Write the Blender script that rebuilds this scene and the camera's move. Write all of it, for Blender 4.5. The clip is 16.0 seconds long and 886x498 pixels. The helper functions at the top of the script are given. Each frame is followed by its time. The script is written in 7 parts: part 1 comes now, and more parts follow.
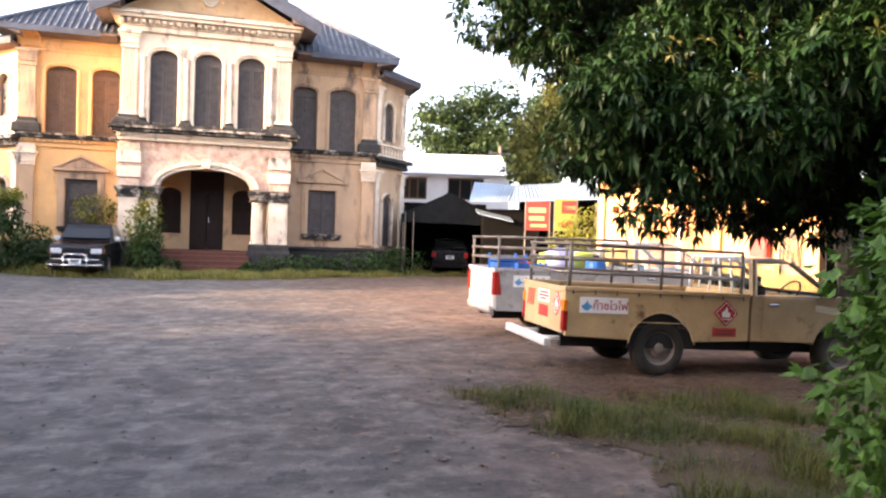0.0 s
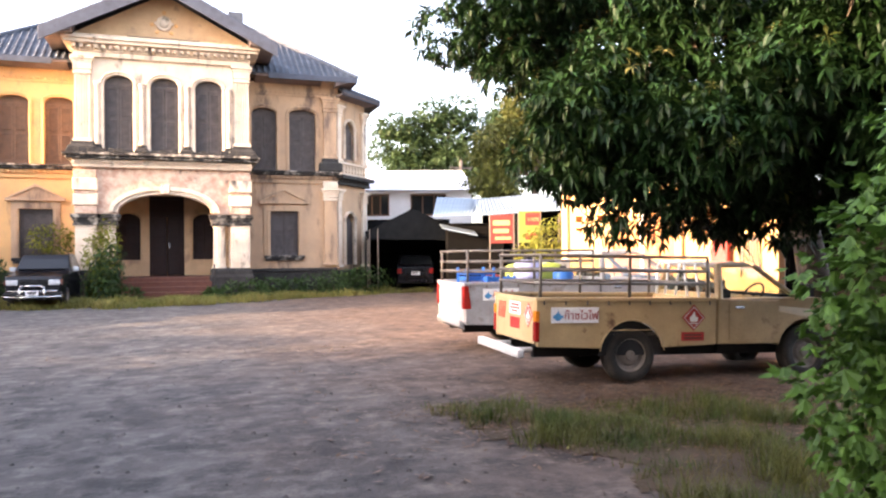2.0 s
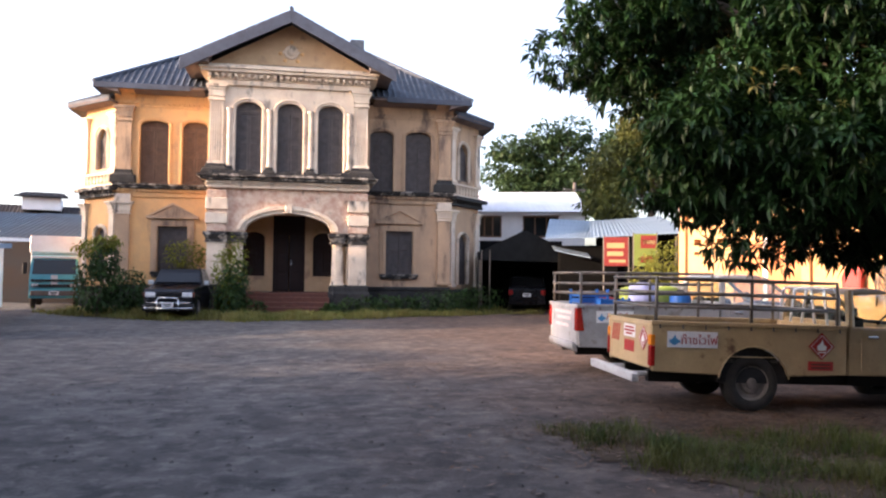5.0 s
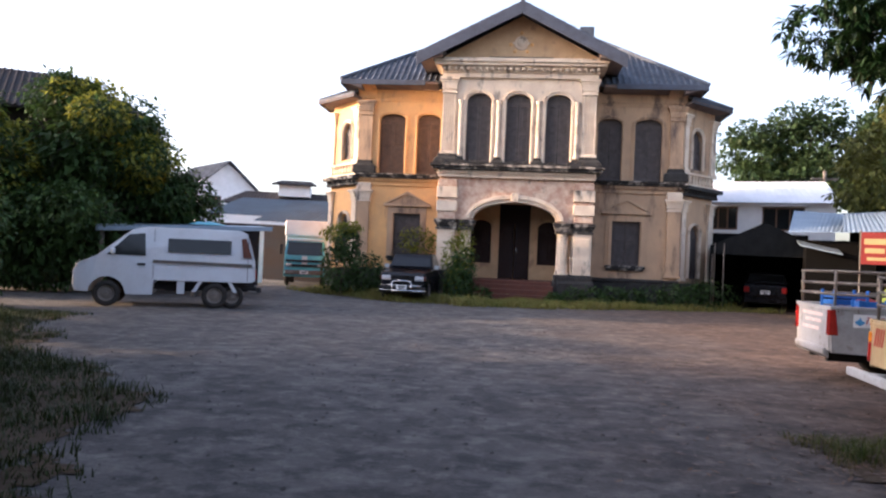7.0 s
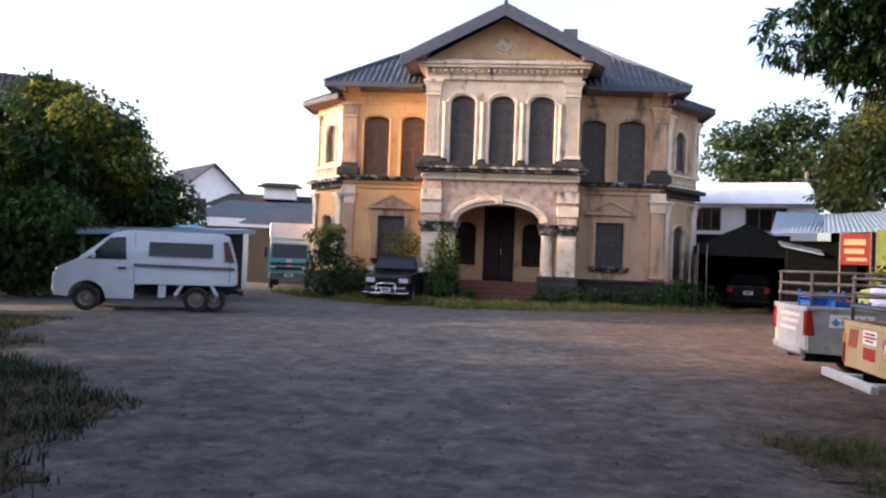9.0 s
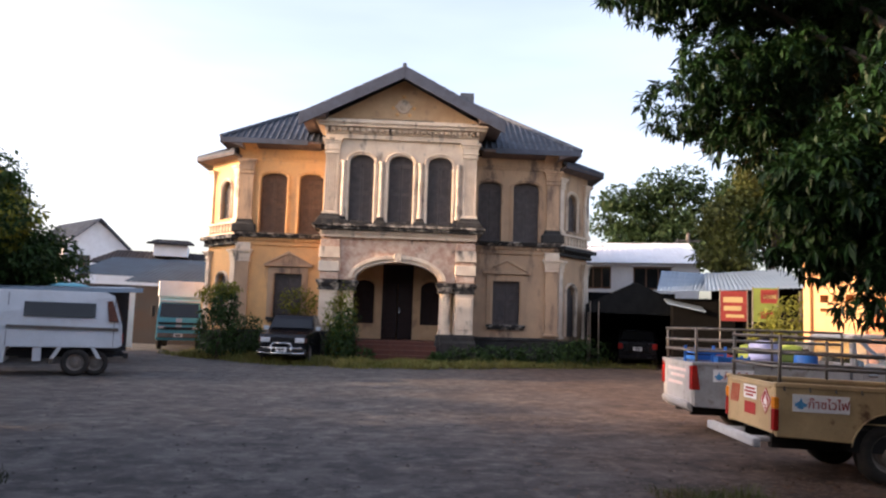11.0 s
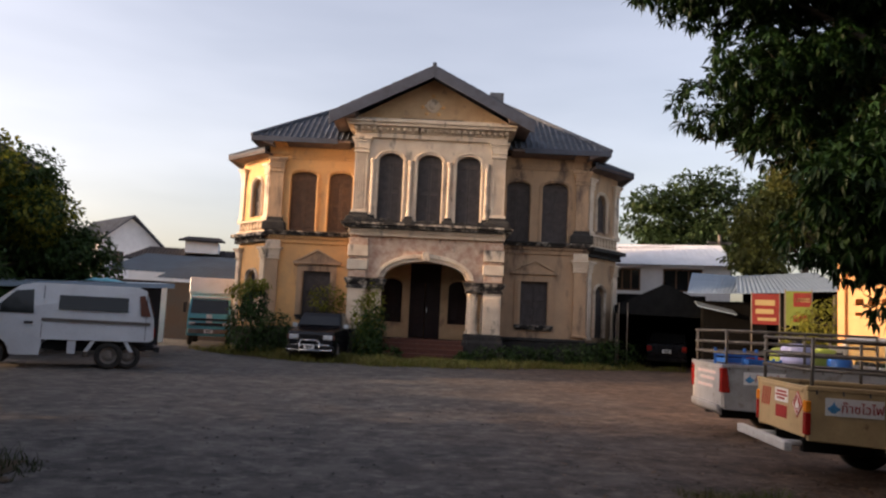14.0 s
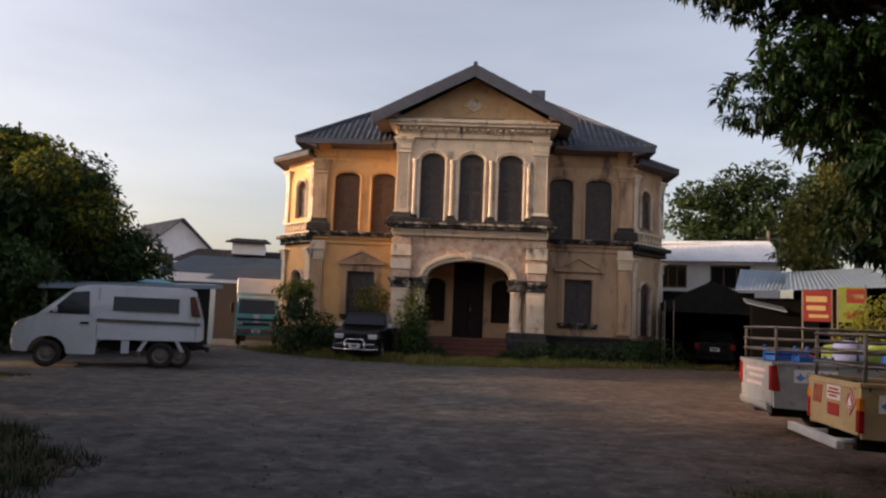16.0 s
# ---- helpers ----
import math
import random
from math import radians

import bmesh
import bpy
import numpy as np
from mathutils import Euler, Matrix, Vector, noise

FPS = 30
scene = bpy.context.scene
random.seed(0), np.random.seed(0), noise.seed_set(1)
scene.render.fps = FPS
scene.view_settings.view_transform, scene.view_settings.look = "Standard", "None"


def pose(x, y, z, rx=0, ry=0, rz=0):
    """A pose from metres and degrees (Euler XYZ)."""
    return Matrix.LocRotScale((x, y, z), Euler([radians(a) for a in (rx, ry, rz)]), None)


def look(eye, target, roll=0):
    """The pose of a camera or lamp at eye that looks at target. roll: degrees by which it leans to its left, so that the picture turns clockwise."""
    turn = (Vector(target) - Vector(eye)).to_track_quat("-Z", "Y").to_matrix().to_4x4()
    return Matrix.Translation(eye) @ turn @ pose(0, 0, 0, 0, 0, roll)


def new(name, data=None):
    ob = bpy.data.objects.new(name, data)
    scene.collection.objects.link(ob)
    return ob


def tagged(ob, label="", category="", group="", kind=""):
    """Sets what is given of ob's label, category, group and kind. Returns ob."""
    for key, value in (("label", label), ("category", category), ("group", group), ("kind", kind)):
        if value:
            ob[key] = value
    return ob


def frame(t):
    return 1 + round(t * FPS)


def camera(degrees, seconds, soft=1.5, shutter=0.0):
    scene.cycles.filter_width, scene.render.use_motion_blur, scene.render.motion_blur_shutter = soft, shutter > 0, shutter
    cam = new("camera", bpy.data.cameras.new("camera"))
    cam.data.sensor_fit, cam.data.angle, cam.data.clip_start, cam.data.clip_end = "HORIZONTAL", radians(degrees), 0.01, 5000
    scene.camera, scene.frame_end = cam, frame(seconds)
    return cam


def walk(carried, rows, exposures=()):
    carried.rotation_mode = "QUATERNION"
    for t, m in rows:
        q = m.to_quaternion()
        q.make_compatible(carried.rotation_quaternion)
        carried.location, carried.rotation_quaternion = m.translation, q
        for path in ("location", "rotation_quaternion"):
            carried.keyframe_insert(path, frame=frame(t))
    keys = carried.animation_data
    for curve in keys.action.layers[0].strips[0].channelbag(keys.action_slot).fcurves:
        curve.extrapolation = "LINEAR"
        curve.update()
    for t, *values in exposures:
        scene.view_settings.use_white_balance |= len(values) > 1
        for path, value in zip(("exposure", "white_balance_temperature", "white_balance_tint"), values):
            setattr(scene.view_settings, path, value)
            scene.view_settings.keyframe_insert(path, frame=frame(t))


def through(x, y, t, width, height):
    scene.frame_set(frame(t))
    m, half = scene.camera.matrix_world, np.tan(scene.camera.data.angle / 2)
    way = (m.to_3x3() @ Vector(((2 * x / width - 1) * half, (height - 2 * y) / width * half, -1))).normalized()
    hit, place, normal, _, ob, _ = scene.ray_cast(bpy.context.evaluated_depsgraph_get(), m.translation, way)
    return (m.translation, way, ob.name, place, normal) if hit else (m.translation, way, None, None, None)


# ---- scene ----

# ---- camera ----
cam = camera(60.72, 16.0, soft=2.2)
PATH = [
    (0.0, 0.002, 0.026, 1.604, 89.21, -1.75, -16.10),
    (0.5, 0.004, 0.051, 1.624, 89.09, -1.34, -20.44),
    (1.0, -0.048, 0.036, 1.628, 88.35, -0.04, -22.05),
    (1.5, -0.073, 0.029, 1.622, 89.71, 0.27, -21.97),
    (2.0, -0.074, 0.038, 1.615, 90.39, 0.55, -18.88),
    (2.5, -0.054, 0.032, 1.621, 90.04, -0.08, -18.65),
    (3.0, -0.042, 0.043, 1.600, 90.24, -0.08, -19.34),
    (5.5, -0.163, -0.108, 1.583, 92.16, -0.69, -5.18),
    (6.0, -0.163, -0.082, 1.579, 91.92, -0.74, 0.36),
    (6.5, -0.196, -0.092, 1.571, 91.32, -1.45, 2.53),
    (7.0, -0.293, -0.132, 1.597, 90.73, -2.48, 6.08),
    (7.5, -0.393, -0.193, 1.598, 90.42, -3.10, 12.16),
    (8.0, -0.348, -0.194, 1.606, 90.56, -3.40, 15.10),
    (8.5, -0.235, -0.162, 1.635, 90.15, -2.86, 10.26),
    (9.0, -0.163, -0.111, 1.616, 90.90, -2.21, 5.16),
    (9.5, -0.141, -0.068, 1.595, 90.71, -1.66, -0.23),
    (10.0, -0.155, -0.077, 1.627, 92.82, -1.49, -2.04),
    (12.5, -0.173, -0.098, 1.602, 96.41, -2.22, -2.45),
    (13.0, -0.169, -0.107, 1.593, 96.48, -2.40, -1.30),
    (13.5, -0.163, -0.098, 1.571, 95.12, -2.48, -1.44),
    (14.0, -0.165, -0.087, 1.592, 95.50, -2.65, -0.45),
    (14.5, -0.179, -0.131, 1.587, 96.69, -2.98, 0.97),
    (15.0, -0.176, -0.151, 1.570, 95.74, -2.76, 4.19),
    (15.5, -0.160, -0.148, 1.572, 95.23, -2.69, 3.93),
    (16.0, -0.169, -0.149, 1.582, 95.29, -2.34, 2.83),
]
EXPOSURES = [(t, e, 6650 if t < 4 else 5950 if t < 11 else 6950, 21) for t, e in ((0.0, 2.5), (3.0, 2.65), (5.5, 1.4), (7.0, 1.35), (9.0, 1.3), (10.0, 1.2), (12.5, 0.75), (14.5, 0.3), (15.0, 0.22), (16.0, 0.16))]
walk(cam, [(t, pose(x, y, z, rx, ry, rz)) for t, x, y, z, rx, ry, rz in PATH], EXPOSURES)

# ---- daylight ----
SUN_EL, SUN_AZ = radians(15.0), math.atan2(-0.99, -0.10)
world = bpy.data.worlds.new("sky")
scene.world = world
world.use_nodes = True
wn = world.node_tree.nodes
sky = wn.new("ShaderNodeTexSky")
sky.sky_type, sky.sun_disc = "NISHITA", False
sky.sun_elevation, sky.sun_rotation = SUN_EL, SUN_AZ
sky.air_density, sky.dust_density, sky.ozone_density = 1.0, 3.5, 1.0
wn["Background"].inputs["Strength"].default_value = 0.15
wl = world.node_tree.links
way = wn.new("ShaderNodeTexCoord")
stretch_ = wn.new("ShaderNodeMapping")
stretch_.inputs["Scale"].default_value = (1.0, 1.6, 5.0)
stretch_.inputs["Rotation"].default_value = (0.0, radians(12), 0.0)
wl.new(way.outputs["Generated"], stretch_.inputs["Vector"])
cirrus = wn.new("ShaderNodeTexNoise")
cirrus.inputs["Scale"].default_value, cirrus.inputs["Detail"].default_value, cirrus.inputs["Roughness"].default_value = 1.5, 4.0, 0.5
wl.new(stretch_.outputs["Vector"], cirrus.inputs["Vector"])
veil = wn.new("ShaderNodeMapRange")
veil.inputs["From Min"].default_value, veil.inputs["From Max"].default_value = 0.32, 0.85
veil.inputs["To Min"].default_value, veil.inputs["To Max"].default_value = 0.22, 0.5
wl.new(cirrus.outputs["Fac"], veil.inputs["Value"])
pale = wn.new("ShaderNodeHueSaturation")
pale.inputs["Saturation"].default_value, pale.inputs["Value"].default_value = 0.5, 2.9
wl.new(sky.outputs["Color"], pale.inputs["Color"])
cloudy = wn.new("ShaderNodeMix")
cloudy.data_type = "RGBA"
wl.new(veil.outputs["Result"], cloudy.inputs["Factor"])
wl.new(sky.outputs["Color"], cloudy.inputs["A"])
wl.new(pale.outputs["Color"], cloudy.inputs["B"])
wl.new(cloudy.outputs["Result"], wn["Background"].inputs["Color"])
sun = new("sun", bpy.data.lights.new("sun", "SUN"))
sun.data.energy, sun.data.angle, sun.data.color = 4.4, radians(0.6), (1.0, 0.68, 0.38)
sun_way = Vector((math.sin(SUN_AZ) * math.cos(SUN_EL), math.cos(SUN_AZ) * math.cos(SUN_EL), math.sin(SUN_EL)))
sun.matrix_world = look(sun_way * 80, (0, 0, 0))


# ---- materials ----
def material(name, base, second=None, scale=6.0, rough=0.85, metal=0.0, bump=0.15, stain=None, stain_scale=0.8, stain_at=0.62,
             stretch=(1, 1, 1), vary=0.0, spec=0.3, grain=40.0):
    """Two scales of colour, a fine bump, and stains that run along the stretched axis."""
    m = bpy.data.materials.new(name)
    m.use_nodes = True
    n, l = m.node_tree.nodes, m.node_tree.links
    b = n["Principled BSDF"]
    b.inputs["Roughness"].default_value, b.inputs["Metallic"].default_value = rough, metal
    b.inputs["Specular IOR Level"].default_value = spec
    co = n.new("ShaderNodeTexCoord")
    mp = n.new("ShaderNodeMapping")
    mp.inputs["Scale"].default_value = stretch
    l.new(co.outputs["Object"], mp.inputs["Vector"])
    second = second or tuple(c * 0.72 for c in base)

    def tex(sc, detail=6.0, vec=None):
        t = n.new("ShaderNodeTexNoise")
        t.inputs["Scale"].default_value, t.inputs["Detail"].default_value, t.inputs["Roughness"].default_value = sc, detail, 0.62
        l.new(vec or co.outputs["Object"], t.inputs["Vector"])
        return t

    def mixed(fac, a, c):
        x = n.new("ShaderNodeMix")
        x.data_type = "RGBA"
        l.new(fac, x.inputs["Factor"])
        for socket, value in ((x.inputs["A"], a), (x.inputs["B"], c)):
            if isinstance(value, tuple):
                socket.default_value = (*value, 1)
            else:
                l.new(value, socket)
        return x.outputs["Result"]

    def ramp(src, lo, hi):
        r = n.new("ShaderNodeMapRange")
        r.inputs["From Min"].default_value, r.inputs["From Max"].default_value = lo, hi
        l.new(src, r.inputs["Value"])
        return r.outputs["Result"]

    big = tex(scale)
    fine = tex(grain, 3.0)
    col = mixed(ramp(big.outputs["Fac"], 0.35, 0.68), base, second)
    col = mixed(ramp(fine.outputs["Fac"], 0.55, 0.95), col, tuple(c * 0.6 for c in second))
    if stain:
        st = tex(stain_scale, 8.0, mp.outputs["Vector"])
        col = mixed(ramp(st.outputs["Fac"], stain_at, stain_at + 0.14), col, stain)
    if vary:
        info = n.new("ShaderNodeObjectInfo")
        isl = n.new("ShaderNodeNewGeometry")
        add = n.new("ShaderNodeMath")
        l.new(info.outputs["Random"], add.inputs[0])
        l.new(isl.outputs["Random Per Island"], add.inputs[1])
        fr = n.new("ShaderNodeMath")
        fr.operation = "FRACT"
        l.new(add.outputs[0], fr.inputs[0])
        hsv = n.new("ShaderNodeHueSaturation")
        v = n.new("ShaderNodeMapRange")
        v.inputs["To Min"].default_value, v.inputs["To Max"].default_value = 1 - vary, 1 + vary
        l.new(fr.outputs[0], v.inputs["Value"])
        l.new(v.outputs["Result"], hsv.inputs["Value"])
        l.new(col, hsv.inputs["Color"])
        col = hsv.outputs["Color"]
    l.new(col, b.inputs["Base Color"])
    if bump:
        bp = n.new("ShaderNodeBump")
        bp.inputs["Strength"].default_value, bp.inputs["Distance"].default_value = bump, 0.02
        l.new(fine.outputs["Fac"], bp.inputs["Height"])
        l.new(bp.outputs["Normal"], b.inputs["Normal"])
    return m


def leaf_material(name, base, second, vary=0.35, through=0.35):
    m = material(name, base, second, scale=1.3, rough=0.5, bump=0.0, vary=vary, spec=0.22)
    n, l = m.node_tree.nodes, m.node_tree.links
    b = n["Principled BSDF"]
    tr = n.new("ShaderNodeBsdfTranslucent")
    mx = n.new("ShaderNodeMixShader")
    mx.inputs["Fac"].default_value = through
    src = b.inputs["Base Color"].links[0].from_socket
    l.new(src, tr.inputs["Color"])
    l.new(b.outputs["BSDF"], mx.inputs[1])
    l.new(tr.outputs["BSDF"], mx.inputs[2])
    l.new(mx.outputs["Shader"], n["Material Output"].inputs["Surface"])
    return m


def glass_material(name, tint=(0.014, 0.016, 0.018), rough=0.06):
    m = material(name, tint, scale=2.0, rough=rough, bump=0.0, spec=0.35)
    return m


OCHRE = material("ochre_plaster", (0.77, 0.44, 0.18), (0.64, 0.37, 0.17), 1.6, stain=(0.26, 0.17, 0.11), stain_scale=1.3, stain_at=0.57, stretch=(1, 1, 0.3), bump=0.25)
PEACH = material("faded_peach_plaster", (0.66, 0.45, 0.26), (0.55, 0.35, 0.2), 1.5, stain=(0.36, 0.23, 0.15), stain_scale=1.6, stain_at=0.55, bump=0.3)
# weathered plaster, darkened further to carry the right wing's shade
GREYED = material("weathered_shaded_plaster", (0.52, 0.345, 0.21), (0.40, 0.27, 0.175), 1.0, stain=(0.15, 0.105, 0.08), stain_scale=1.5, stain_at=0.52, stretch=(1, 1, 0.3), bump=0.3)
LIME = material("limewashed_plaster", (0.74, 0.62, 0.48), (0.60, 0.47, 0.35), 1.8, stain=(0.12, 0.095, 0.08), stain_scale=2.3, stain_at=0.56, stretch=(1, 1, 0.35), bump=0.3)
BARE = material("bare_plaster_brick", (0.66, 0.52, 0.40), (0.42, 0.23, 0.16), 3.4, stain=(0.11, 0.085, 0.07), stain_scale=2.6, stain_at=0.58, bump=0.5)
MOULD = material("mould_blackened_stone", (0.022, 0.021, 0.02), (0.05, 0.046, 0.042), 3.0, stain=(0.22, 0.19, 0.15), stain_scale=3.5, stain_at=0.74, bump=0.5)
MOULDY = material("mouldy_cornice", (0.50, 0.43, 0.35), (0.28, 0.24, 0.2), 2.0, stain=(0.03, 0.027, 0.025), stain_scale=3.2, stain_at=0.37, bump=0.4)
SLATE = material("dark_roof_tile", (0.085, 0.10, 0.125), (0.045, 0.052, 0.066), 3.0, rough=0.7, vary=0.2, bump=0.2)
FASCIA = material("grey_painted_fascia", (0.085, 0.098, 0.13), (0.06, 0.065, 0.085), 3.0, rough=0.7)
SHUTTER = material("dark_shutter_wood", (0.105, 0.088, 0.082), (0.065, 0.055, 0.052), 5.0, rough=0.75, bump=0.2)
SHUTTER_BROWN = material("brown_shutter_wood", (0.16, 0.09, 0.055), (0.10, 0.06, 0.04), 5.0, rough=0.75, bump=0.2)
SOFFIT = material("weathered_soffit", (0.20, 0.15, 0.13), (0.12, 0.095, 0.09), 2.0)
# near-black that stands in for the shade of rooms and open sheds
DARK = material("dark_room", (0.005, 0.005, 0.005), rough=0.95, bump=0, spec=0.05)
# red wood with the deep porch's shade put into its colour
DOORWOOD = material("porch_shaded_red_wood", (0.03, 0.012, 0.009), (0.02, 0.009, 0.007), 6.0, rough=0.6)
TERRA = material("red_brick_step", (0.13, 0.05, 0.032), (0.085, 0.036, 0.026), 5.0)
WHITE = material("white_wall_paint", (0.75, 0.76, 0.78), (0.65, 0.66, 0.68), 1.5, stain=(0.35, 0.33, 0.3), stain_at=0.68, stretch=(1, 1, 0.3))
TIN = material("galvanised_sheet", (0.24, 0.31, 0.38), (0.19, 0.25, 0.31), 0.8, rough=0.45, metal=0.3, stain=(0.22, 0.13, 0.08), stain_at=0.70)
DARKTIN = material("rusty_dark_sheet", (0.035, 0.036, 0.04), (0.042, 0.032, 0.028), 1.0, rough=0.92, spec=0.15)
YELLOW = material("yellow_painted_wall", (0.64, 0.37, 0.17), (0.54, 0.30, 0.14), 1.2, stain=(0.4, 0.28, 0.15), stain_at=0.66, stretch=(1, 1, 0.3))
BARK = material("bark", (0.10, 0.075, 0.055), (0.05, 0.04, 0.03), 8.0, bump=0.8, stretch=(1, 1, 0.2), stain=(0.16, 0.15, 0.12))
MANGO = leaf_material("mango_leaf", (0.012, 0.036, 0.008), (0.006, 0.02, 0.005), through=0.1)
MANGO_NEW = leaf_material("young_mango_leaf", (0.16, 0.20, 0.05), (0.2, 0.16, 0.06))
VINE = leaf_material("vine_leaf", (0.0825, 0.1688, 0.0256), (0.0525, 0.1125, 0.0176), through=0.22)
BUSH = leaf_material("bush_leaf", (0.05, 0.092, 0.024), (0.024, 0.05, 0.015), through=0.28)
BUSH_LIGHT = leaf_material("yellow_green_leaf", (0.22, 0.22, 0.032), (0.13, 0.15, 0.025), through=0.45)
OLIVE = leaf_material("olive_leaf", (0.11, 0.115, 0.026), (0.07, 0.08, 0.02), through=0.3)
FARLEAF = leaf_material("far_tree_leaf", (0.055, 0.09, 0.032), (0.032, 0.058, 0.022))
GRASS = leaf_material("grass_blade", (0.038, 0.068, 0.01), (0.11, 0.105, 0.024), through=0.25)
# lush green, with the deep shade under the bushes put into the colour
LUSH_SHADED = leaf_material("shaded_lush_grass_blade", (0.017, 0.036, 0.007), (0.035, 0.042, 0.010), through=0.2)
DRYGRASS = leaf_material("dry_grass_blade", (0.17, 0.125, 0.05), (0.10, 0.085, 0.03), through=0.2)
# brighter blades: sun on the strip by the house put into the colour
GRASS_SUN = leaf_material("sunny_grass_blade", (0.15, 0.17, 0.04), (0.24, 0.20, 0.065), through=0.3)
SHEDROOF = material("blue_grey_roof_sheet", (0.05, 0.08, 0.115), (0.04, 0.058, 0.085), 0.8, rough=0.85, spec=0.1, stain=(0.12, 0.08, 0.06), stain_at=0.66)
STRAW = leaf_material("dry_leaf", (0.12, 0.065, 0.035), (0.07, 0.04, 0.025), through=0.1)
STEEL = material("grey_painted_steel", (0.17, 0.155, 0.14), (0.11, 0.09, 0.075), 6.0, rough=0.5, metal=0.4, stain=(0.14, 0.07, 0.04), stain_scale=3, stain_at=0.63)
CHROME = material("chrome", (0.6, 0.6, 0.6), rough=0.2, metal=1.0, bump=0)
RUBBER = material("tyre_rubber", (0.022, 0.021, 0.02), (0.04, 0.035, 0.03), 8.0, rough=0.9)
RIM = material("dusty_steel_rim", (0.26, 0.22, 0.19), (0.17, 0.15, 0.13), 8.0, rough=0.6, metal=0.3)
GLASS = glass_material("dark_car_glass")
BLACK = material("black_plastic", (0.018, 0.018, 0.019), rough=0.6, bump=0.05)


# ---- mesh tools ----
class Mesh:
    def __init__(self):
        self.v, self.f, self.ribs = [], [], None

    def add(self, vs, fs):
        k = len(self.v)
        self.v += [tuple(p) for p in vs]
        self.f += [tuple(i + k for i in q) for q in fs]
        return self

    def box(self, x0, y0, z0, x1, y1, z1):
        vs = [(x, y, z) for z in (z0, z1) for y in (y0, y1) for x in (x0, x1)]
        return self.add(vs, [(0, 2, 3, 1), (4, 5, 7, 6), (0, 1, 5, 4), (2, 6, 7, 3), (0, 4, 6, 2), (1, 3, 7, 5)])

    def prism(self, pts, axis, a, b):
        """A flat outline, pushed along an axis from a to b. pts: the two other coordinates, in order x y z."""
        def put(p, w):
            return (w, *p) if axis == "x" else (p[0], w, p[1]) if axis == "y" else (*p, w)
        n = len(pts)
        vs = [put(p, a) for p in pts] + [put(p, b) for p in pts]
        return self.add(vs, [tuple(range(n))[::-1], tuple(range(n, 2 * n))] + [(i, (i + 1) % n, n + (i + 1) % n, n + i) for i in range(n)])

    def tube(self, p0, p1, r0, r1=None, n=8, cap=True):
        r1 = r0 if r1 is None else r1
        p0, p1 = Vector(p0), Vector(p1)
        d = (p1 - p0).normalized()
        u = d.orthogonal().normalized()
        w = d.cross(u)
        vs = [p + (u * math.cos(a) + w * math.sin(a)) * r for p, r in ((p0, r0), (p1, r1)) for a in [2 * math.pi * i / n for i in range(n)]]
        fs = [(i, (i + 1) % n, n + (i + 1) % n, n + i) for i in range(n)]
        if cap:
            fs += [tuple(range(n))[::-1], tuple(range(n, 2 * n))]
        return self.add(vs, fs)

    def pipe(self, pts, r, n=6):
        for a, b in zip(pts, pts[1:]):
            self.tube(a, b, r, r, n)
        return self

    def lathe(self, profile, at=(0, 0, 0), n=16, axis="z"):
        """profile: (radius, height) pairs."""
        vs, k = [], len(profile)
        for i in range(n):
            a = 2 * math.pi * i / n
            for r, h in profile:
                p = (r * math.cos(a), r * math.sin(a), h)
                p = (p[0], p[2], p[1]) if axis == "y" else (p[2], p[0], p[1]) if axis == "x" else p
                vs.append((p[0] + at[0], p[1] + at[1], p[2] + at[2]))
        fs = [(i * k + j, (i + 1) % n * k + j, (i + 1) % n * k + j + 1, i * k + j + 1) for i in range(n) for j in range(k - 1)]
        return self.add(vs, fs)


def part(name, me, mat, parent=None, label="", bevel=0.0, smooth=False, segments=1, at=None, raw=False):
    data = bpy.data.meshes.new(name)
    data.from_pydata(me.v, [], me.f)
    if not raw:
        bm = bmesh.new()
        bm.from_mesh(data)
        bmesh.ops.remove_doubles(bm, verts=bm.verts, dist=0.0002)
        bmesh.ops.recalc_face_normals(bm, faces=bm.faces)
        if bevel:
            sharp = [e for e in bm.edges if len(e.link_faces) == 2 and e.calc_face_angle(0) > 0.45]
            bmesh.ops.bevel(bm, geom=sharp, offset=bevel, segments=segments, affect="EDGES", profile=0.6, clamp_overlap=True)
        bm.to_mesh(data)
        bm.free()
    if smooth:
        data.polygons.foreach_set("use_smooth", [True] * len(data.polygons))
    data.materials.append(mat)
    o = new(name, data)
    if parent:
        o.parent = parent
    if at is not None:
        o.matrix_basis = at
    if label:
        o["label"] = label
    if me.ribs:
        tagged(part("roof_tiles", me.ribs, mat, o, raw=True), kind="stuff")
    return o


def thing(name, m, label, category, group="", kind=""):
    e = new(name)
    e.matrix_basis = m
    e.empty_display_size = 0.2
    return tagged(e, label, category, group, kind)


def arch_pts(x0, x1, spring, rise, n=12):
    """Points of a segmental or half-round arch from right to left."""
    c, h = (x0 + x1) / 2, (x1 - x0) / 2
    return [(c + h * math.cos(math.pi * i / n), spring + rise * math.sin(math.pi * i / n)) for i in range(n + 1)]


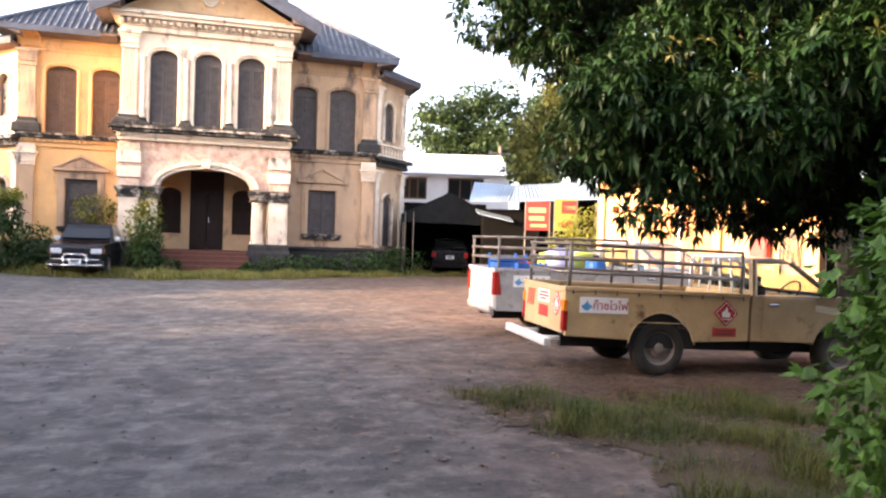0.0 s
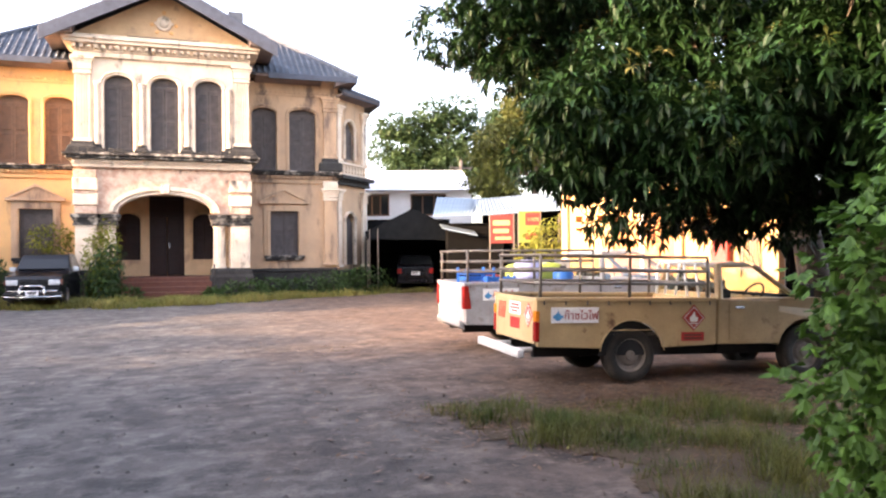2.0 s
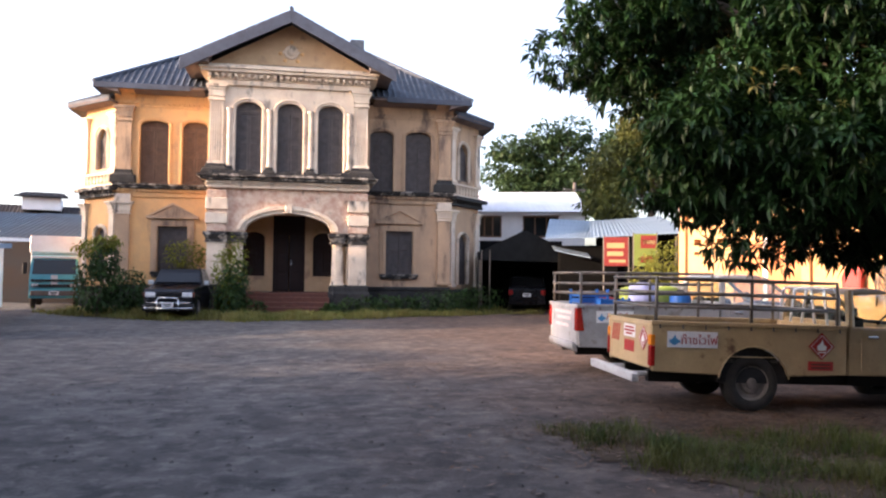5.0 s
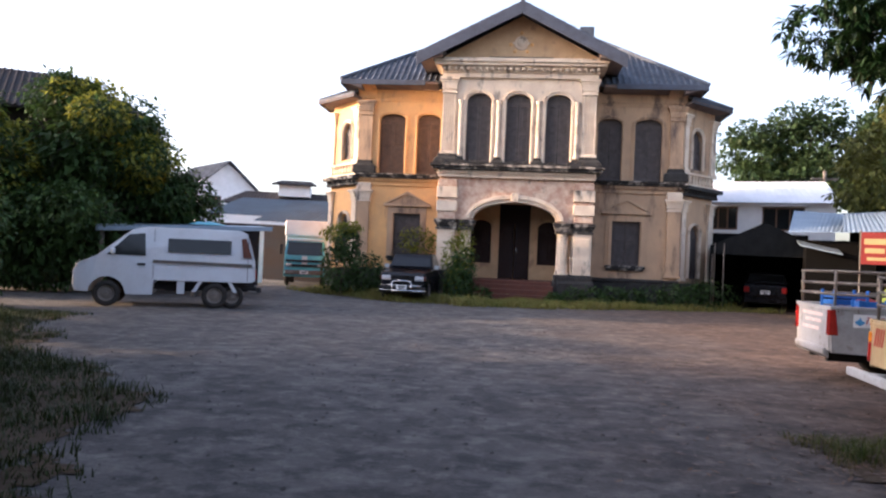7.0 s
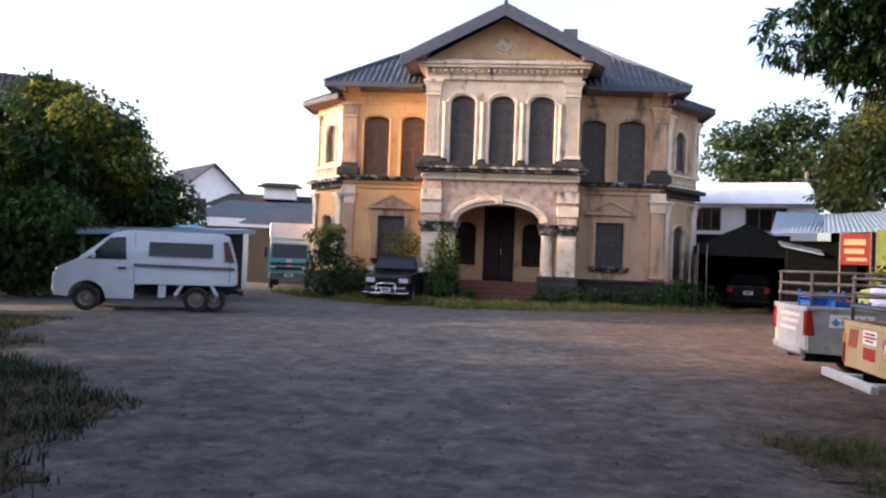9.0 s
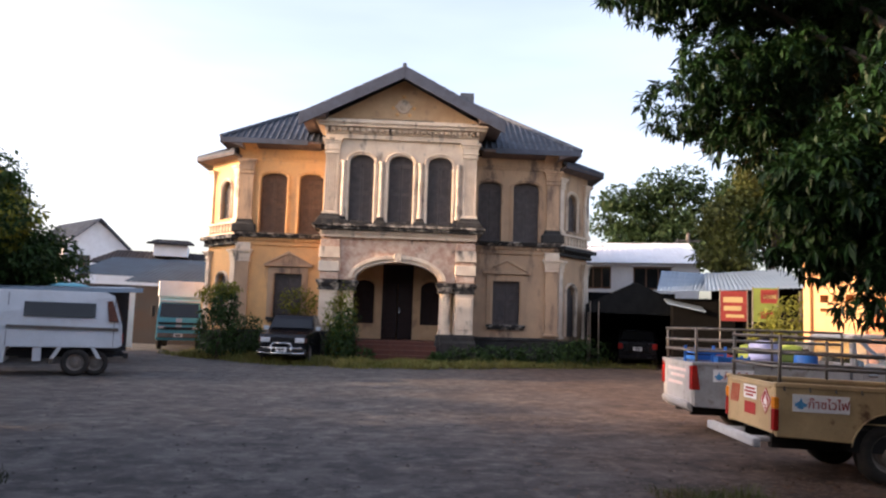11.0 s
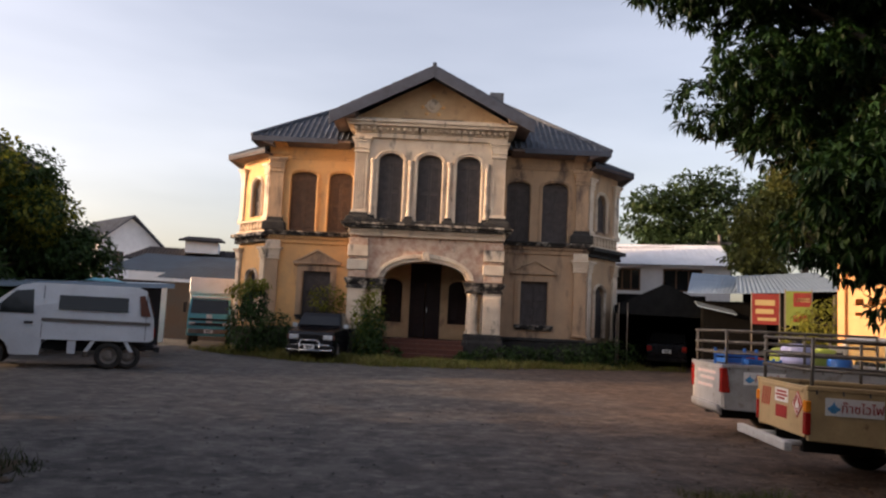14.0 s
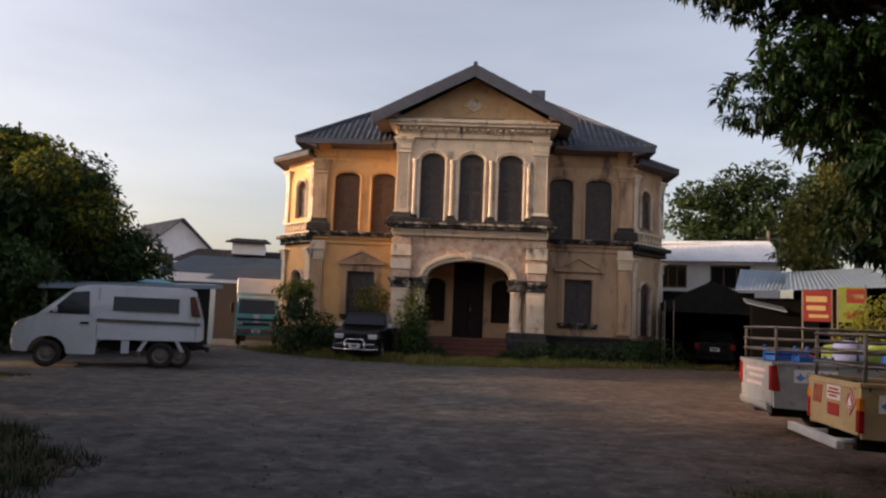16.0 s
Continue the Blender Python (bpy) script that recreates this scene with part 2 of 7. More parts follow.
def pierced(me, x0, x1, z0, z1, y0, y1, holes):
    """A wall slab in one piece with holes (x0, x1, z0, z1, rise): rise is the height of an arched head within the hole."""
    xs = sorted({x0, x1, *[v for h in holes for v in h[:2]]})
    zs = sorted({z0, z1, *[v for h in holes for v in h[2:4]]})
    nx, nz = len(xs) - 1, len(zs) - 1

    def solid(i, k):
        if not (0 <= i < nx and 0 <= k < nz):
            return False
        cx, cz = (xs[i] + xs[i + 1]) / 2, (zs[k] + zs[k + 1]) / 2
        return not any(h[0] < cx < h[1] and h[2] < cz < h[3] for h in holes)
    for i in range(nx):
        for k in range(nz):
            if not solid(i, k):
                continue
            a, b, c, d = xs[i], xs[i + 1], zs[k], zs[k + 1]
            me.add([(a, y0, c), (b, y0, c), (b, y0, d), (a, y0, d)], [(0, 1, 2, 3)])
            me.add([(a, y1, c), (b, y1, c), (b, y1, d), (a, y1, d)], [(3, 2, 1, 0)])
            for di, dk, e in ((-1, 0, ((a, c), (a, d))), (1, 0, ((b, d), (b, c))), (0, -1, ((b, c), (a, c))), (0, 1, ((a, d), (b, d)))):
                if not solid(i + di, k + dk):
                    (p, q), (r, t) = e
                    me.add([(p, y0, q), (r, y0, t), (r, y1, t), (p, y1, q)], [(0, 1, 2, 3)])
    for h in holes:
        if h[4]:
            arc_ = arch_pts(h[0], h[1], h[3] - h[4], h[4])
            half = len(arc_) // 2
            me.prism([(h[1], h[3])] + arc_[:half + 1], "y", y0 + 0.001, y1 - 0.001)
            me.prism(arc_[half:] + [(h[0], h[3])], "y", y0 + 0.001, y1 - 0.001)
    return me


def stepped(me, x0, x1, y0, y1, rings):
    """A moulded block in one piece: rings of (height, how far it stands out to the front and sides)."""
    k = len(me.v)
    for z, o in rings:
        me.v += [(x0 - o, y0 - o, z), (x1 + o, y0 - o, z), (x1 + o, y1, z), (x0 - o, y1, z)]
    n = len(rings)
    me.f += [(k + 3, k + 2, k + 1, k), tuple(k + 4 * (n - 1) + i for i in range(4))]
    for r in range(n - 1):
        b = k + 4 * r
        me.f += [(b + i, b + (i + 1) % 4, b + 4 + (i + 1) % 4, b + 4 + i) for i in range(4)]
    return me


# ---- ground ----
def ground_material():
    m = material("trodden_gravel", (0.088, 0.082, 0.078), (0.056, 0.052, 0.052), 0.9, rough=0.95, bump=0.7, stain=(0.051, 0.049, 0.049), stain_scale=0.42, stain_at=0.52, grain=26.0)
    n, l = m.node_tree.nodes, m.node_tree.links
    b = n["Principled BSDF"]
    src = b.inputs["Base Color"].links[0].from_socket
    co = n.new("ShaderNodeTexCoord")
    for scale, lo, hi, most, tone in ((1.25, 0.47, 0.66, 0.6, (0.150, 0.139, 0.131)), (3.7, 0.49, 0.66, 0.7, (0.184, 0.170, 0.156)), (0.8, 0.50, 0.62, 0.55, (0.041, 0.039, 0.041)), (2.3, 0.50, 0.62, 0.75, (0.032, 0.031, 0.033)), (16.0, 0.58, 0.72, 0.8, (0.048, 0.044, 0.041))):
        t = n.new("ShaderNodeTexNoise")
        t.inputs["Scale"].default_value, t.inputs["Detail"].default_value, t.inputs["Roughness"].default_value = scale, 9.0, 0.68
        l.new(co.outputs["Object"], t.inputs["Vector"])
        r = n.new("ShaderNodeMapRange")
        r.inputs["From Min"].default_value, r.inputs["From Max"].default_value, r.inputs["To Max"].default_value = lo, hi, most
        l.new(t.outputs["Fac"], r.inputs["Value"])
        x = n.new("ShaderNodeMix")
        x.data_type = "RGBA"
        x.inputs["B"].default_value = (*tone, 1)
        l.new(r.outputs["Result"], x.inputs["Factor"])
        l.new(src, x.inputs["A"])
        src = x.outputs["Result"]
    # brown earth trodden in towards the pickups and the house
    place = n.new("ShaderNodeSeparateXYZ")
    l.new(co.outputs["Object"], place.inputs["Vector"])
    drift = n.new("ShaderNodeTexNoise")
    drift.inputs["Scale"].default_value, drift.inputs["Detail"].default_value = 0.45, 8.0
    l.new(co.outputs["Object"], drift.inputs["Vector"])
    side = n.new("ShaderNodeMath")
    side.operation = "MULTIPLY_ADD"
    l.new(drift.outputs["Fac"], side.inputs[0])
    side.inputs[1].default_value = 6.0
    l.new(place.outputs["X"], side.inputs[2])
    earth = n.new("ShaderNodeMapRange")
    earth.inputs["From Min"].default_value, earth.inputs["From Max"].default_value, earth.inputs["To Max"].default_value = 2.6, 7.5, 0.8
    l.new(side.outputs[0], earth.inputs["Value"])
    x = n.new("ShaderNodeMix")
    x.data_type = "RGBA"
    x.blend_type = "MULTIPLY"
    x.inputs["B"].default_value = (1.12, 0.74, 0.52, 1)
    l.new(earth.outputs["Result"], x.inputs["Factor"])
    l.new(src, x.inputs["A"])
    l.new(x.outputs["Result"], b.inputs["Base Color"])
    return m


GRAVEL = ground_material()
SOIL = material("leaf_littered_soil", (0.066, 0.042, 0.022), (0.04, 0.026, 0.015), 1.5, rough=0.95, bump=0.8, grain=14.0)


def ground_height(x, y):
    h = 0.03 * noise.noise(Vector((x * 0.25, y * 0.25, 3))) + 0.012 * noise.noise(Vector((x * 1.1, y * 1.1, 7)))
    return h


def build_ground():
    me = Mesh()
    xs = [-900, -300, -80] + [-26 + i * 0.4 for i in range(120)] + [70, 300, 900]
    ys = [-300, -60, -12] + [-4 + i * 0.4 for i in range(115)] + [90, 300, 1500]
    for y in ys:
        for x in xs:
            near = -25 < x < 21 and -4 < y < 41
            me.v.append((x, y, ground_height(x, y) if near else 0.0))
    w = len(xs)
    me.f = [(j * w + i, j * w + i + 1, (j + 1) * w + i + 1, (j + 1) * w + i) for j in range(len(ys) - 1) for i in range(w - 1)]
    return tagged(part("ground", me, GRAVEL, smooth=True, raw=True), "grey trodden gravel and dust yard", "ground", kind="structure")


build_ground()


# ---- the old mansion ----
def arch_ring(me, x0, x1, spring, rise, width, y0, y1, n=12):
    inner = arch_pts(x0, x1, spring, rise, n)
    outer = arch_pts(x0 - width, x1 + width, spring, rise + width, n)
    k = len(me.v)
    for (a, b), (c, d) in zip(inner, outer):
        me.v += [(a, y0, b), (c, y0, d), (c, y1, d), (a, y1, b)]
    for i in range(n):
        q = k + 4 * i
        me.f += [(q + j, q + (j + 1) % 4, q + 4 + (j + 1) % 4, q + 4 + j) for j in range(4)]
    me.f += [(k, k + 1, k + 2, k + 3), (k + 4 * n + 3, k + 4 * n + 2, k + 4 * n + 1, k + 4 * n)]


def shutter_window(house, x0, x1, z0, z1, rise, y, wood, trim, m=None, sill=0.0, sides=0.13):
    """A window with a moulded surround, a near-black sheet for the unlit room, and two closed louvred leaves."""
    spring = z1 - rise
    frame_me = Mesh()
    t = 0.07
    frame_me.box(x0, y + 0.10, z0, x0 + t, y + 0.24, spring)
    frame_me.box(x1 - t, y + 0.10, z0, x1, y + 0.24, spring)
    frame_me.box(x0 + t, y + 0.10, z0, x1 - t, y + 0.24, z0 + t)
    frame_me.box(x0 + t, y + 0.11, spring - t, x1 - t, y + 0.23, spring)
    win = part("window", frame_me, wood, house, at=m, bevel=0.008)
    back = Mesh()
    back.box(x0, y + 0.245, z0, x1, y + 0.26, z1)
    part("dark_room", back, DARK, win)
    if rise:
        fan = Mesh()
        fan.prism(arch_pts(x0, x1, spring, rise), "y", y + 0.16, y + 0.22)
        for i in range(1, 5):
            a = math.pi * i / 5
            c, h = (x0 + x1) / 2, (x1 - x0) / 2
            fan.tube((c, y + 0.15, spring), (c + h * math.cos(a), y + 0.15, spring + rise * math.sin(a)), 0.02, 0.02, 4)
        part("fanlight", fan, wood, win)
    mid = (x0 + x1) / 2
    for a, b in ((x0 + t, mid - 0.008), (mid + 0.008, x1 - t)):
        leaf = Mesh()
        s = 0.07
        za, zb = z0 + t, spring - t
        leaf.box(a, y + 0.13, za, a + s, y + 0.185, zb)
        leaf.box(b - s, y + 0.13, za, b, y + 0.185, zb)
        for q in (za, (za + zb) / 2 - 0.05, zb - 0.1):
            leaf.box(a + s, y + 0.132, q, b - s, y + 0.183, q + 0.1)
        z = za + 0.12
        while z < zb - 0.14:
            if abs(z - (za + zb) / 2) > 0.1:
                leaf.prism([(y + 0.135, z), (y + 0.15, z), (y + 0.178, z + 0.075), (y + 0.163, z + 0.075)], "x", a + s, b - s)
            z += 0.085
        leaf.box(a + s, y + 0.19, za, b - s, y + 0.2, zb)
        part("shutter", leaf, wood, win)
    if trim:
        sur = Mesh()
        sur.box(x0 - sides, y - 0.06, z0, x0 + 0.0, y + 0.1, spring)
        sur.box(x1, y - 0.06, z0, x1 + sides, y + 0.1, spring)
        sur.box(x0 - sides * 0.55, y - 0.10, z0, x0 - sides * 0.2, y - 0.06, spring)
        sur.box(x1 + sides * 0.2, y - 0.10, z0, x1 + sides * 0.55, y - 0.06, spring)
        if rise:
            arch_ring(sur, x0, x1, spring, rise, sides, y - 0.06, y + 0.1)
            arch_ring(sur, x0 - sides * 0.5, x1 + sides * 0.5, spring, rise + sides * 0.5, sides * 0.3, y - 0.11, y - 0.06)
        else:
            sur.box(x0 - sides, y - 0.06, z1, x1 + sides, y + 0.1, z1 + sides)
        part("surround", sur, trim, win, bevel=0.01)
    if sill:
        si = Mesh()
        si.box(x0 - 0.25, y - 0.18, z0 - sill, x1 + 0.25, y + 0.1, z0)
        si.box(x0 - 0.2, y - 0.12, z0 - sill - 0.09, x1 + 0.2, y, z0 - sill)
        part("sill", si, MOULDY, win, bevel=0.015)
    return win


def dentils(me, x0, x1, y0, y1, z0, z1, step=0.2, width=0.11):
    n = max(1, round((x1 - x0) / step))
    for i in range(n):
        c = x0 + (i + 0.5) * (x1 - x0) / n
        me.box(c - width / 2, y0, z0, c + width / 2, y1, z1)


def pilaster(house, x0, x1, y, zb, zt, mat, cap_mat, flutes=5, depth=0.22, cap=0.62, m=None, base=0.0):
    """A shaft with flutes, a stepped capital above and a moulded base."""
    me = Mesh()
    w = (x1 - x0 - 0.1) / max(flutes, 1)
    plan = [(x1, y), (x1, y + depth), (x0, y + depth), (x0, y)]
    for i in range(flutes):
        a = x0 + 0.05 + i * w
        plan += [(a + w * 0.15, y), (a + w * 0.3, y + 0.035), (a + w * 0.7, y + 0.035), (a + w * 0.85, y)]
    me.prism(plan, "z", zb + 0.12, zt - cap)
    stepped(me, x0, x1, y, y + depth, ((zb, 0.06), (zb + 0.07, 0.06), (zb + 0.09, 0.03), (zb + 0.12, 0.03), (zb + 0.121, 0.0)))
    sh = part("pilaster", me, mat, house, at=m)
    c = Mesh()
    z, k = zt - cap, cap / 0.62
    stepped(c, x0, x1, y, y + depth, [(z + a * k, o) for a, o in ((0, 0.0), (0.002, 0.05), (0.06, 0.05), (0.07, 0.015), (0.16, 0.015), (0.17, 0.06), (0.21, 0.06), (0.22, 0.03), (0.42, 0.06), (0.43, 0.09), (0.50, 0.09), (0.52, 0.14), (0.62, 0.14))])
    part("capital", c, cap_mat, sh)
    return sh


def fluted_shaft(me, x, y, z0, z1, r, n=14):
    """A round shaft with shallow flutes, a torus at the foot and a slight taper."""
    k = len(me.v)
    levels = ((z0, 1.18), (z0 + 0.07, 1.2), (z0 + 0.1, 1.02), (z0 + 0.5, 1.0), (z1 - 0.12, 0.9), (z1 - 0.09, 0.98), (z1 - 0.04, 0.98), (z1, 0.92))
    for j, (z, w) in enumerate(levels):
        for i in range(4 * n):
            a = 2 * math.pi * i / (4 * n)
            q = r * w * (0.93 if i % 4 in (1, 2) and 3 <= j <= 4 else 1.0)
            me.v.append((x + q * math.cos(a), y + q * math.sin(a), z))
    c = 4 * n
    for j in range(len(levels) - 1):
        me.f += [(k + j * c + i, k + j * c + (i + 1) % c, k + (j + 1) * c + (i + 1) % c, k + (j + 1) * c + i) for i in range(c)]
    return me


def ribbed_slope(me, eave0, eave1, top0, top1, step=0.24, lift=0.05, thick=0.09):
    """A four-cornered roof slope: a slab and half-round tile ribs that run from the eave to the top edge."""
    e0, e1, t0, t1 = map(Vector, (eave0, eave1, top0, top1))
    me.ribs = ribs = me.ribs or Mesh()
    nrm = (e1 - e0).cross((t0 + t1) / 2 - e0).normalized()
    if nrm.z < 0:
        nrm.negate()
    low = nrm * -thick
    me.add([e0, e1, t1, t0, e0 + low, e1 + low, t1 + low, t0 + low],
           [(0, 1, 2, 3), (7, 6, 5, 4), (0, 4, 5, 1), (1, 5, 6, 2), (2, 6, 7, 3), (3, 7, 4, 0)])
    along = (e1 - e0).normalized()
    up = nrm.cross(along).normalized()
    if up.z < 0:
        up.negate()
    L = (e1 - e0).length
    u0, u1 = (t0 - e0).dot(along), (t1 - e0).dot(along)
    H = (t0 - e0).dot(up)
    n = int(L / step)
    for i in range(n):
        u = (i + 0.5) * L / n
        h = H
        if u < u0:
            h = H * u / max(u0, 1e-6)
        if u > u1:
            h = min(h, H * (L - u) / max(L - u1, 1e-6))
        if h < 0.1:
            continue
        base = e0 + along * u - up * 0.03
        k = max(1, int(h / 0.42))
        for j in range(k):
            a, b = h * j / k, h * (j + 1) / k
            lo, hi = lift * 1.25, lift * 0.95
            r = 0.062
            prof = [(-r, 0), (-r * 0.6, 0.75), (0, 1), (r * 0.6, 0.75), (r, 0)]
            vs = [base + up * a + along * p + nrm * q * lo for p, q in prof] + [base + up * b + along * p + nrm * q * hi for p, q in prof]
            ribs.add(vs, [(q, q + 1, q + 6, q + 5) for q in range(4)] + [(4, 3, 2, 1, 0)])


def build_mansion():
    H = thing("mansion", pose(-0.73, 29.92, 0), "faded ochre colonial mansion with limewashed porch and mouldy cornices", "house")

    def P(name, me, mat, label="", bevel=0.015, **k):
        return part(name, me, mat, H, label, bevel=bevel, **k)

    # porch: plinths, lower piers and columns
    for s in (-1, 1):
        for a, b in ((1.66, 2.2), (2.31, 3.08)):
            x0, x1 = sorted((s * a, s * b))
            for yy in (0.0, 1.22):
                if yy and a < 2:
                    continue
                me = Mesh()
                stepped(me, x0, x1, yy, yy + 0.6, ((0, 0.12), (0.85, 0.11), (0.9, 0.06), (1.1, 0.06), (1.16, 0.03)))
                P("pier_plinth", me, MOULD, "mould-blackened plinth", 0.03)
                me = Mesh()
                if a < 2:
                    fluted_shaft(me, (x0 + x1) / 2, yy + 0.25, 1.16, 2.78, 0.235)
                    sh = P("column", me, LIME, "round fluted limewashed column", 0)
                else:
                    me.box(x0 + 0.03, yy, 1.16, x1 - 0.03, yy + 0.5, 2.78)
                    me.box(x0 + 0.12, yy - 0.025, 1.35, x1 - 0.12, yy, 2.6)
                    sh = P("pier", me, LIME, "", 0.02)
                c = Mesh()
                stepped(c, x0, x1, yy, yy + 0.52, ((2.78, 0.0), (2.782, 0.04), (2.85, 0.04), (2.86, 0.01), (2.96, 0.01), (2.97, 0.06), (3.05, 0.06), (3.06, 0.11), (3.19, 0.11)))
                part("capital", c, MOULDY, sh)
        # rusticated pier of the arch storey
        x0, x1 = sorted((s * 2.36, s * 3.05))
        z = 3.2
        for i, h in enumerate((0.30, 0.42, 0.12, 0.46, 0.3)):
            me = Mesh()
            o = (0.02, 0.07, 0.0, 0.07, 0.03)[i]
            me.box(x0 - o, 0.0 - o, z + 0.004, x1 + o, 0.5, z + h - 0.004)
            P("pier_block", me, LIME if i % 2 else BARE, "", 0.02)
            z += h
        # upper fluted pilasters on blackened pedestals
        me = Mesh()
        x0, x1 = sorted((s * 2.52, s * 3.04))
        stepped(me, x0, x1, 0, 0.3, ((5.43, 0.24), (5.62, 0.22), (5.68, 0.12), (5.8, 0.12)))
        P("pedestal", me, MOULD, "mould-blackened pedestal", 0.03)
        pilaster(H, x0, x1, 0.0, 5.8, 8.87, LIME, LIME)
    me = Mesh()
    pierced(me, -3.0, 3.0, 3.2, 4.9, 0.1, 0.5, [(-1.64, 1.64, 3.2, 3.93, 0.68)])
    for s in (-1, 1):
        x0, x1 = sorted((s * 2.65, s * 3.0))
        side = Mesh()
        side.box(x0, 0.503, 3.2, x1, 1.717, 4.9)
        P("wall", side, BARE, "porch side wall", 0)
    P("wall", me, BARE, "patchy bare plaster over the porch arch", 0)
    me = Mesh()
    arch_ring(me, -1.64, 1.64, 3.25, 0.68, 0.14, 0.02, 0.52, 18)
    arch_ring(me, -1.78, 1.78, 3.25, 0.82, 0.16, -0.06, 0.12, 18)
    me.box(-0.14, -0.14, 3.95, 0.14, 0.1, 4.3)
    P("archivolt", me, LIME, "moulded arch with a keystone", 0.012)
    # storey cornice of the porch
    me = Mesh()
    for y1, x in ((1.9, 3.06),):
        me.box(-x - 0.05, -0.10, 4.88, x + 0.05, y1, 4.99)
        me.box(-x - 0.10, -0.15, 4.992, x + 0.10, y1, 5.04)
    dentils(me, -3.15, 3.15, -0.22, -0.12, 5.04, 5.14, 0.2)
    me.box(-x - 0.06, -0.14, 5.042, x + 0.06, 1.9, 5.16)
    P("cornice", me, LIME, "", 0.012)
    me = Mesh()
    me.box(-3.32, -0.36, 5.16, 3.32, 1.9, 5.27)
    me.box(-3.42, -0.46, 5.272, 3.42, 1.9, 5.38)
    me.box(-3.3, -0.34, 5.382, 3.3, 1.9, 5.43)
    P("cornice", me, MOULDY, "mould-streaked projecting cornice", 0.02)
    rnd = random.Random(4)
    me = Mesh()
    for i in range(46):
        cx = -3.2 + 6.4 * i / 45
        me.box(cx - 0.09, -0.40 - 0.05 * rnd.random(), 5.385 - 0.14 * (rnd.random() > 0.6), cx + 0.09, -0.2, 5.44 + 0.12 * rnd.random())
    tagged(P("cornice_crust", me, MOULD, "black mould crust on the cornice", 0.015), kind="stuff")
    # upper storey of the porch
    wins = [(-1.575, 0.485), (0.0, 0.485), (1.575, 0.485)]
    me = Mesh()
    pierced(me, -3.0, 3.0, 5.435, 8.9, 0.1, 0.4, [(c - h, c + h, 5.45, 8.27, 0.3) for c, h in wins])
    for s in (-1, 1):
        x0, x1 = sorted((s * 2.7, s * 3.0))
        me.box(x0, 0.4, 5.5, x1, 1.72, 8.9)
    P("wall", me, LIME, "limewashed upper porch wall", 0)
    for c, h in wins:
        shutter_window(H, c - h, c + h, 5.45, 8.27, 0.3, 0.1, SHUTTER, LIME, sides=0.17)
    for c in (-2.3, -0.79, 0.79, 2.3):
        me = Mesh()
        stepped(me, c - 0.13, c + 0.13, 0.0, 0.12, ((5.43, 0.12), (5.56, 0.1), (5.6, 0.03), (5.72, 0.02)))
        P("pedestal", me, MOULD, "", 0.02)
        me = Mesh()
        me.lathe([(0.0, 5.72), (0.11, 5.72), (0.115, 5.80), (0.085, 5.84), (0.08, 7.75), (0.09, 7.78), (0.085, 7.82), (0.12, 7.92), (0.12, 7.98), (0.0, 7.98)], (c, 0.03, 0), 14)
        P("colonnette", me, LIME, "slender limewashed colonnette", 0, smooth=False)
    # upper entablature
    me = Mesh()
    me.box(-3.08, -0.04, 8.872, 3.08, 1.7, 9.06)
    me.box(-3.13, -0.09, 9.063, 3.13, 1.7, 9.12)
    dentils(me, -3.15, 3.15, -0.26, -0.07, 9.14, 9.28, 0.24, 0.13)
    me.box(-3.08, -0.10, 9.122, 3.08, 1.7, 9.3)
    me.box(-3.36, -0.36, 9.302, 3.36, 1.7, 9.42)
    me.box(-3.44, -0.44, 9.422, 3.44, 1.7, 9.52)
    me.box(-3.30, -0.30, 9.522, 3.30, 1.7, 9.62)
    P("entablature", me, LIME, "limewashed entablature with dentils", 0.015)
    # gable
    me = Mesh()
    me.prism([(-3.3, 9.62), (3.3, 9.62), (0, 11.40)], "y", 0.1, 0.4)
    P("gable_wall", me, PEACH, "faded peach gable wall", 0)
    me = Mesh()
    me.box(-0.34, 0.04, 10.26, 0.34, 0.1, 10.34)
    me.lathe([(0.0, -0.13), (0.09, -0.12), (0.15, -0.08), (0.17, -0.05), (0.21, -0.05), (0.22, -0.07), (0.26, -0.07), (0.28, -0.04), (0.28, 0.02)], (0, 0.10, 10.3), 24, "y")
    P("medallion", me, LIME, "round plaster medallion", 0)
    for sx, sz in ((-0.42, -0.05), (0.42, -0.05), (-0.25, -0.33), (0.25, -0.33), (0.0, 0.42)):
        me = Mesh()
        me.lathe([(0.0, -0.035), (0.05, -0.025), (0.075, 0.0)], (sx, 0.1, 10.3 + sz), 10, "y")
        P("boss", me, OCHRE, "", 0)
    # flat blackened ledge over the entablature
    me = Mesh()
    me.box(-1.25, -0.27, 9.623, 1.25, 0.1, 9.66)
    P("ledge", me, MOULD, "dark mould stain on a shallow ledge", 0.01)
    # gable roof
    for s in (-1, 1):
        me = Mesh()
        ribbed_slope(me, (s * 4.02, -0.78, 9.68), (s * 4.02, 5.6, 9.68), (0, -0.78, 11.72), (0, 5.6, 11.72))
        P("roof", me, SLATE, "dark tiled roof slope", 0)
        me = Mesh()
        k = (11.72 - 9.68) / 4.02
        pts = [(s * 4.06, 9.60), (0, 9.60 + k * 4.06 + 0.02), (0, 9.60 + k * 4.06 - 0.46), (s * 4.06, 9.14)]
        me.prism(pts, "y", -0.86, -0.79)
        P("bargeboard", me, FASCIA, "grey bargeboard", 0.01)
        me = Mesh()
        x0, x1 = sorted((s * 3.2, s * 4.0))
        me.prism([(s * 3.05, 9.55), (s * 3.98, 9.42), (s * 3.98, 9.56), (s * 3.05, 10.1)], "y", -0.75, 1.8)
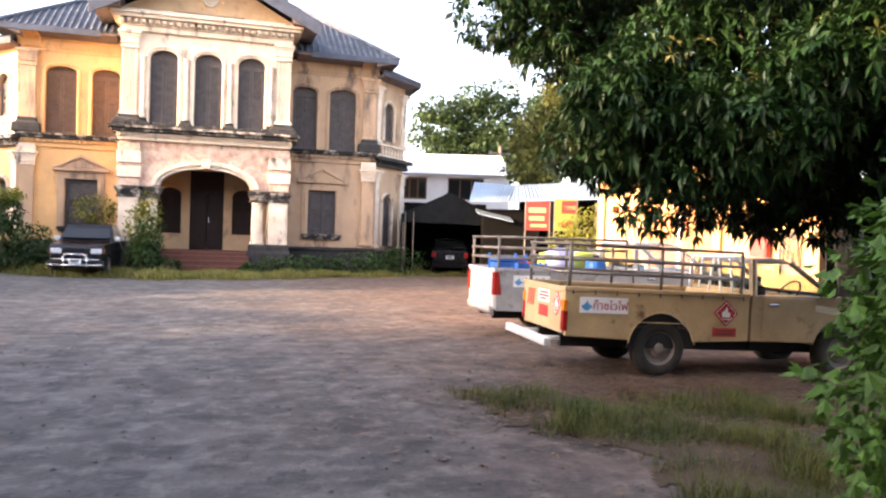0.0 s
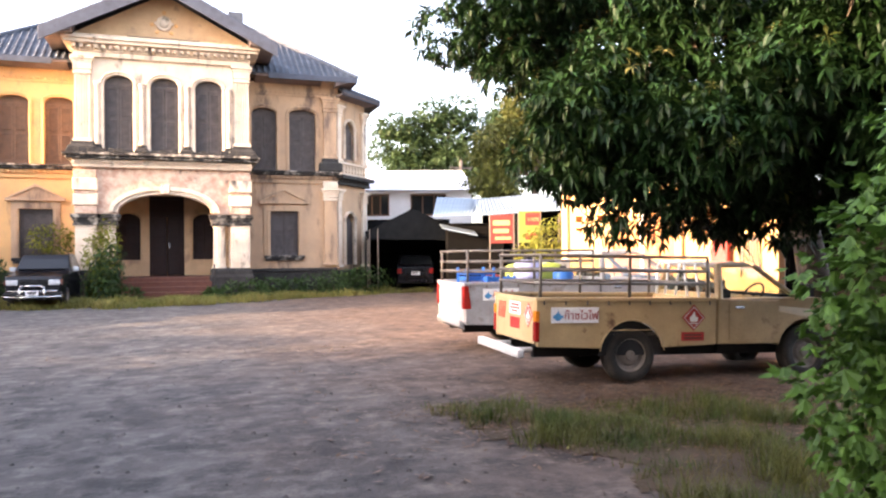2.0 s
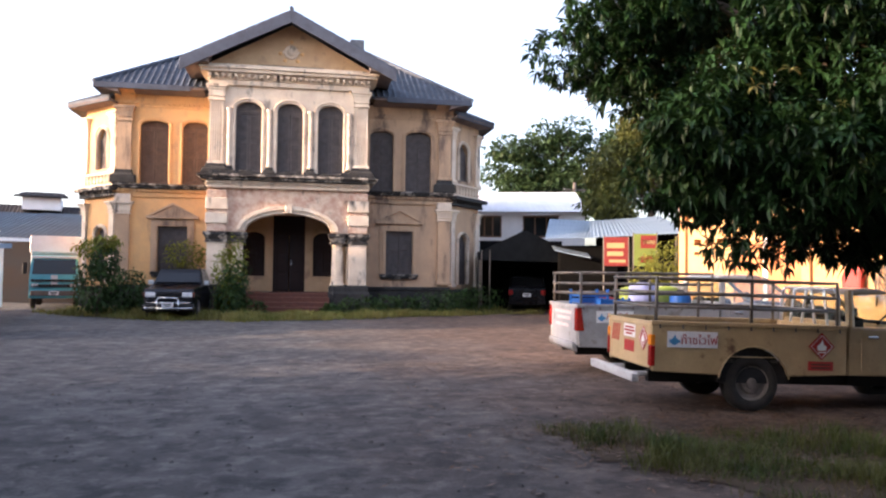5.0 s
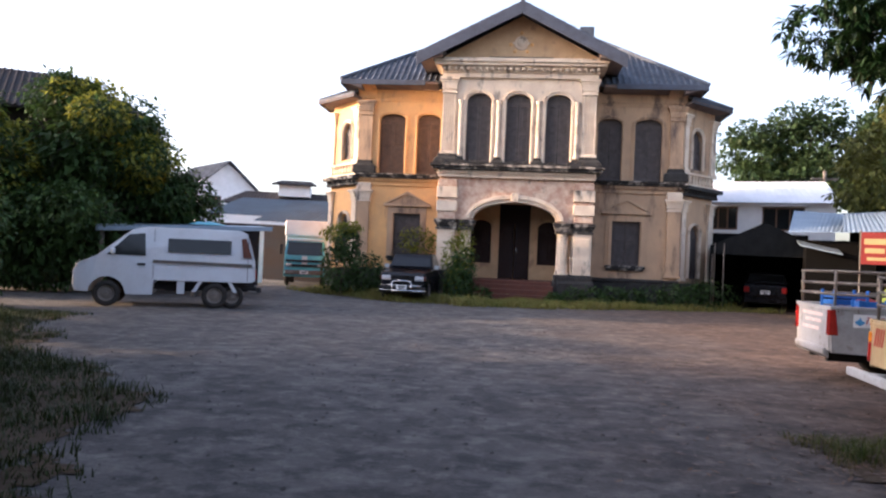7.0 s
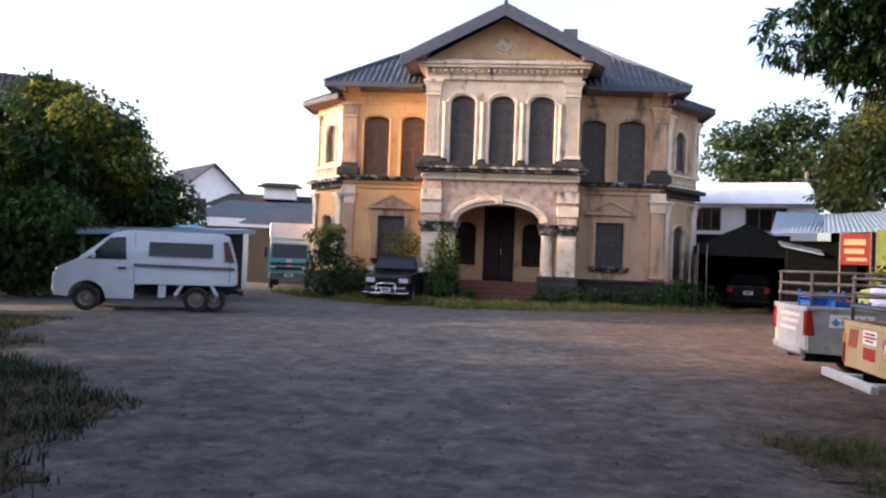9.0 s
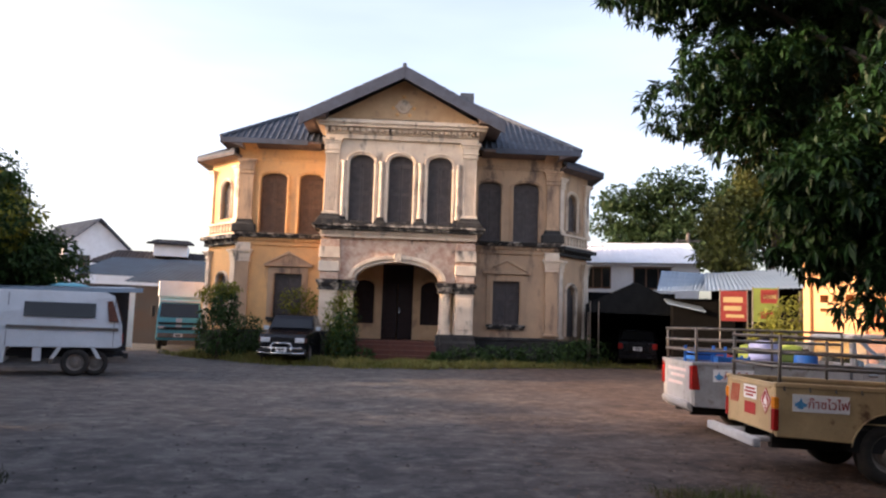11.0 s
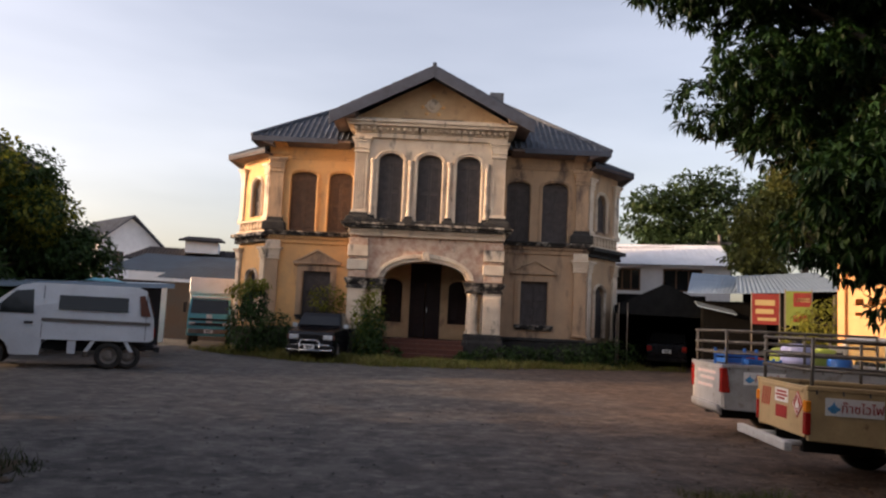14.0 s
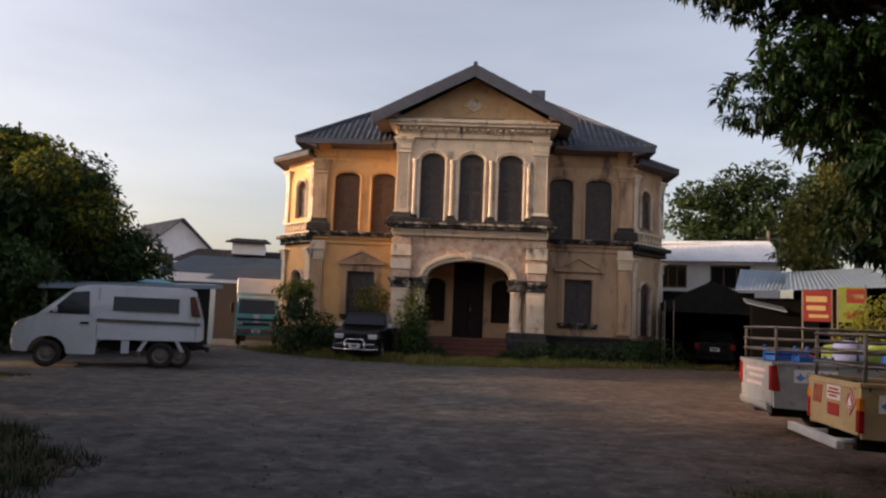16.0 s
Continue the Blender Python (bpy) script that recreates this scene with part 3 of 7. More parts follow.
        P("soffit", me, SOFFIT, "", 0)
    me = Mesh()
    me.tube((0, -0.86, 11.74), (0, 5.0, 11.74), 0.085, 0.085, 10)
    P("ridge_tiles", me, SLATE, "", 0)
    # wings
    for s in (-1, 1):
        def X(a, b):
            return sorted((s * a, s * b))
        ups = [X(3.28, 4.26), X(4.79, 5.87)]
        low = X(4.0, 5.13)
        x0, x1 = X(3.0, 6.73)
        # right wing takes the darker plaster: its shade is put into the colour
        me = Mesh()
        pierced(me, x0, x1, 5.0, 8.75, 1.72, 2.02, [(a, b, 5.12, 7.68, 0.22) for a, b in ups])
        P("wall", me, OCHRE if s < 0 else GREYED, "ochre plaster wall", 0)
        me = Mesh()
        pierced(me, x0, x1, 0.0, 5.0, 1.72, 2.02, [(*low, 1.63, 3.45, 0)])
        P("wall", me, OCHRE if s < 0 else GREYED, "stained ochre plaster wall, darkened for shade on the right wing", 0)
        for i, (a, b) in enumerate(ups):
            shutter_window(H, a, b, 5.12, 7.68, 0.22, 1.72, SHUTTER_BROWN if s < 0 else SHUTTER, OCHRE if s < 0 else GREYED, sides=0.14)
        w = shutter_window(H, *low, 1.63, 3.45, 0, 1.72, SHUTTER, GREYED, sill=0.12, sides=0.26)
        c = sum(low) / 2
        me = Mesh()
        me.box(c - 1.0, 1.55, 3.74, c + 1.0, 1.72, 3.86)
        me.prism([(c - 0.85, 3.865), (c + 0.85, 3.865), (c, 4.3)], "y", 1.64, 1.72)
        me.prism([(c - 0.95, 3.864), (c - 0.8, 3.864), (c, 4.28), (c, 4.38)], "y", 1.56, 1.66)
        me.prism([(c + 0.8, 3.864), (c + 0.95, 3.864), (c, 4.38), (c, 4.28)], "y", 1.56, 1.66)
        part("pediment", me, GREYED, w, bevel=0.01)
        px0, px1 = X(6.2, 6.73)
        pilaster(H, px0, px1, 1.58, 5.66, 8.2, GREYED, GREYED, flutes=0, depth=0.2, cap=0.6)
        me = Mesh()
        stepped(me, px0, px1, 1.58, 1.8, ((5.11, 0.22), (5.45, 0.2), (5.5, 0.08), (5.66, 0.06)))
        P("pedestal", me, MOULD, "mould-blackened pedestal", 0.03)
        pilaster(H, px0, px1, 1.58, 1.2, 4.4, GREYED, LIME, flutes=0, depth=0.2, cap=0.5)
        me = Mesh()
        me.box(px0 - 0.05, 1.54, 4.403, px1 + 0.05, 1.8, 4.7)
        P("pier_block", me, LIME, "", 0.02)
        me = Mesh()
        me.box(x0, 1.64, 4.6, x1, 1.72, 4.78)
        dentils(me, x0, x1, 1.52, 1.66, 4.785, 4.9, 0.2)
        me.box(x0, 1.6, 4.784, x1, 1.74, 4.92)
        P("cornice", me, OCHRE if s < 0 else GREYED, "", 0.01)
        me = Mesh()
        ext0, ext1 = (x0 - 0.1, x1) if s < 0 else (x0, x1 + 0.1)
        me.box(ext0, 1.44, 4.924, ext1, 1.74, 5.02)
        me.box(ext0, 1.36, 5.022, ext1, 1.74, 5.10)
        P("cornice", me, MOULDY, "mould-streaked string course", 0.015)
        me = Mesh()
        me.box(x0, 1.55, 0, x1, 1.72, 0.95)
        me.box(x0, 1.5, 0.952, x1, 1.72, 1.1)
        P("plinth", me, MOULD, "mould-blackened plinth", 0.03)
        # canted bay
        ax, ay, bx, by = 6.73, 1.72, 8.4, 3.58
        ln = math.hypot(bx - ax, by - ay)
        ang = math.degrees(math.atan2(by - ay, bx - ax))
        m = pose(ax, ay, 0, 0, 0, ang) if s > 0 else pose(-bx, by, 0, 0, 0, -ang)
        w0, w1 = (0.7, 1.5) if s > 0 else (ln - 1.5, ln - 0.7)
        # right bay is plastered darker for shade, like its wing
        me = Mesh()
        pierced(me, 0, ln, 0, 8.5, 0.0, 0.3, [(w0, w1, 1.2, 3.4, 0.35), (w0, w1, 5.75, 7.4, 0.38)])
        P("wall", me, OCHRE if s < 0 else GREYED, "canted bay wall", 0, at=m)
        shutter_window(H, w0, w1, 1.2, 3.4, 0.35, 0.0, SHUTTER, LIME, m)
        shutter_window(H, w0, w1, 5.75, 7.4, 0.38, 0.0, SHUTTER, LIME, m)
        for a, b in ((0.02, 0.3), (ln - 0.36, ln)):
            pilaster(H, a, b, -0.1, 5.6, 7.95, LIME, LIME, flutes=0, depth=0.12, cap=0.45, m=m)
            pilaster(H, a, b, -0.1, 1.1, 4.4, LIME, LIME, flutes=0, depth=0.12, cap=0.45, m=m)
        me = Mesh()
        me.box(0, -0.16, 5.0, ln + 0.1, 0.0, 5.1)
        me.box(0, -0.16, 5.5, ln + 0.06, 0.0, 5.58)
        for i in range(9):
            u = 0.2 + i * (ln - 0.4) / 8
            me.lathe([(0.03, 5.1), (0.06, 5.2), (0.03, 5.32), (0.055, 5.42), (0.03, 5.5)], (u, -0.09, 0), 8)
        me.box(0, -0.02, 5.1, ln, 0.0, 5.5)
        P("balustrade", me, LIME, "small plaster balustrade", 0, at=m)
        me = Mesh()
        me.box(-0.1, -0.2, 4.6, ln + 0.14, 0.0, 4.72)
        dentils(me, 0, ln, -0.28, -0.1, 4.72, 4.84, 0.22)
        me.box(-0.1, -0.4, 4.84, ln + 0.2, 0.0, 5.0)
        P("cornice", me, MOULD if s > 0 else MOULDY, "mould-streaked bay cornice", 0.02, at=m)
        me = Mesh()
        me.box(0, -0.15, 0, ln + 0.1, 0, 1.0)
        P("plinth", me, MOULD, "", 0.03, at=m)
        # flank
        sx0, sx1 = X(8.1, 8.4)
        me = Mesh()
        me.box(sx0, 3.6, 0, sx1, 12.0, 8.5)
        P("wall", me, OCHRE, "side wall", 0)
        # frieze and coved cornice under the wing eaves
        me = Mesh()
        me.box(x0, 1.66, 8.2, x1, 1.72, 8.3)
        dentils(me, x0, x1, 1.6, 1.72, 8.303, 8.38, 0.2)
        P("frieze", me, OCHRE if s < 0 else GREYED, "", 0.008)
        me = Mesh()
        cove = [(1.72, 8.38)] + [(1.72 - 0.74 * (1 - math.cos(math.pi / 2 * i / 8)), 8.38 + 0.40 * math.sin(math.pi / 2 * i / 8)) for i in range(9)] + [(1.72, 8.8)]
        me.prism(cove[1:], "x", px0 - 0.12, px1 + 0.12)
        P("eave_cove", me, OCHRE if s < 0 else GREYED, "flared plaster cove over the corner pilaster", 0)
        # wing soffit and bay roof
        me = Mesh()
        me.prism([(0.95, 8.82), (2.0, 8.66), (2.0, 8.8), (0.95, 8.9)], "x", *X(3.4, 7.4))
        P("soffit", me, SOFFIT, "", 0)
        me = Mesh()
        me.prism([(s * 7.44, 8.82), (s * 6.6, 8.6), (s * 6.6, 8.8), (s * 7.44, 8.9)], "y", 0.95, 9.6)
        P("soffit", me, SOFFIT, "", 0)
        me = Mesh()
        me.box(*X(3.9, 7.5)[:1], 0.90, 8.74, X(3.9, 7.5)[1], 0.96, 8.96)
        xa, xb = X(7.46, 7.52)
        me.box(xa, 0.96, 8.74, xb, 9.6, 8.96)
        P("fascia", me, FASCIA, "grey fascia board", 0.01)
        me = Mesh()
        A, B, C, D = (s * 7.0, 1.3, 8.52), (s * 9.06, 3.25, 8.52), (s * 6.4, 2.6, 9.25), (s * 7.2, 3.9, 9.25)
        ribbed_slope(me, A, B, C, D)
        ribbed_slope(me, (s * 9.06, 3.25, 8.52), (s * 9.06, 10, 8.52), (s * 7.2, 3.9, 9.25), (s * 7.2, 10, 9.25))
        P("bay_roof", me, SLATE, "lower tiled roof over the bay", 0)
        me = Mesh()
        d = Vector(B) - Vector(A)
        for q0, q1 in ((Vector(A), Vector(B)), (Vector(B), Vector((s * 9.06, 10, 8.52)))):
            me.add([q0 + Vector((0, 0, 0.03)), q1 + Vector((0, 0, 0.03)), q1 - Vector((0, 0, 0.2)), q0 - Vector((0, 0, 0.2)),
                    q0 + Vector((-s * 0.05, 0.05, 0.03)), q1 + Vector((-s * 0.05, 0.05, 0.03)), q1 + Vector((-s * 0.05, 0.05, -0.2)), q0 + Vector((-s * 0.05, 0.05, -0.2))],
                   [(0, 1, 2, 3), (7, 6, 5, 4), (0, 4, 5, 1), (3, 2, 6, 7), (0, 3, 7, 4), (1, 5, 6, 2)])
        P("fascia", me, FASCIA, "", 0)
        me = Mesh()
        lo = Vector((0, 0, -0.18))
        cc = [Vector(A) + lo, Vector(B) + lo, Vector((s * 8.3, 3.7, 8.25)), Vector((s * 6.7, 1.9, 8.25))]
        me.add(cc + [c + Vector((0, 0, 0.1)) for c in cc], [(0, 1, 2, 3), (7, 6, 5, 4), (0, 4, 5, 1), (1, 5, 6, 2), (2, 6, 7, 3), (3, 7, 4, 0)])
        P("soffit", me, SOFFIT, "", 0)
    # main hipped roof
    E = 8.93
    slopes = (((-7.5, 0.95, E), (7.5, 0.95, E), (-2.72, 5.6, 12.15), (3.08, 5.6, 12.15)),
              ((-7.5, 10.4, E), (7.5, 10.4, E), (-2.72, 5.6, 12.15), (3.08, 5.6, 12.15)),
              ((-7.5, 0.95, E), (-7.5, 10.4, E), (-2.72, 5.58, 12.15), (-2.72, 5.62, 12.15)),
              ((7.5, 0.95, E), (7.5, 10.4, E), (3.08, 5.58, 12.15), (3.08, 5.62, 12.15)))
    for q in slopes:
        me = Mesh()
        ribbed_slope(me, *q)
        P("roof", me, SLATE, "dark tiled roof slope", 0)
    me = Mesh()
    me.tube((-2.9, 5.6, 12.2), (3.2, 5.6, 12.2), 0.13, 0.13, 8)
    for x, e in ((-2.72, -7.5), (3.08, 7.5)):
        me.tube((x, 5.6, 12.2), (e, 0.95, E + 0.04), 0.1, 0.1, 8)
    me.box(2.6, 5.3, 12.0, 3.25, 5.9, 12.62)
    P("ridge_tiles", me, SLATE, "", 0)
    # back wall, floors
    me = Mesh()
    me.box(-8.4, 11.7, 0, 8.4, 12.0, 8.5)
    P("wall", me, OCHRE, "", 0)
    me = Mesh()
    me.box(-8.0, 3.7, 4.75, 8.0, 11.6, 4.95)
    me.box(-2.95, 0.45, 4.62, 2.95, 3.69, 4.78)
    P("floor_slab", me, DARK, "", 0)
    # porch floor, steps, entrance wall
    me = Mesh()
    me.box(-3.0, 0.0, 0.0, 3.0, 3.0, 0.85)
    P("porch_floor", me, TERRA, "red brick porch floor", 0.02)
    for i in range(4):
        me = Mesh()
        me.box(-1.62, -0.30 * (i + 1), 0, 1.62, -0.30 * i - 0.003, 0.85 - 0.18 * (i + 1) + 0.03)
        P("step", me, TERRA, "", 0.02)
    me = Mesh()
    pierced(me, -3.0, 3.0, 0.85, 4.62, 2.58, 2.85, [(-0.66, 0.66, 0.85, 4.05, 0), (-1.9, -1.0, 1.5, 3.35, 0.3), (1.0, 1.9, 1.5, 3.35, 0.3)])
    for s in (-1, 1):
        x0, x1 = sorted((s * 2.7, s * 3.0))
        side = Mesh()
        side.box(x0, 2.03, 0.85, x1, 2.577, 4.62)
        P("wall", side, OCHRE, "ochre return wall within the porch", 0)
    P("wall", me, PEACH, "peach wall within the porch", 0)
    for a, b in ((-1.9, -1.0), (1.0, 1.9)):
        shutter_window(H, a, b, 1.5, 3.35, 0.3, 2.58, DOORWOOD, PEACH)
    me = Mesh()
    me.box(-0.66, 2.66, 0.85, -0.56, 2.82, 4.05)
    me.box(0.56, 2.66, 0.85, 0.66, 2.82, 4.05)
    me.box(-0.56, 2.66, 3.93, 0.56, 2.82, 4.05)
    me.box(-0.56, 2.67, 3.2, 0.56, 2.8, 3.32)
    door = P("door", me, DOORWOOD, "closed red double door, darkened for the porch shade", 0.01)
    for a, b in ((-0.56, -0.01), (0.01, 0.56)):
        leaf = Mesh()
        leaf.box(a, 2.72, 0.86, b, 2.77, 3.2)
        for z0, z1 in ((1.0, 1.6), (1.7, 2.4), (2.5, 3.1)):
            leaf.box(a + 0.08, 2.70, z0, b - 0.08, 2.72, z1)
        part("door_leaf", leaf, DOORWOOD, door, bevel=0.012)
    me = Mesh()
    me.box(-0.56, 2.74, 3.32, 0.56, 2.77, 3.93)
    part("transom", me, DOORWOOD, door)
    me = Mesh()
    me.lathe([(0.0, -0.05), (0.03, -0.04), (0.03, 0.0)], (0.1, 2.7, 2.0), 10, "y")
    me.box(0.06, 2.69, 1.95, 0.12, 2.72, 2.2)
    part("door_handle", me, CHROME, door, "small bright metal handle")
    # low iron rail beside the steps
    for s in (-1, 1):
        me = Mesh()
        x = s * 1.72
        me.pipe([(x, -1.15, 0), (x, -1.15, 0.75), (x, -0.1, 1.3)], 0.02)
        me.tube((x, -0.6, 0.5), (x, -0.6, 1.04), 0.015)
        P("stair_rail", me, BLACK, "thin dark iron rail", 0)
    return H


build_mansion()


# ---- vehicles: x forward from the tail, y to the left, z up ----
BEIGE = material("faded_beige_paint", (0.47, 0.34, 0.18), (0.35, 0.245, 0.125), 2.4, rough=0.42, stain=(0.13, 0.065, 0.032), stain_scale=3.6, stain_at=0.60, bump=0.03, spec=0.5)
OLDWHITE = material("grimy_white_paint", (0.36, 0.36, 0.37), (0.27, 0.265, 0.26), 2.6, rough=0.5, stain=(0.17, 0.145, 0.12), stain_scale=3.2, stain_at=0.55, bump=0.04, spec=0.35)
STEPWHITE = material("chipped_white_bar", (0.52, 0.52, 0.52), (0.4, 0.39, 0.38), 5.0, rough=0.55, stain=(0.2, 0.15, 0.11), stain_scale=9.0, stain_at=0.62, bump=0.05)
VWHITE = material("dusty_white_paint", (0.58, 0.61, 0.64), (0.5, 0.52, 0.54), 2.0, rough=0.35, stain=(0.4, 0.36, 0.32), stain_scale=2.0, stain_at=0.68, bump=0.02, spec=0.5)
VBLACK = material("black_car_paint", (0.006, 0.006, 0.008), (0.01, 0.01, 0.012), 2.0, rough=0.22, bump=0.0, spec=0.3)
VNAVY = material("faded_navy_paint", (0.012, 0.018, 0.03), (0.02, 0.026, 0.04), 2.0, rough=0.35, bump=0.02, spec=0.4)
VGREY = material("steel_blue_car_paint", (0.07, 0.085, 0.12), (0.05, 0.06, 0.09), 2.0, rough=0.3, bump=0.02, spec=0.5)
VCYAN = material("turquoise_cab_paint", (0.10, 0.42, 0.50), (0.08, 0.34, 0.42), 2.0, rough=0.4, stain=(0.3, 0.25, 0.2), stain_at=0.7, bump=0.02, spec=0.5)
RED = material("red_sign_paint", (0.40, 0.035, 0.03), (0.32, 0.03, 0.026), 6.0, rough=0.5, bump=0)
REDLAMP = material("red_lamp_plastic", (0.32, 0.015, 0.012), (0.25, 0.012, 0.01), 10.0, rough=0.2, bump=0, spec=0.6)
AMBER = material("amber_lamp_plastic", (0.7, 0.22, 0.02), (0.6, 0.2, 0.02), 10.0, rough=0.2, bump=0)
LAMP = material("clear_lamp_glass", (0.6, 0.62, 0.62), (0.4, 0.42, 0.44), 12.0, rough=0.12, bump=0, spec=0.6)
SIGNWHITE = material("white_sign_paint", (0.78, 0.78, 0.78), (0.7, 0.7, 0.7), 8.0, rough=0.5, bump=0)
SIGNBLUE = material("blue_sign_paint", (0.08, 0.30, 0.55), (0.07, 0.25, 0.5), 8.0, rough=0.5, bump=0)
PINK_FAINT = material("faded_pink_print", (0.62, 0.42, 0.40), (0.66, 0.6, 0.58), 6.0, rough=0.5, bump=0)
PINK = material("pink_plastic", (0.65, 0.16, 0.40), (0.55, 0.12, 0.33), 5.0, rough=0.5)
BLUE = material("blue_plastic", (0.03, 0.16, 0.50), (0.025, 0.12, 0.4), 4.0, rough=0.45, bump=0.05)
LILAC = material("lilac_painted_steel", (0.45, 0.46, 0.68), (0.38, 0.38, 0.6), 4.0, rough=0.4, bump=0.05)
BANNER_RED = material("printed_red_cloth", (0.2, 0.025, 0.022), (0.15, 0.02, 0.018), 3.0, rough=0.8)
BANNER_GREEN = material("printed_green_cloth", (0.15, 0.20, 0.04), (0.12, 0.16, 0.035), 3.0, rough=0.8)
BANNER_PALE = material("printed_pale_cloth", (0.38, 0.30, 0.14), (0.32, 0.25, 0.12), 3.0, rough=0.8)
YELPLASTIC = material("yellow_green_plastic", (0.36, 0.42, 0.06), (0.3, 0.36, 0.05), 4.0, rough=0.5, bump=0.05)


def clear_glass():
    m = bpy.data.materials.new("clear_car_glass")
    m.use_nodes = True
    n, l = m.node_tree.nodes, m.node_tree.links
    tr, gl, mx = n.new("ShaderNodeBsdfTransparent"), n.new("ShaderNodeBsdfGlossy"), n.new("ShaderNodeMixShader")
    tr.inputs["Color"].default_value = (0.82, 0.86, 0.84, 1)
    gl.inputs["Roughness"].default_value = 0.03
    mx.inputs["Fac"].default_value = 0.10
    l.new(tr.outputs[0], mx.inputs[1])
    l.new(gl.outputs[0], mx.inputs[2])
    l.new(mx.outputs[0], n["Material Output"].inputs["Surface"])
    return m


CLEAR = clear_glass()


def wheel(v, x, y, r, w=0.19, side=1, rim=RIM):
    """A tyre with a rounded tread and a pressed rim with a hub. side: the outward way along y."""
    me = Mesh()
    h = w / 2
    me.lathe([(r * 0.60, -h), (r * 0.86, -h), (r * 0.96, -h * 0.8), (r, -h * 0.45), (r, h * 0.45), (r * 0.96, h * 0.8), (r * 0.86, h), (r * 0.60, h), (r * 0.60, -h)], (0, 0, 0), 28, "y")
    t = part("wheel", me, RUBBER, v, "dusty black tyre", smooth=True, at=pose(x, y, r))
    ri = Mesh()
    o = side * h
    ri.lathe([(r * 0.62, o * 0.95), (r * 0.58, o * 0.95), (r * 0.54, o * 0.5), (r * 0.40, o * 0.35), (r * 0.34, o * 0.62), (r * 0.2, o * 0.66), (r * 0.17, o * 0.95), (0.0, o * 0.98)], (0, 0, 0), 24, "y")
    for i in range(8):
        a = 2 * math.pi * i / 8
        ri.lathe([(r * 0.045, o * 0.5), (r * 0.045, o * 0.72), (0, o * 0.72)], (r * 0.27 * math.cos(a), 0, r * 0.27 * math.sin(a)), 6, "y")
    part("rim", ri, rim, t, "dull steel rim", smooth=False)
    return t


def shell(name, v, outline, width, mat, label="", bevel=0.03, segments=2):
    """A side outline of (x, z) points, as wide at each height as width(x, z) says."""
    me = Mesh()
    n = len(outline)
    me.add([(x, -width(x, z), z) for x, z in outline] + [(x, width(x, z), z) for x, z in outline],
           [tuple(range(n)), tuple(range(2 * n - 1, n - 1, -1))] + [(i, n + i, n + (i + 1) % n, (i + 1) % n) for i in range(n)])
    return part(name, me, mat, v, label, bevel=bevel, segments=segments)


def arc(cx, cz, r, a0, a1, n=9):
    return [(cx + r * math.cos(radians(a0 + (a1 - a0) * i / n)), cz + r * math.sin(radians(a0 + (a1 - a0) * i / n))) for i in range(n + 1)]


def side_pane(v, name, pts, width, side, mat, out=0.006, label="", shadow=True):
    me = Mesh()
    n = len(pts)
    a = [(x, side * (width(x, z) + out), z) for x, z in pts]
    b = [(x, side * (width(x, z) - 0.02), z) for x, z in pts]
    me.add(a + b, [tuple(range(n)), tuple(range(2 * n - 1, n - 1, -1))] + [(i, n + i, n + (i + 1) % n, (i + 1) % n) for i in range(n)])
    o = part(name, me, mat, v, label)
    o.visible_shadow = shadow
    return o


def cross_pane(v, name, x0, z0, x1, z1, w0, w1, mat, label="", thick=0.012, lift=0.006, shadow=True):
    """A pane that spans the width, from (x0, z0) below to (x1, z1) above."""
    d = Vector((x1 - x0, 0, z1 - z0)).normalized()
    nrm = Vector((d.z, 0, -d.x))
    me = Mesh()
    q = [Vector((x0, -w0, z0)), Vector((x0, w0, z0)), Vector((x1, w1, z1)), Vector((x1, -w1, z1))]
    out = nrm * lift
    inn = nrm * (lift - thick)
    me.add([p + out for p in q] + [p + inn for p in q], [(0, 1, 2, 3), (7, 6, 5, 4), (0, 4, 5, 1), (1, 5, 6, 2), (2, 6, 7, 3), (3, 7, 4, 0)])
    o = part(name, me, mat, v, label)
    o.visible_shadow = shadow
    return o


def lettering(name, text, size, mat, parent, at, label=""):
    cu = bpy.data.curves.new(name, "FONT")
    cu.body, cu.size, cu.extrude, cu.align_x, cu.align_y = text, size, 0.002, "CENTER", "CENTER"
    tmp = bpy.data.objects.new(name, cu)
    scene.collection.objects.link(tmp)
    me = bpy.data.meshes.new_from_object(tmp.evaluated_get(bpy.context.evaluated_depsgraph_get()))
    bpy.data.objects.remove(tmp)
    me.materials.clear()
    me.materials.append(mat)
    o = new(name, me)
    o.parent, o.matrix_basis = parent, at
    if label:
        o["label"] = label
    return o


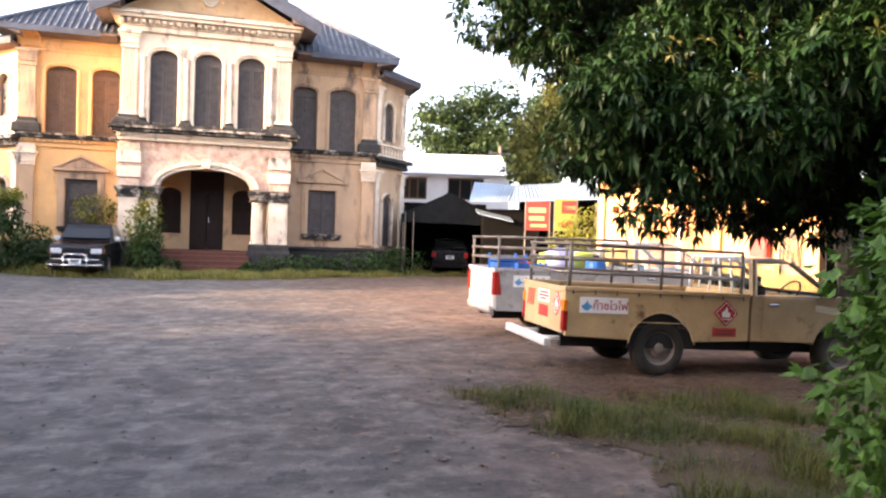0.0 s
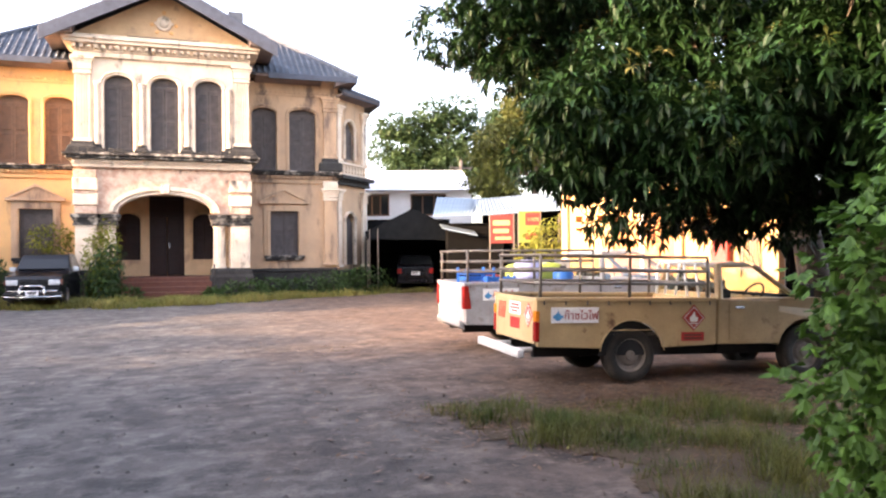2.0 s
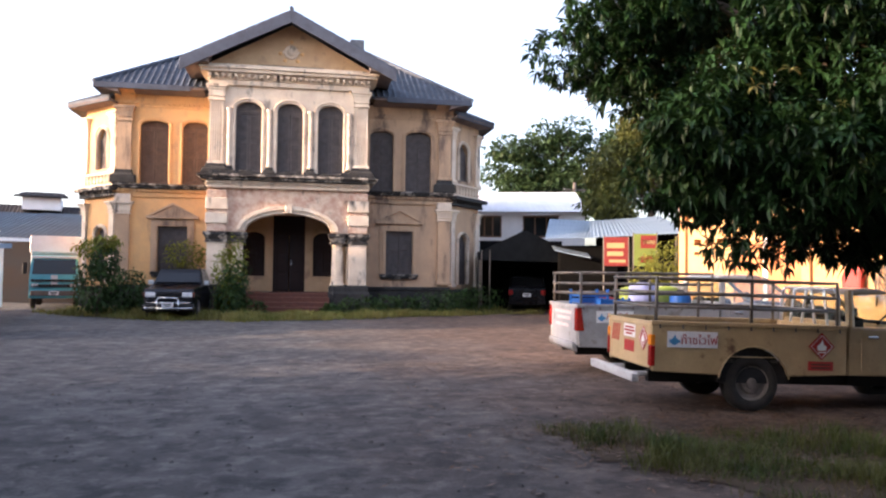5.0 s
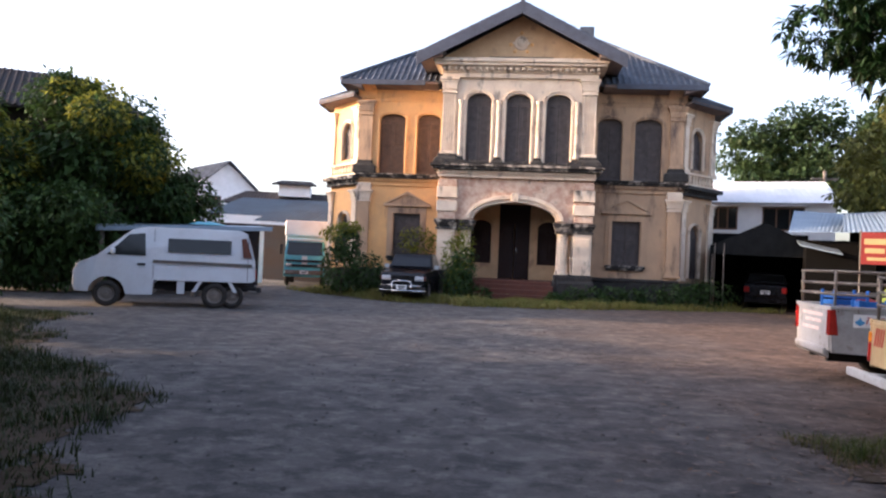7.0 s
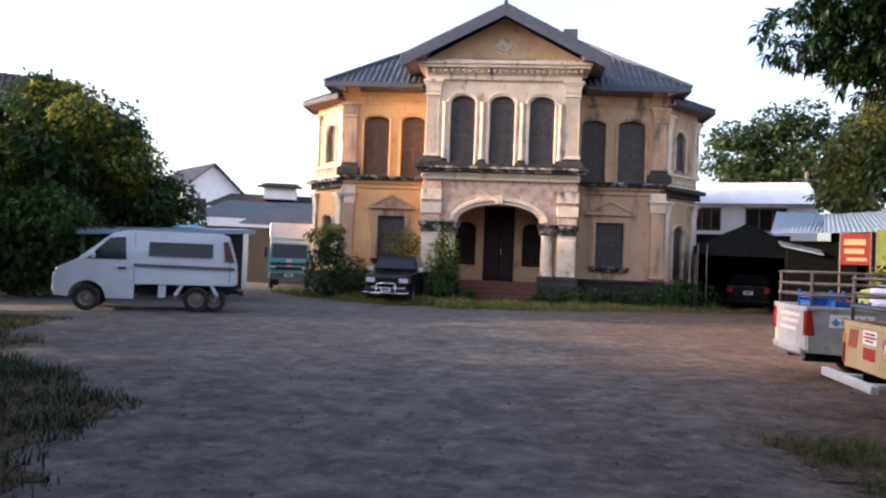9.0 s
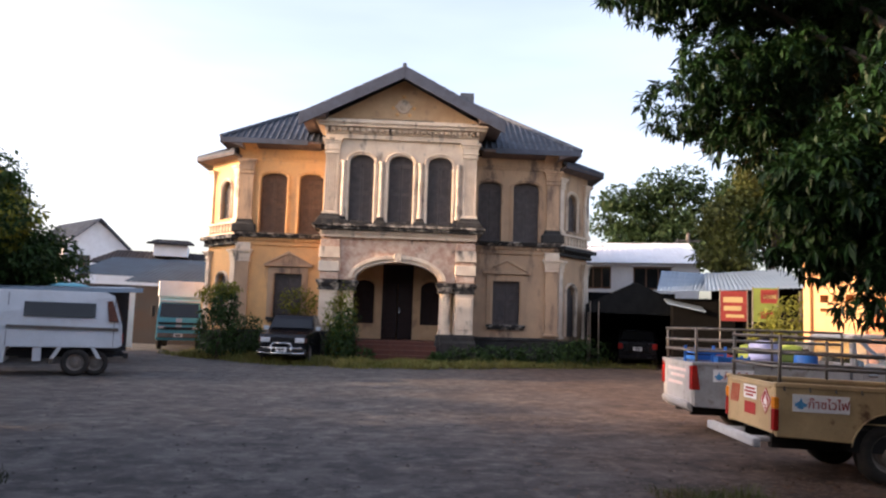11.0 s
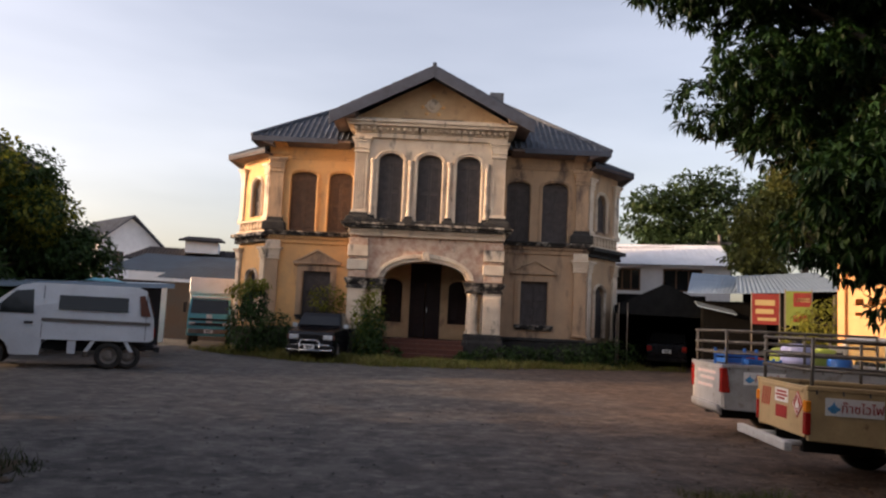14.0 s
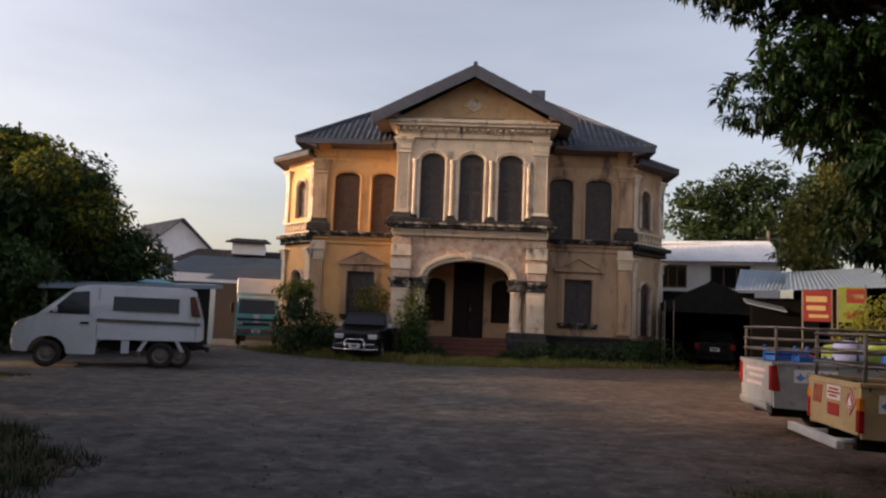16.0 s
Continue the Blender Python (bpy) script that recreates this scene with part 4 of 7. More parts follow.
def diamond_sign(v, m, size=0.15):
    """A red hazard diamond with a white border line and a white flame."""
    me = Mesh()
    s = size
    me.prism([(-s, 0), (0, -s), (s, 0), (0, s)], "y", -0.006, 0)
    d = part("hazard_diamond", me, RED, v, "red diamond sign with a white flame", at=m)
    me = Mesh()
    for a, b in (((-1, 0), (0, -1)), ((0, -1), (1, 0)), ((1, 0), (0, 1)), ((0, 1), (-1, 0))):
        k = 0.82
        p, q = Vector((a[0] * s * k, -0.008, a[1] * s * k)), Vector((b[0] * s * k, -0.008, b[1] * s * k))
        me.tube(p, q, 0.004, 0.004, 4)
    me.prism([(-0.3 * s, -0.3 * s), (0.3 * s, -0.3 * s), (0.36 * s, 0.0), (0.14 * s, 0.12 * s), (0.05 * s, 0.5 * s), (-0.12 * s, 0.2 * s), (-0.36 * s, 0.02 * s)], "y", -0.010, -0.006)
    me.box(-0.3 * s, -0.010, -0.46 * s, 0.3 * s, -0.006, -0.4 * s)
    part("flame", me, SIGNWHITE, d)


def gas_sign(v, m, w=0.62, h=0.2):
    me = Mesh()
    me.box(-w / 2, -0.006, -h / 2, w / 2, 0, h / 2)
    s = part("sign", me, SIGNWHITE, v, "white sign with red lettering", at=m)
    lettering("lettering", "ก๊าซไวไฟ", h * 0.72, RED, s, pose(w * 0.13, -0.009, -0.01, 90, 0, 0))
    me = Mesh()
    me.lathe([(0.0, -0.012), (h * 0.24, -0.010), (h * 0.24, 0)], (-w * 0.36, 0, -h * 0.12), 14, "y")
    me.box(-w * 0.46, -0.010, -h * 0.2, -w * 0.25, -0.005, -h * 0.02)
    me.prism([(-w * 0.40, 0.0), (-w * 0.32, 0.0), (-w * 0.35, h * 0.3)], "y", -0.010, -0.005)
    part("emblem", me, SIGNBLUE, s, "small blue emblem")


def tailgate_marks(v, w, z, big=1.0, faint=False):
    """Red hazard stripes, two lines of unreadable print and a diamond on a tailgate that faces back."""
    if faint:
        bars = Mesh()
        for zz, a, b in ((0.12, -0.3, 0.3), (0.02, -0.26, 0.2), (-0.1, -0.2, 0.28)):
            bars.box(-0.004, w * a, z + zz - 0.025, 0.0, w * b, z + zz + 0.025)
        part("print", bars, PINK_FAINT, v, "faded pinkish print")
        return
    st = Mesh()
    for i in range(4):
        y = w * 0.36 - i * 0.075
        st.add([(-0.006, y, z + 0.12), (-0.006, y - 0.035, z + 0.12), (-0.006, y + 0.02, z - 0.1), (-0.006, y + 0.055, z - 0.1),
                (0.0, y, z + 0.12), (0.0, y - 0.035, z + 0.12), (0.0, y + 0.02, z - 0.1), (0.0, y + 0.055, z - 0.1)],
               [(0, 1, 2, 3), (7, 6, 5, 4), (0, 4, 5, 1), (1, 5, 6, 2), (2, 6, 7, 3), (3, 7, 4, 0)])
    part("hazard_stripes", st, RED, v, "slanting red stripes")
    pl = Mesh()
    pl.box(-0.005, -w * 0.16, z - 0.02, 0, w * 0.1, z + 0.14)
    pn = part("notice", pl, SIGNWHITE, v, "white notice with red print")
    bars = Mesh()
    for zz, a, b in ((0.10, -0.13, 0.06), (0.06, -0.15, 0.08), (0.02, -0.1, 0.05)):
        bars.box(-0.008, w * a, z + zz - 0.012, -0.005, w * b, z + zz + 0.012)
    part("print", bars, RED, pn)
    pl = Mesh()
    pl.box(-0.006, -w * 0.14, z - 0.2, 0, w * 0.08, z - 0.06)
    part("red_plate", pl, RED, v, "plain red plate")
    diamond_sign(v, pose(0, -w * 0.34, z, 0, 0, -90), 0.15 * big)


def pickup(name, label, m, paint, L, W, bed, rail, wheelbase, r, top, hood, lamp_h, guard, modern=False):
    """An open-bed pickup with pipe rails. L: length; bed: its length; rail: height of the bed's edge; top: the roof."""
    v = thing(name, m, label, "pickup truck", "pickups beside the yard")
    hw = W / 2
    ax = bed * 0.52
    fx = ax + wheelbase
    sill = r * 1.35
    ar = r * 1.28

    def wide(x, z):
        k = max(0.0, (z - rail) / max(top - rail, 0.01))
        return hw - 0.012 - 0.15 * k - (0.05 * max(0, (x - L + 0.6) / 0.6) if x > L - 0.6 else 0)
    # bed: two sides with wheel arches, tailgate, front panel, floor
    side = [(0.02, sill), (0.0, rail - 0.2), (0.0, rail), (bed, rail), (bed, sill)] + [(x, z) for x, z in arc(ax, r, ar, 12, 168)]
    for s in (-1, 1):
        me = Mesh()
        a, b = sorted((s * hw, s * (hw - 0.05)))
        me.prism(side, "y", a, b)
        sp = part("bed_side", me, paint, v, bevel=0.012)
        me = Mesh()
        a, b = sorted((s * (hw + 0.012), s * (hw - 0.07)))
        me.box(-0.01, a, rail - 0.045, bed, b, rail + 0.012)
        part("bed_rail", me, paint if modern else BEIGE, sp, bevel=0.01)
        for i in range(9):
            me = Mesh()
            x = 0.1 + i * (bed - 0.2) / 8
            me.tube((x, s * (hw + 0.004), rail - 0.03), (x, s * (hw + 0.02), rail - 0.075), 0.012, 0.012, 5)
            part("rope_hook", me, STEEL, sp)
        lip = Mesh()
        pts = arc(ax, r, ar, 8, 172, 14)
        for p, q in zip(pts, pts[1:]):
            lip.tube((p[0], s * (hw + 0.004), p[1]), (q[0], s * (hw + 0.002), q[1]), 0.010, 0.010, 5, False)
        part("wheel_arch", lip, paint, sp, smooth=True)
        inner = Mesh()
        a, b = sorted((s * (hw - 0.052), s * (hw - 0.28)))
        inner.prism(arc(ax, r, ar - 0.01, 0, 180, 10), "y", a, b)
        part("wheel_housing", inner, BLACK, sp)
    me = Mesh()
    me.box(-0.0, -hw + 0.055, sill + 0.03, 0.05, hw - 0.055, rail)
    me.box(-0.012, -hw + 0.1, rail - 0.07, 0.0, hw - 0.1, rail - 0.03)
    tg = part("tailgate", me, paint, v, "tailgate with red hazard marks", bevel=0.01)
    tailgate_marks(tg, W, (sill + rail) / 2 + 0.08, 1.0, modern)
    me = Mesh()
    me.box(0.05, -hw + 0.052, sill + 0.12, bed - 0.05, hw - 0.052, sill + 0.16)
    part("bed_floor", me, STEEL, v)
    me = Mesh()
    me.box(bed - 0.045, -hw + 0.052, sill + 0.161, bed, hw - 0.052, rail)
    part("bed_front", me, paint, v)
    # chassis, bumper
    me = Mesh()
    for s in (-1, 1):
        me.box(0.1, s * 0.4 - 0.05, sill - 0.16, L - 0.3, s * 0.4 + 0.05, sill - 0.02)
    me.tube((ax, -hw + 0.1, r), (ax, hw - 0.1, r), 0.06, 0.06, 8)
    me.tube((fx, -hw + 0.1, r), (fx, hw - 0.1, r), 0.05, 0.05, 8)
    me.box(bed + 0.2, -0.5, sill - 0.14, L - 0.4, 0.5, sill)
    part("chassis", me, BLACK, v)
    me = Mesh()
    if modern:
        me.prism([(-0.05, sill - 0.03), (0.04, sill - 0.1), (0.04, sill + 0.06), (-0.06, sill + 0.07)], "y", -hw + 0.12, hw - 0.12)
        part("bumper", me, paint, v, "dented dirty white bumper", bevel=0.03, segments=2)
    else:
        me.box(-0.24, -hw - 0.02, sill - 0.12, -0.15, hw + 0.02, sill - 0.02)
        for s in (-1, 1):
            me.box(-0.16, s * 0.4 - 0.03, sill - 0.1, 0.1, s * 0.4 + 0.03, sill - 0.04)
        part("bumper", me, STEPWHITE, v, "white step bumper bar", bevel=0.012)
    # cab
    c0 = bed + 0.03
    cowl = L - hood
    body = [(c0, sill), (c0, rail - 0.01), (cowl, rail + 0.02), (cowl + 0.35, rail + 0.015), (L - 0.08, rail - 0.10), (L, rail - 0.18), (L - 0.01, sill + 0.05), (fx + ar + 0.02, sill)] \
        + arc(fx, r, ar, 12, 168) + [(fx - ar - 0.02, sill)]
    shell("cab_body", v, body, wide, paint, bevel=0.02)
    wx = cowl - 0.52 * (top - rail) / 0.45
    for s in (-1, 1):
        me = Mesh()
        a = lambda x, z: (x, s * (wide(x, z) - 0.03), z)
        for p, q, rr in ((a(cowl + 0.02, rail), a(wx, top - 0.05), 0.035), (a(c0 + 0.04, rail - 0.02), a(c0 + 0.10, top - 0.05), 0.05)):
            me = Mesh()
            me.tube(p, q, rr, rr, 8)
            part("pillar", me, paint, v)
        side_pane(v, "door_glass", [(c0 + 0.10, rail + 0.01), (cowl - 0.05, rail + 0.02), (wx - 0.03, top - 0.08), (c0 + 0.13, top - 0.08)], wide, s, CLEAR, -0.025, shadow=False)
        door = Mesh()
        dx0, dx1 = c0 + 0.16, min(cowl + 0.02, fx - ar + 0.02)
        w_ = wide(dx0, sill) + 0.004
        ya, yb = sorted((s * w_, s * (w_ - 0.02)))
        door.box(dx0, ya, sill + 0.05, dx1, yb, rail - 0.02)
        dd = part("door", door, paint, v, bevel=0.012)
        hd = Mesh()
        ya, yb = sorted((s * (w_ + 0.025), s * w_))
        hd.box(dx0 + 0.08, ya, rail - 0.13, dx0 + 0.22, yb, rail - 0.10)
        part("door_handle", hd, CHROME, dd, "bright handle", bevel=0.008)
        mr = Mesh()
        mr.box(cowl - 0.02, s * (hw + 0.16) - 0.08, rail + 0.04, cowl + 0.05, s * (hw + 0.16) + 0.08, rail + 0.2)
        mr.tube((cowl, s * (hw - 0.04), rail), (cowl, s * (hw + 0.1), rail + 0.08), 0.012)
        part("wing_mirror", mr, BLACK, v, bevel=0.02)
        lamp = Mesh()
        ya, yb = sorted((s * (hw - (0.13 if modern else 0.075)), s * (hw + 0.008)))
        if modern:
            lamp.prism([(-0.02, rail - 0.42), (0.12, rail - 0.42), (0.07, rail - 0.02), (-0.015, rail - 0.05)], "y", ya, yb)
            part("tail_lamp", lamp, REDLAMP, v, "tall red tail lamp", bevel=0.02, segments=2)
        else:
            lamp.box(-0.015, ya, lamp_h - 0.19, 0.05, yb, lamp_h + 0.05)
            tl = part("tail_lamp", lamp, REDLAMP, v, "red and amber tail lamp", bevel=0.01)
            lamp = Mesh()
            lamp.box(-0.015, ya, lamp_h + 0.052, 0.05, yb, lamp_h + 0.18)
            part("indicator", lamp, AMBER, tl, bevel=0.01)
    roof = [(c0 + 0.05, top - 0.09), (c0 + 0.10, top - 0.02), (c0 + 0.4, top), (wx - 0.1, top - 0.01), (wx + 0.04, top - 0.07)]
    shell("cab_roof", v, roof, wide, paint, bevel=0.03)
    cross_pane(v, "windscreen", cowl + 0.03, rail + 0.02, wx + 0.03, top - 0.08, hw - 0.07, hw - 0.18, CLEAR, shadow=False)
    cross_pane(v, "rear_window", c0 + 0.10, top - 0.09, c0 + 0.05, rail + 0.05, hw - 0.22, hw - 0.14, CLEAR, shadow=False)
    me = Mesh()
    me.box(c0 + 0.02, -hw + 0.06, rail - 0.3, c0 + 0.09, hw - 0.06, rail + 0.06)
    part("cab_back", me, paint, v, bevel=0.015)
    me = Mesh()
    for s in (-1, 1):
        me.box(c0 + 0.3, s * 0.36 - 0.24, sill + 0.2, c0 + 0.75, s * 0.36 + 0.24, sill + 0.36)
        me.box(c0 + 0.18, s * 0.36 - 0.24, sill + 0.2, c0 + 0.32, s * 0.36 + 0.24, rail + 0.12)
    part("seat", me, BLACK, v, bevel=0.05, segments=2)
    me = Mesh()
    hub = Vector((cowl - 0.38, -0.36, rail + 0.03))
    pts = [hub + Vector((0.10 * math.sin(a), 0.19 * math.cos(a), 0.16 * math.sin(a))) for a in [2 * math.pi * i / 16 for i in range(17)]]
    me.pipe(pts, 0.014, 5)
    me.tube(hub, hub + Vector((0.3, 0, -0.15)), 0.02)
    part("steering_wheel", me, BLACK, v)
    me = Mesh()
    me.box(cowl - 0.2, -hw + 0.1, rail - 0.2, cowl + 0.1, hw - 0.1, rail + 0.05)
    part("dashboard", me, BLACK, v, bevel=0.03)
    for s in (-1, 1):
        wheel(v, ax, s * (hw - 0.13), r, 0.19, s)
        wheel(v, fx, s * (hw - 0.13), r, 0.19, s)
    # pipe rails round the bed
    zt = rail + 0.52
    x0, x1, y = 0.03, bed - 0.06, hw - 0.05
    for i, z in enumerate((rail + 0.18, rail + 0.34, zt)):
        me = Mesh()
        k = 0.06
        me.pipe([(x0, -y + k, z), (x0 + k, -y, z), (x1 - k, -y, z), (x1, -y + k, z), (x1, y - k, z), (x1 - k, y, z), (x0 + k, y, z), (x0, y - k, z), (x0, -y + k, z)], 0.019, 7)
        part("rail", me, STEEL, v, "weathered steel pipe rail", smooth=True)
    for s in (-1, 1):
        for x in (x0 + 0.04, x0 + (x1 - x0) * 0.52, x1 - 0.04):
            me = Mesh()
            me.tube((x, s * y, rail - 0.02), (x, s * y, zt + 0.005), 0.021, 0.021, 7)
            part("rail_post", me, STEEL, v, smooth=True)
    if guard:
        z0, z1 = rail - 0.02, top - 0.02
        me = Mesh()
        x = bed - 0.02
        me.pipe([(x, -y + 0.08, z0), (x, -y + 0.1, z1 - 0.08), (x, -y + 0.18, z1), (x, y - 0.18, z1), (x, y - 0.1, z1 - 0.08), (x, y - 0.08, z0)], 0.022, 7)
        me.tube((x, -y + 0.1, z0 + 0.2), (x, y - 0.1, z0 + 0.2), 0.018)
        for yy, lean in ((-0.42, 0.1), (-0.15, 0.1), (0.15, -0.1), (0.42, -0.1)):
            me.tube((x, yy, z0), (x, yy + lean, z1), 0.018, 0.018, 6)
        part("window_guard", me, VWHITE, v, "white welded pipe window guard", smooth=True)
    return v


TRUCK1 = pose(3.93, 9.0, 0.025, 0, 1.4, -4.4)
t1 = pickup("pickup_truck", "old faded beige pickup with steel pipe rails, parked on the dirt", TRUCK1, BEIGE, 4.65, 1.55, 2.45, 1.05, 2.55, 0.345, 1.53, 0.98, 0.72, True)
gas_sign(t1, pose(0.50, -0.782, 0.85, 0, 0, 0), 0.62, 0.19)
diamond_sign(t1, pose(2.12, -0.782, 0.81, 0, 0, 0), 0.165)
me = Mesh()
me.box(-0.16, -0.006, -0.055, 0.16, 0, 0.055)
plate = part("red_plate", me, RED, t1, "red plate with dark print", at=pose(2.11, -0.78, 0.575))
me = Mesh()
for z in (-0.022, 0.018):
    me.box(-0.12, -0.009, z - 0.01, 0.12, -0.006, z + 0.01)
part("print", me, TERRA, plate)
me = Mesh()
me.box(0.3, -0.779, 0.655, 2.38, -0.774, 0.668)
part("side_crease", me, BEIGE, t1)

TRUCK2 = pose(4.25, 12.31, 0.0, 0, 0, -3.65)
t2 = pickup("pickup_truck", "white pickup with pipe rails, red tail lamps and loaded crates", TRUCK2, OLDWHITE, 4.9, 1.68, 2.4, 1.14, 2.85, 0.345, 1.66, 1.05, 0.9, False, True)
gas_sign(t2, pose(0.62, -0.845, 0.95, 0, 0, 0), 0.62, 0.19)


def number_plate(v, m, w=0.36, h=0.15):
    me = Mesh()
    me.box(-0.01, -w / 2, -h / 2, 0, w / 2, h / 2)
    p = part("number_plate", me, SIGNWHITE, v, "white plate with dark bars", at=m, bevel=0.004)
    me = Mesh()
    me.box(0.0, -w * 0.36, -h * 0.05, 0.004, w * 0.36, h * 0.28)
    me.box(0.0, -w * 0.25, -h * 0.36, 0.004, w * 0.25, -h * 0.2)
    part("bar", me, BLACK, p)


def closed_car(name, label, m, paint, L, W, top, belt, hood_z, cowl, roof0, roof1, tail, r, fx, ax, front=True, bull=False, wagon=True, glass=GLASS):
    """A closed car or cab pickup from its side outline. x runs from the tail to the nose."""
    v = thing(name, m, label, "car")
    hw = W / 2
    sill, ar = r * 0.85, r * 1.22

    def wide(x, z):
        k = max(0.0, (z - belt) / max(top - belt, 0.01))
        end = max(0.0, (x - (L - 0.35)) / 0.35) * 0.08 + max(0.0, (0.3 - x) / 0.3) * 0.06
        return hw - 0.16 * k - end - 0.03 * max(0, (sill + 0.15 - z) / 0.15)
    out = [(0.03, sill + 0.05), (0.0, belt - 0.35), (0.02, belt), (tail, belt + 0.02)] \
        + [(roof0, top - 0.04), (roof0 + 0.2, top), (roof1 - 0.2, top), (roof1, top - 0.03), (cowl, belt + 0.04), (cowl + 0.3, hood_z), (L - 0.2, hood_z - 0.07), (L - 0.04, hood_z - 0.17), (L, sill + 0.28), (L - 0.04, sill + 0.02), (fx + ar + 0.02, sill)] \
        + arc(fx, r, ar, 10, 170) + [(fx - ar - 0.02, sill), (ax + ar + 0.02, sill)] + arc(ax, r, ar, 10, 170) + [(ax - ar - 0.02, sill)]
    shell("body", v, out, wide, paint, bevel=0.035, segments=2)
    zt = top - 0.11
    cross_pane(v, "windscreen", cowl - 0.02, belt + 0.09, roof1 - 0.03, zt + 0.04, hw - 0.11, hw - 0.22, glass, lift=0.03)
    cross_pane(v, "rear_window", roof0 - 0.01, zt + 0.02, tail + 0.04, belt + 0.1, hw - 0.24, hw - 0.13, glass, lift=0.03)
    for s in (-1, 1):
        n = 2
        a, b = tail + 0.22, cowl - 0.18
        ta, tb = roof0 + 0.16, roof1 - 0.12
        for i in range(n):
            k0, k1 = i / n + 0.012, (i + 1) / n - 0.012
            side_pane(v, "side_window", [(a + (b - a) * k0, belt + 0.05), (a + (b - a) * k1, belt + 0.05), (ta + (tb - ta) * k1, zt), (ta + (tb - ta) * k0, zt)], wide, s, glass, 0.008)
        mr = Mesh()
        mr.box(cowl - 0.32, s * (hw + 0.10) - 0.09, belt + 0.02, cowl - 0.2, s * (hw + 0.10) + 0.09, belt + 0.17)
        part("wing_mirror", mr, LAMP if bull else paint, v, bevel=0.03, segments=2)
        li = Mesh()
        y0, y1 = sorted((s * (hw - 0.42), s * (hw - 0.10)))
        li.box(L - 0.06, y0, hood_z - 0.36, L + 0.012, y1, hood_z - 0.2)
        hl = part("headlamp", li, LAMP, v, "clear headlamp", bevel=0.02)
        li = Mesh()
        y0, y1 = sorted((s * (hw - 0.10), s * (hw - 0.03)))
        li.box(L - 0.16, y0, hood_z - 0.36, L - 0.03, y1, hood_z - 0.2)
        part("indicator", li, TERRA, hl, bevel=0.01)
        li = Mesh()
        y0, y1 = sorted((s * (hw - 0.24), s * (hw - 0.03)))
        li.box(-0.015, y0, belt - 0.3, 0.12, y1, belt - 0.06)
        part("tail_lamp", li, REDLAMP, v, "red tail lamp", bevel=0.03)
        wheel(v, ax, s * (hw - 0.1), r, 0.2, s)
        wheel(v, fx, s * (hw - 0.1), r, 0.2, s)
    g = Mesh()
    for i in range(5):
        z = hood_z - 0.37 + i * 0.04
        g.box(L - 0.05, -hw + 0.45, z, L + 0.006, hw - 0.45, z + 0.018)
    part("grille", g, BLACK if bull else CHROME, v, bevel=0.004)
    b = Mesh()
    b.prism([(L - 0.1, sill + 0.02), (L + 0.06, sill + 0.04), (L + 0.07, sill + 0.24), (L - 0.05, sill + 0.27)], "y", -hw + 0.03, hw - 0.03)
    part("bumper", b, BLACK if bull else CHROME, v, bevel=0.02)
    b = Mesh()
    b.prism([(0.1, sill + 0.02), (-0.06, sill + 0.04), (-0.07, sill + 0.24), (0.05, sill + 0.27)], "y", -hw + 0.03, hw - 0.03)
    part("rear_bumper", b, paint, v, bevel=0.02)
    if bull:
        b = Mesh()
        x = L + 0.16
        z0, z1 = sill + 0.02, hood_z - 0.44
        b.pipe([(L, -hw + 0.02, z0 + 0.12), (x, -hw + 0.2, z0 + 0.1), (x, hw - 0.2, z0 + 0.1), (L, hw - 0.02, z0 + 0.12)], 0.032, 8)
        b.pipe([(x, -0.34, z0), (x + 0.01, -0.34, z1), (x + 0.01, -0.26, z1 + 0.06), (x + 0.01, 0.26, z1 + 0.06), (x + 0.01, 0.34, z1), (x, 0.34, z0)], 0.03, 8)
        b.pipe([(x, -hw + 0.15, z0 + 0.28), (x, hw - 0.15, z0 + 0.28)], 0.024, 8)
        part("bull_bar", b, CHROME, v, "chromed tube bull bar", smooth=True)
    number_plate(v, pose(L + (0.19 if bull else 0.075), 0, sill + 0.24))
    number_plate(v, pose(-0.08, 0, belt - 0.28, 0, 0, 180))
    return v


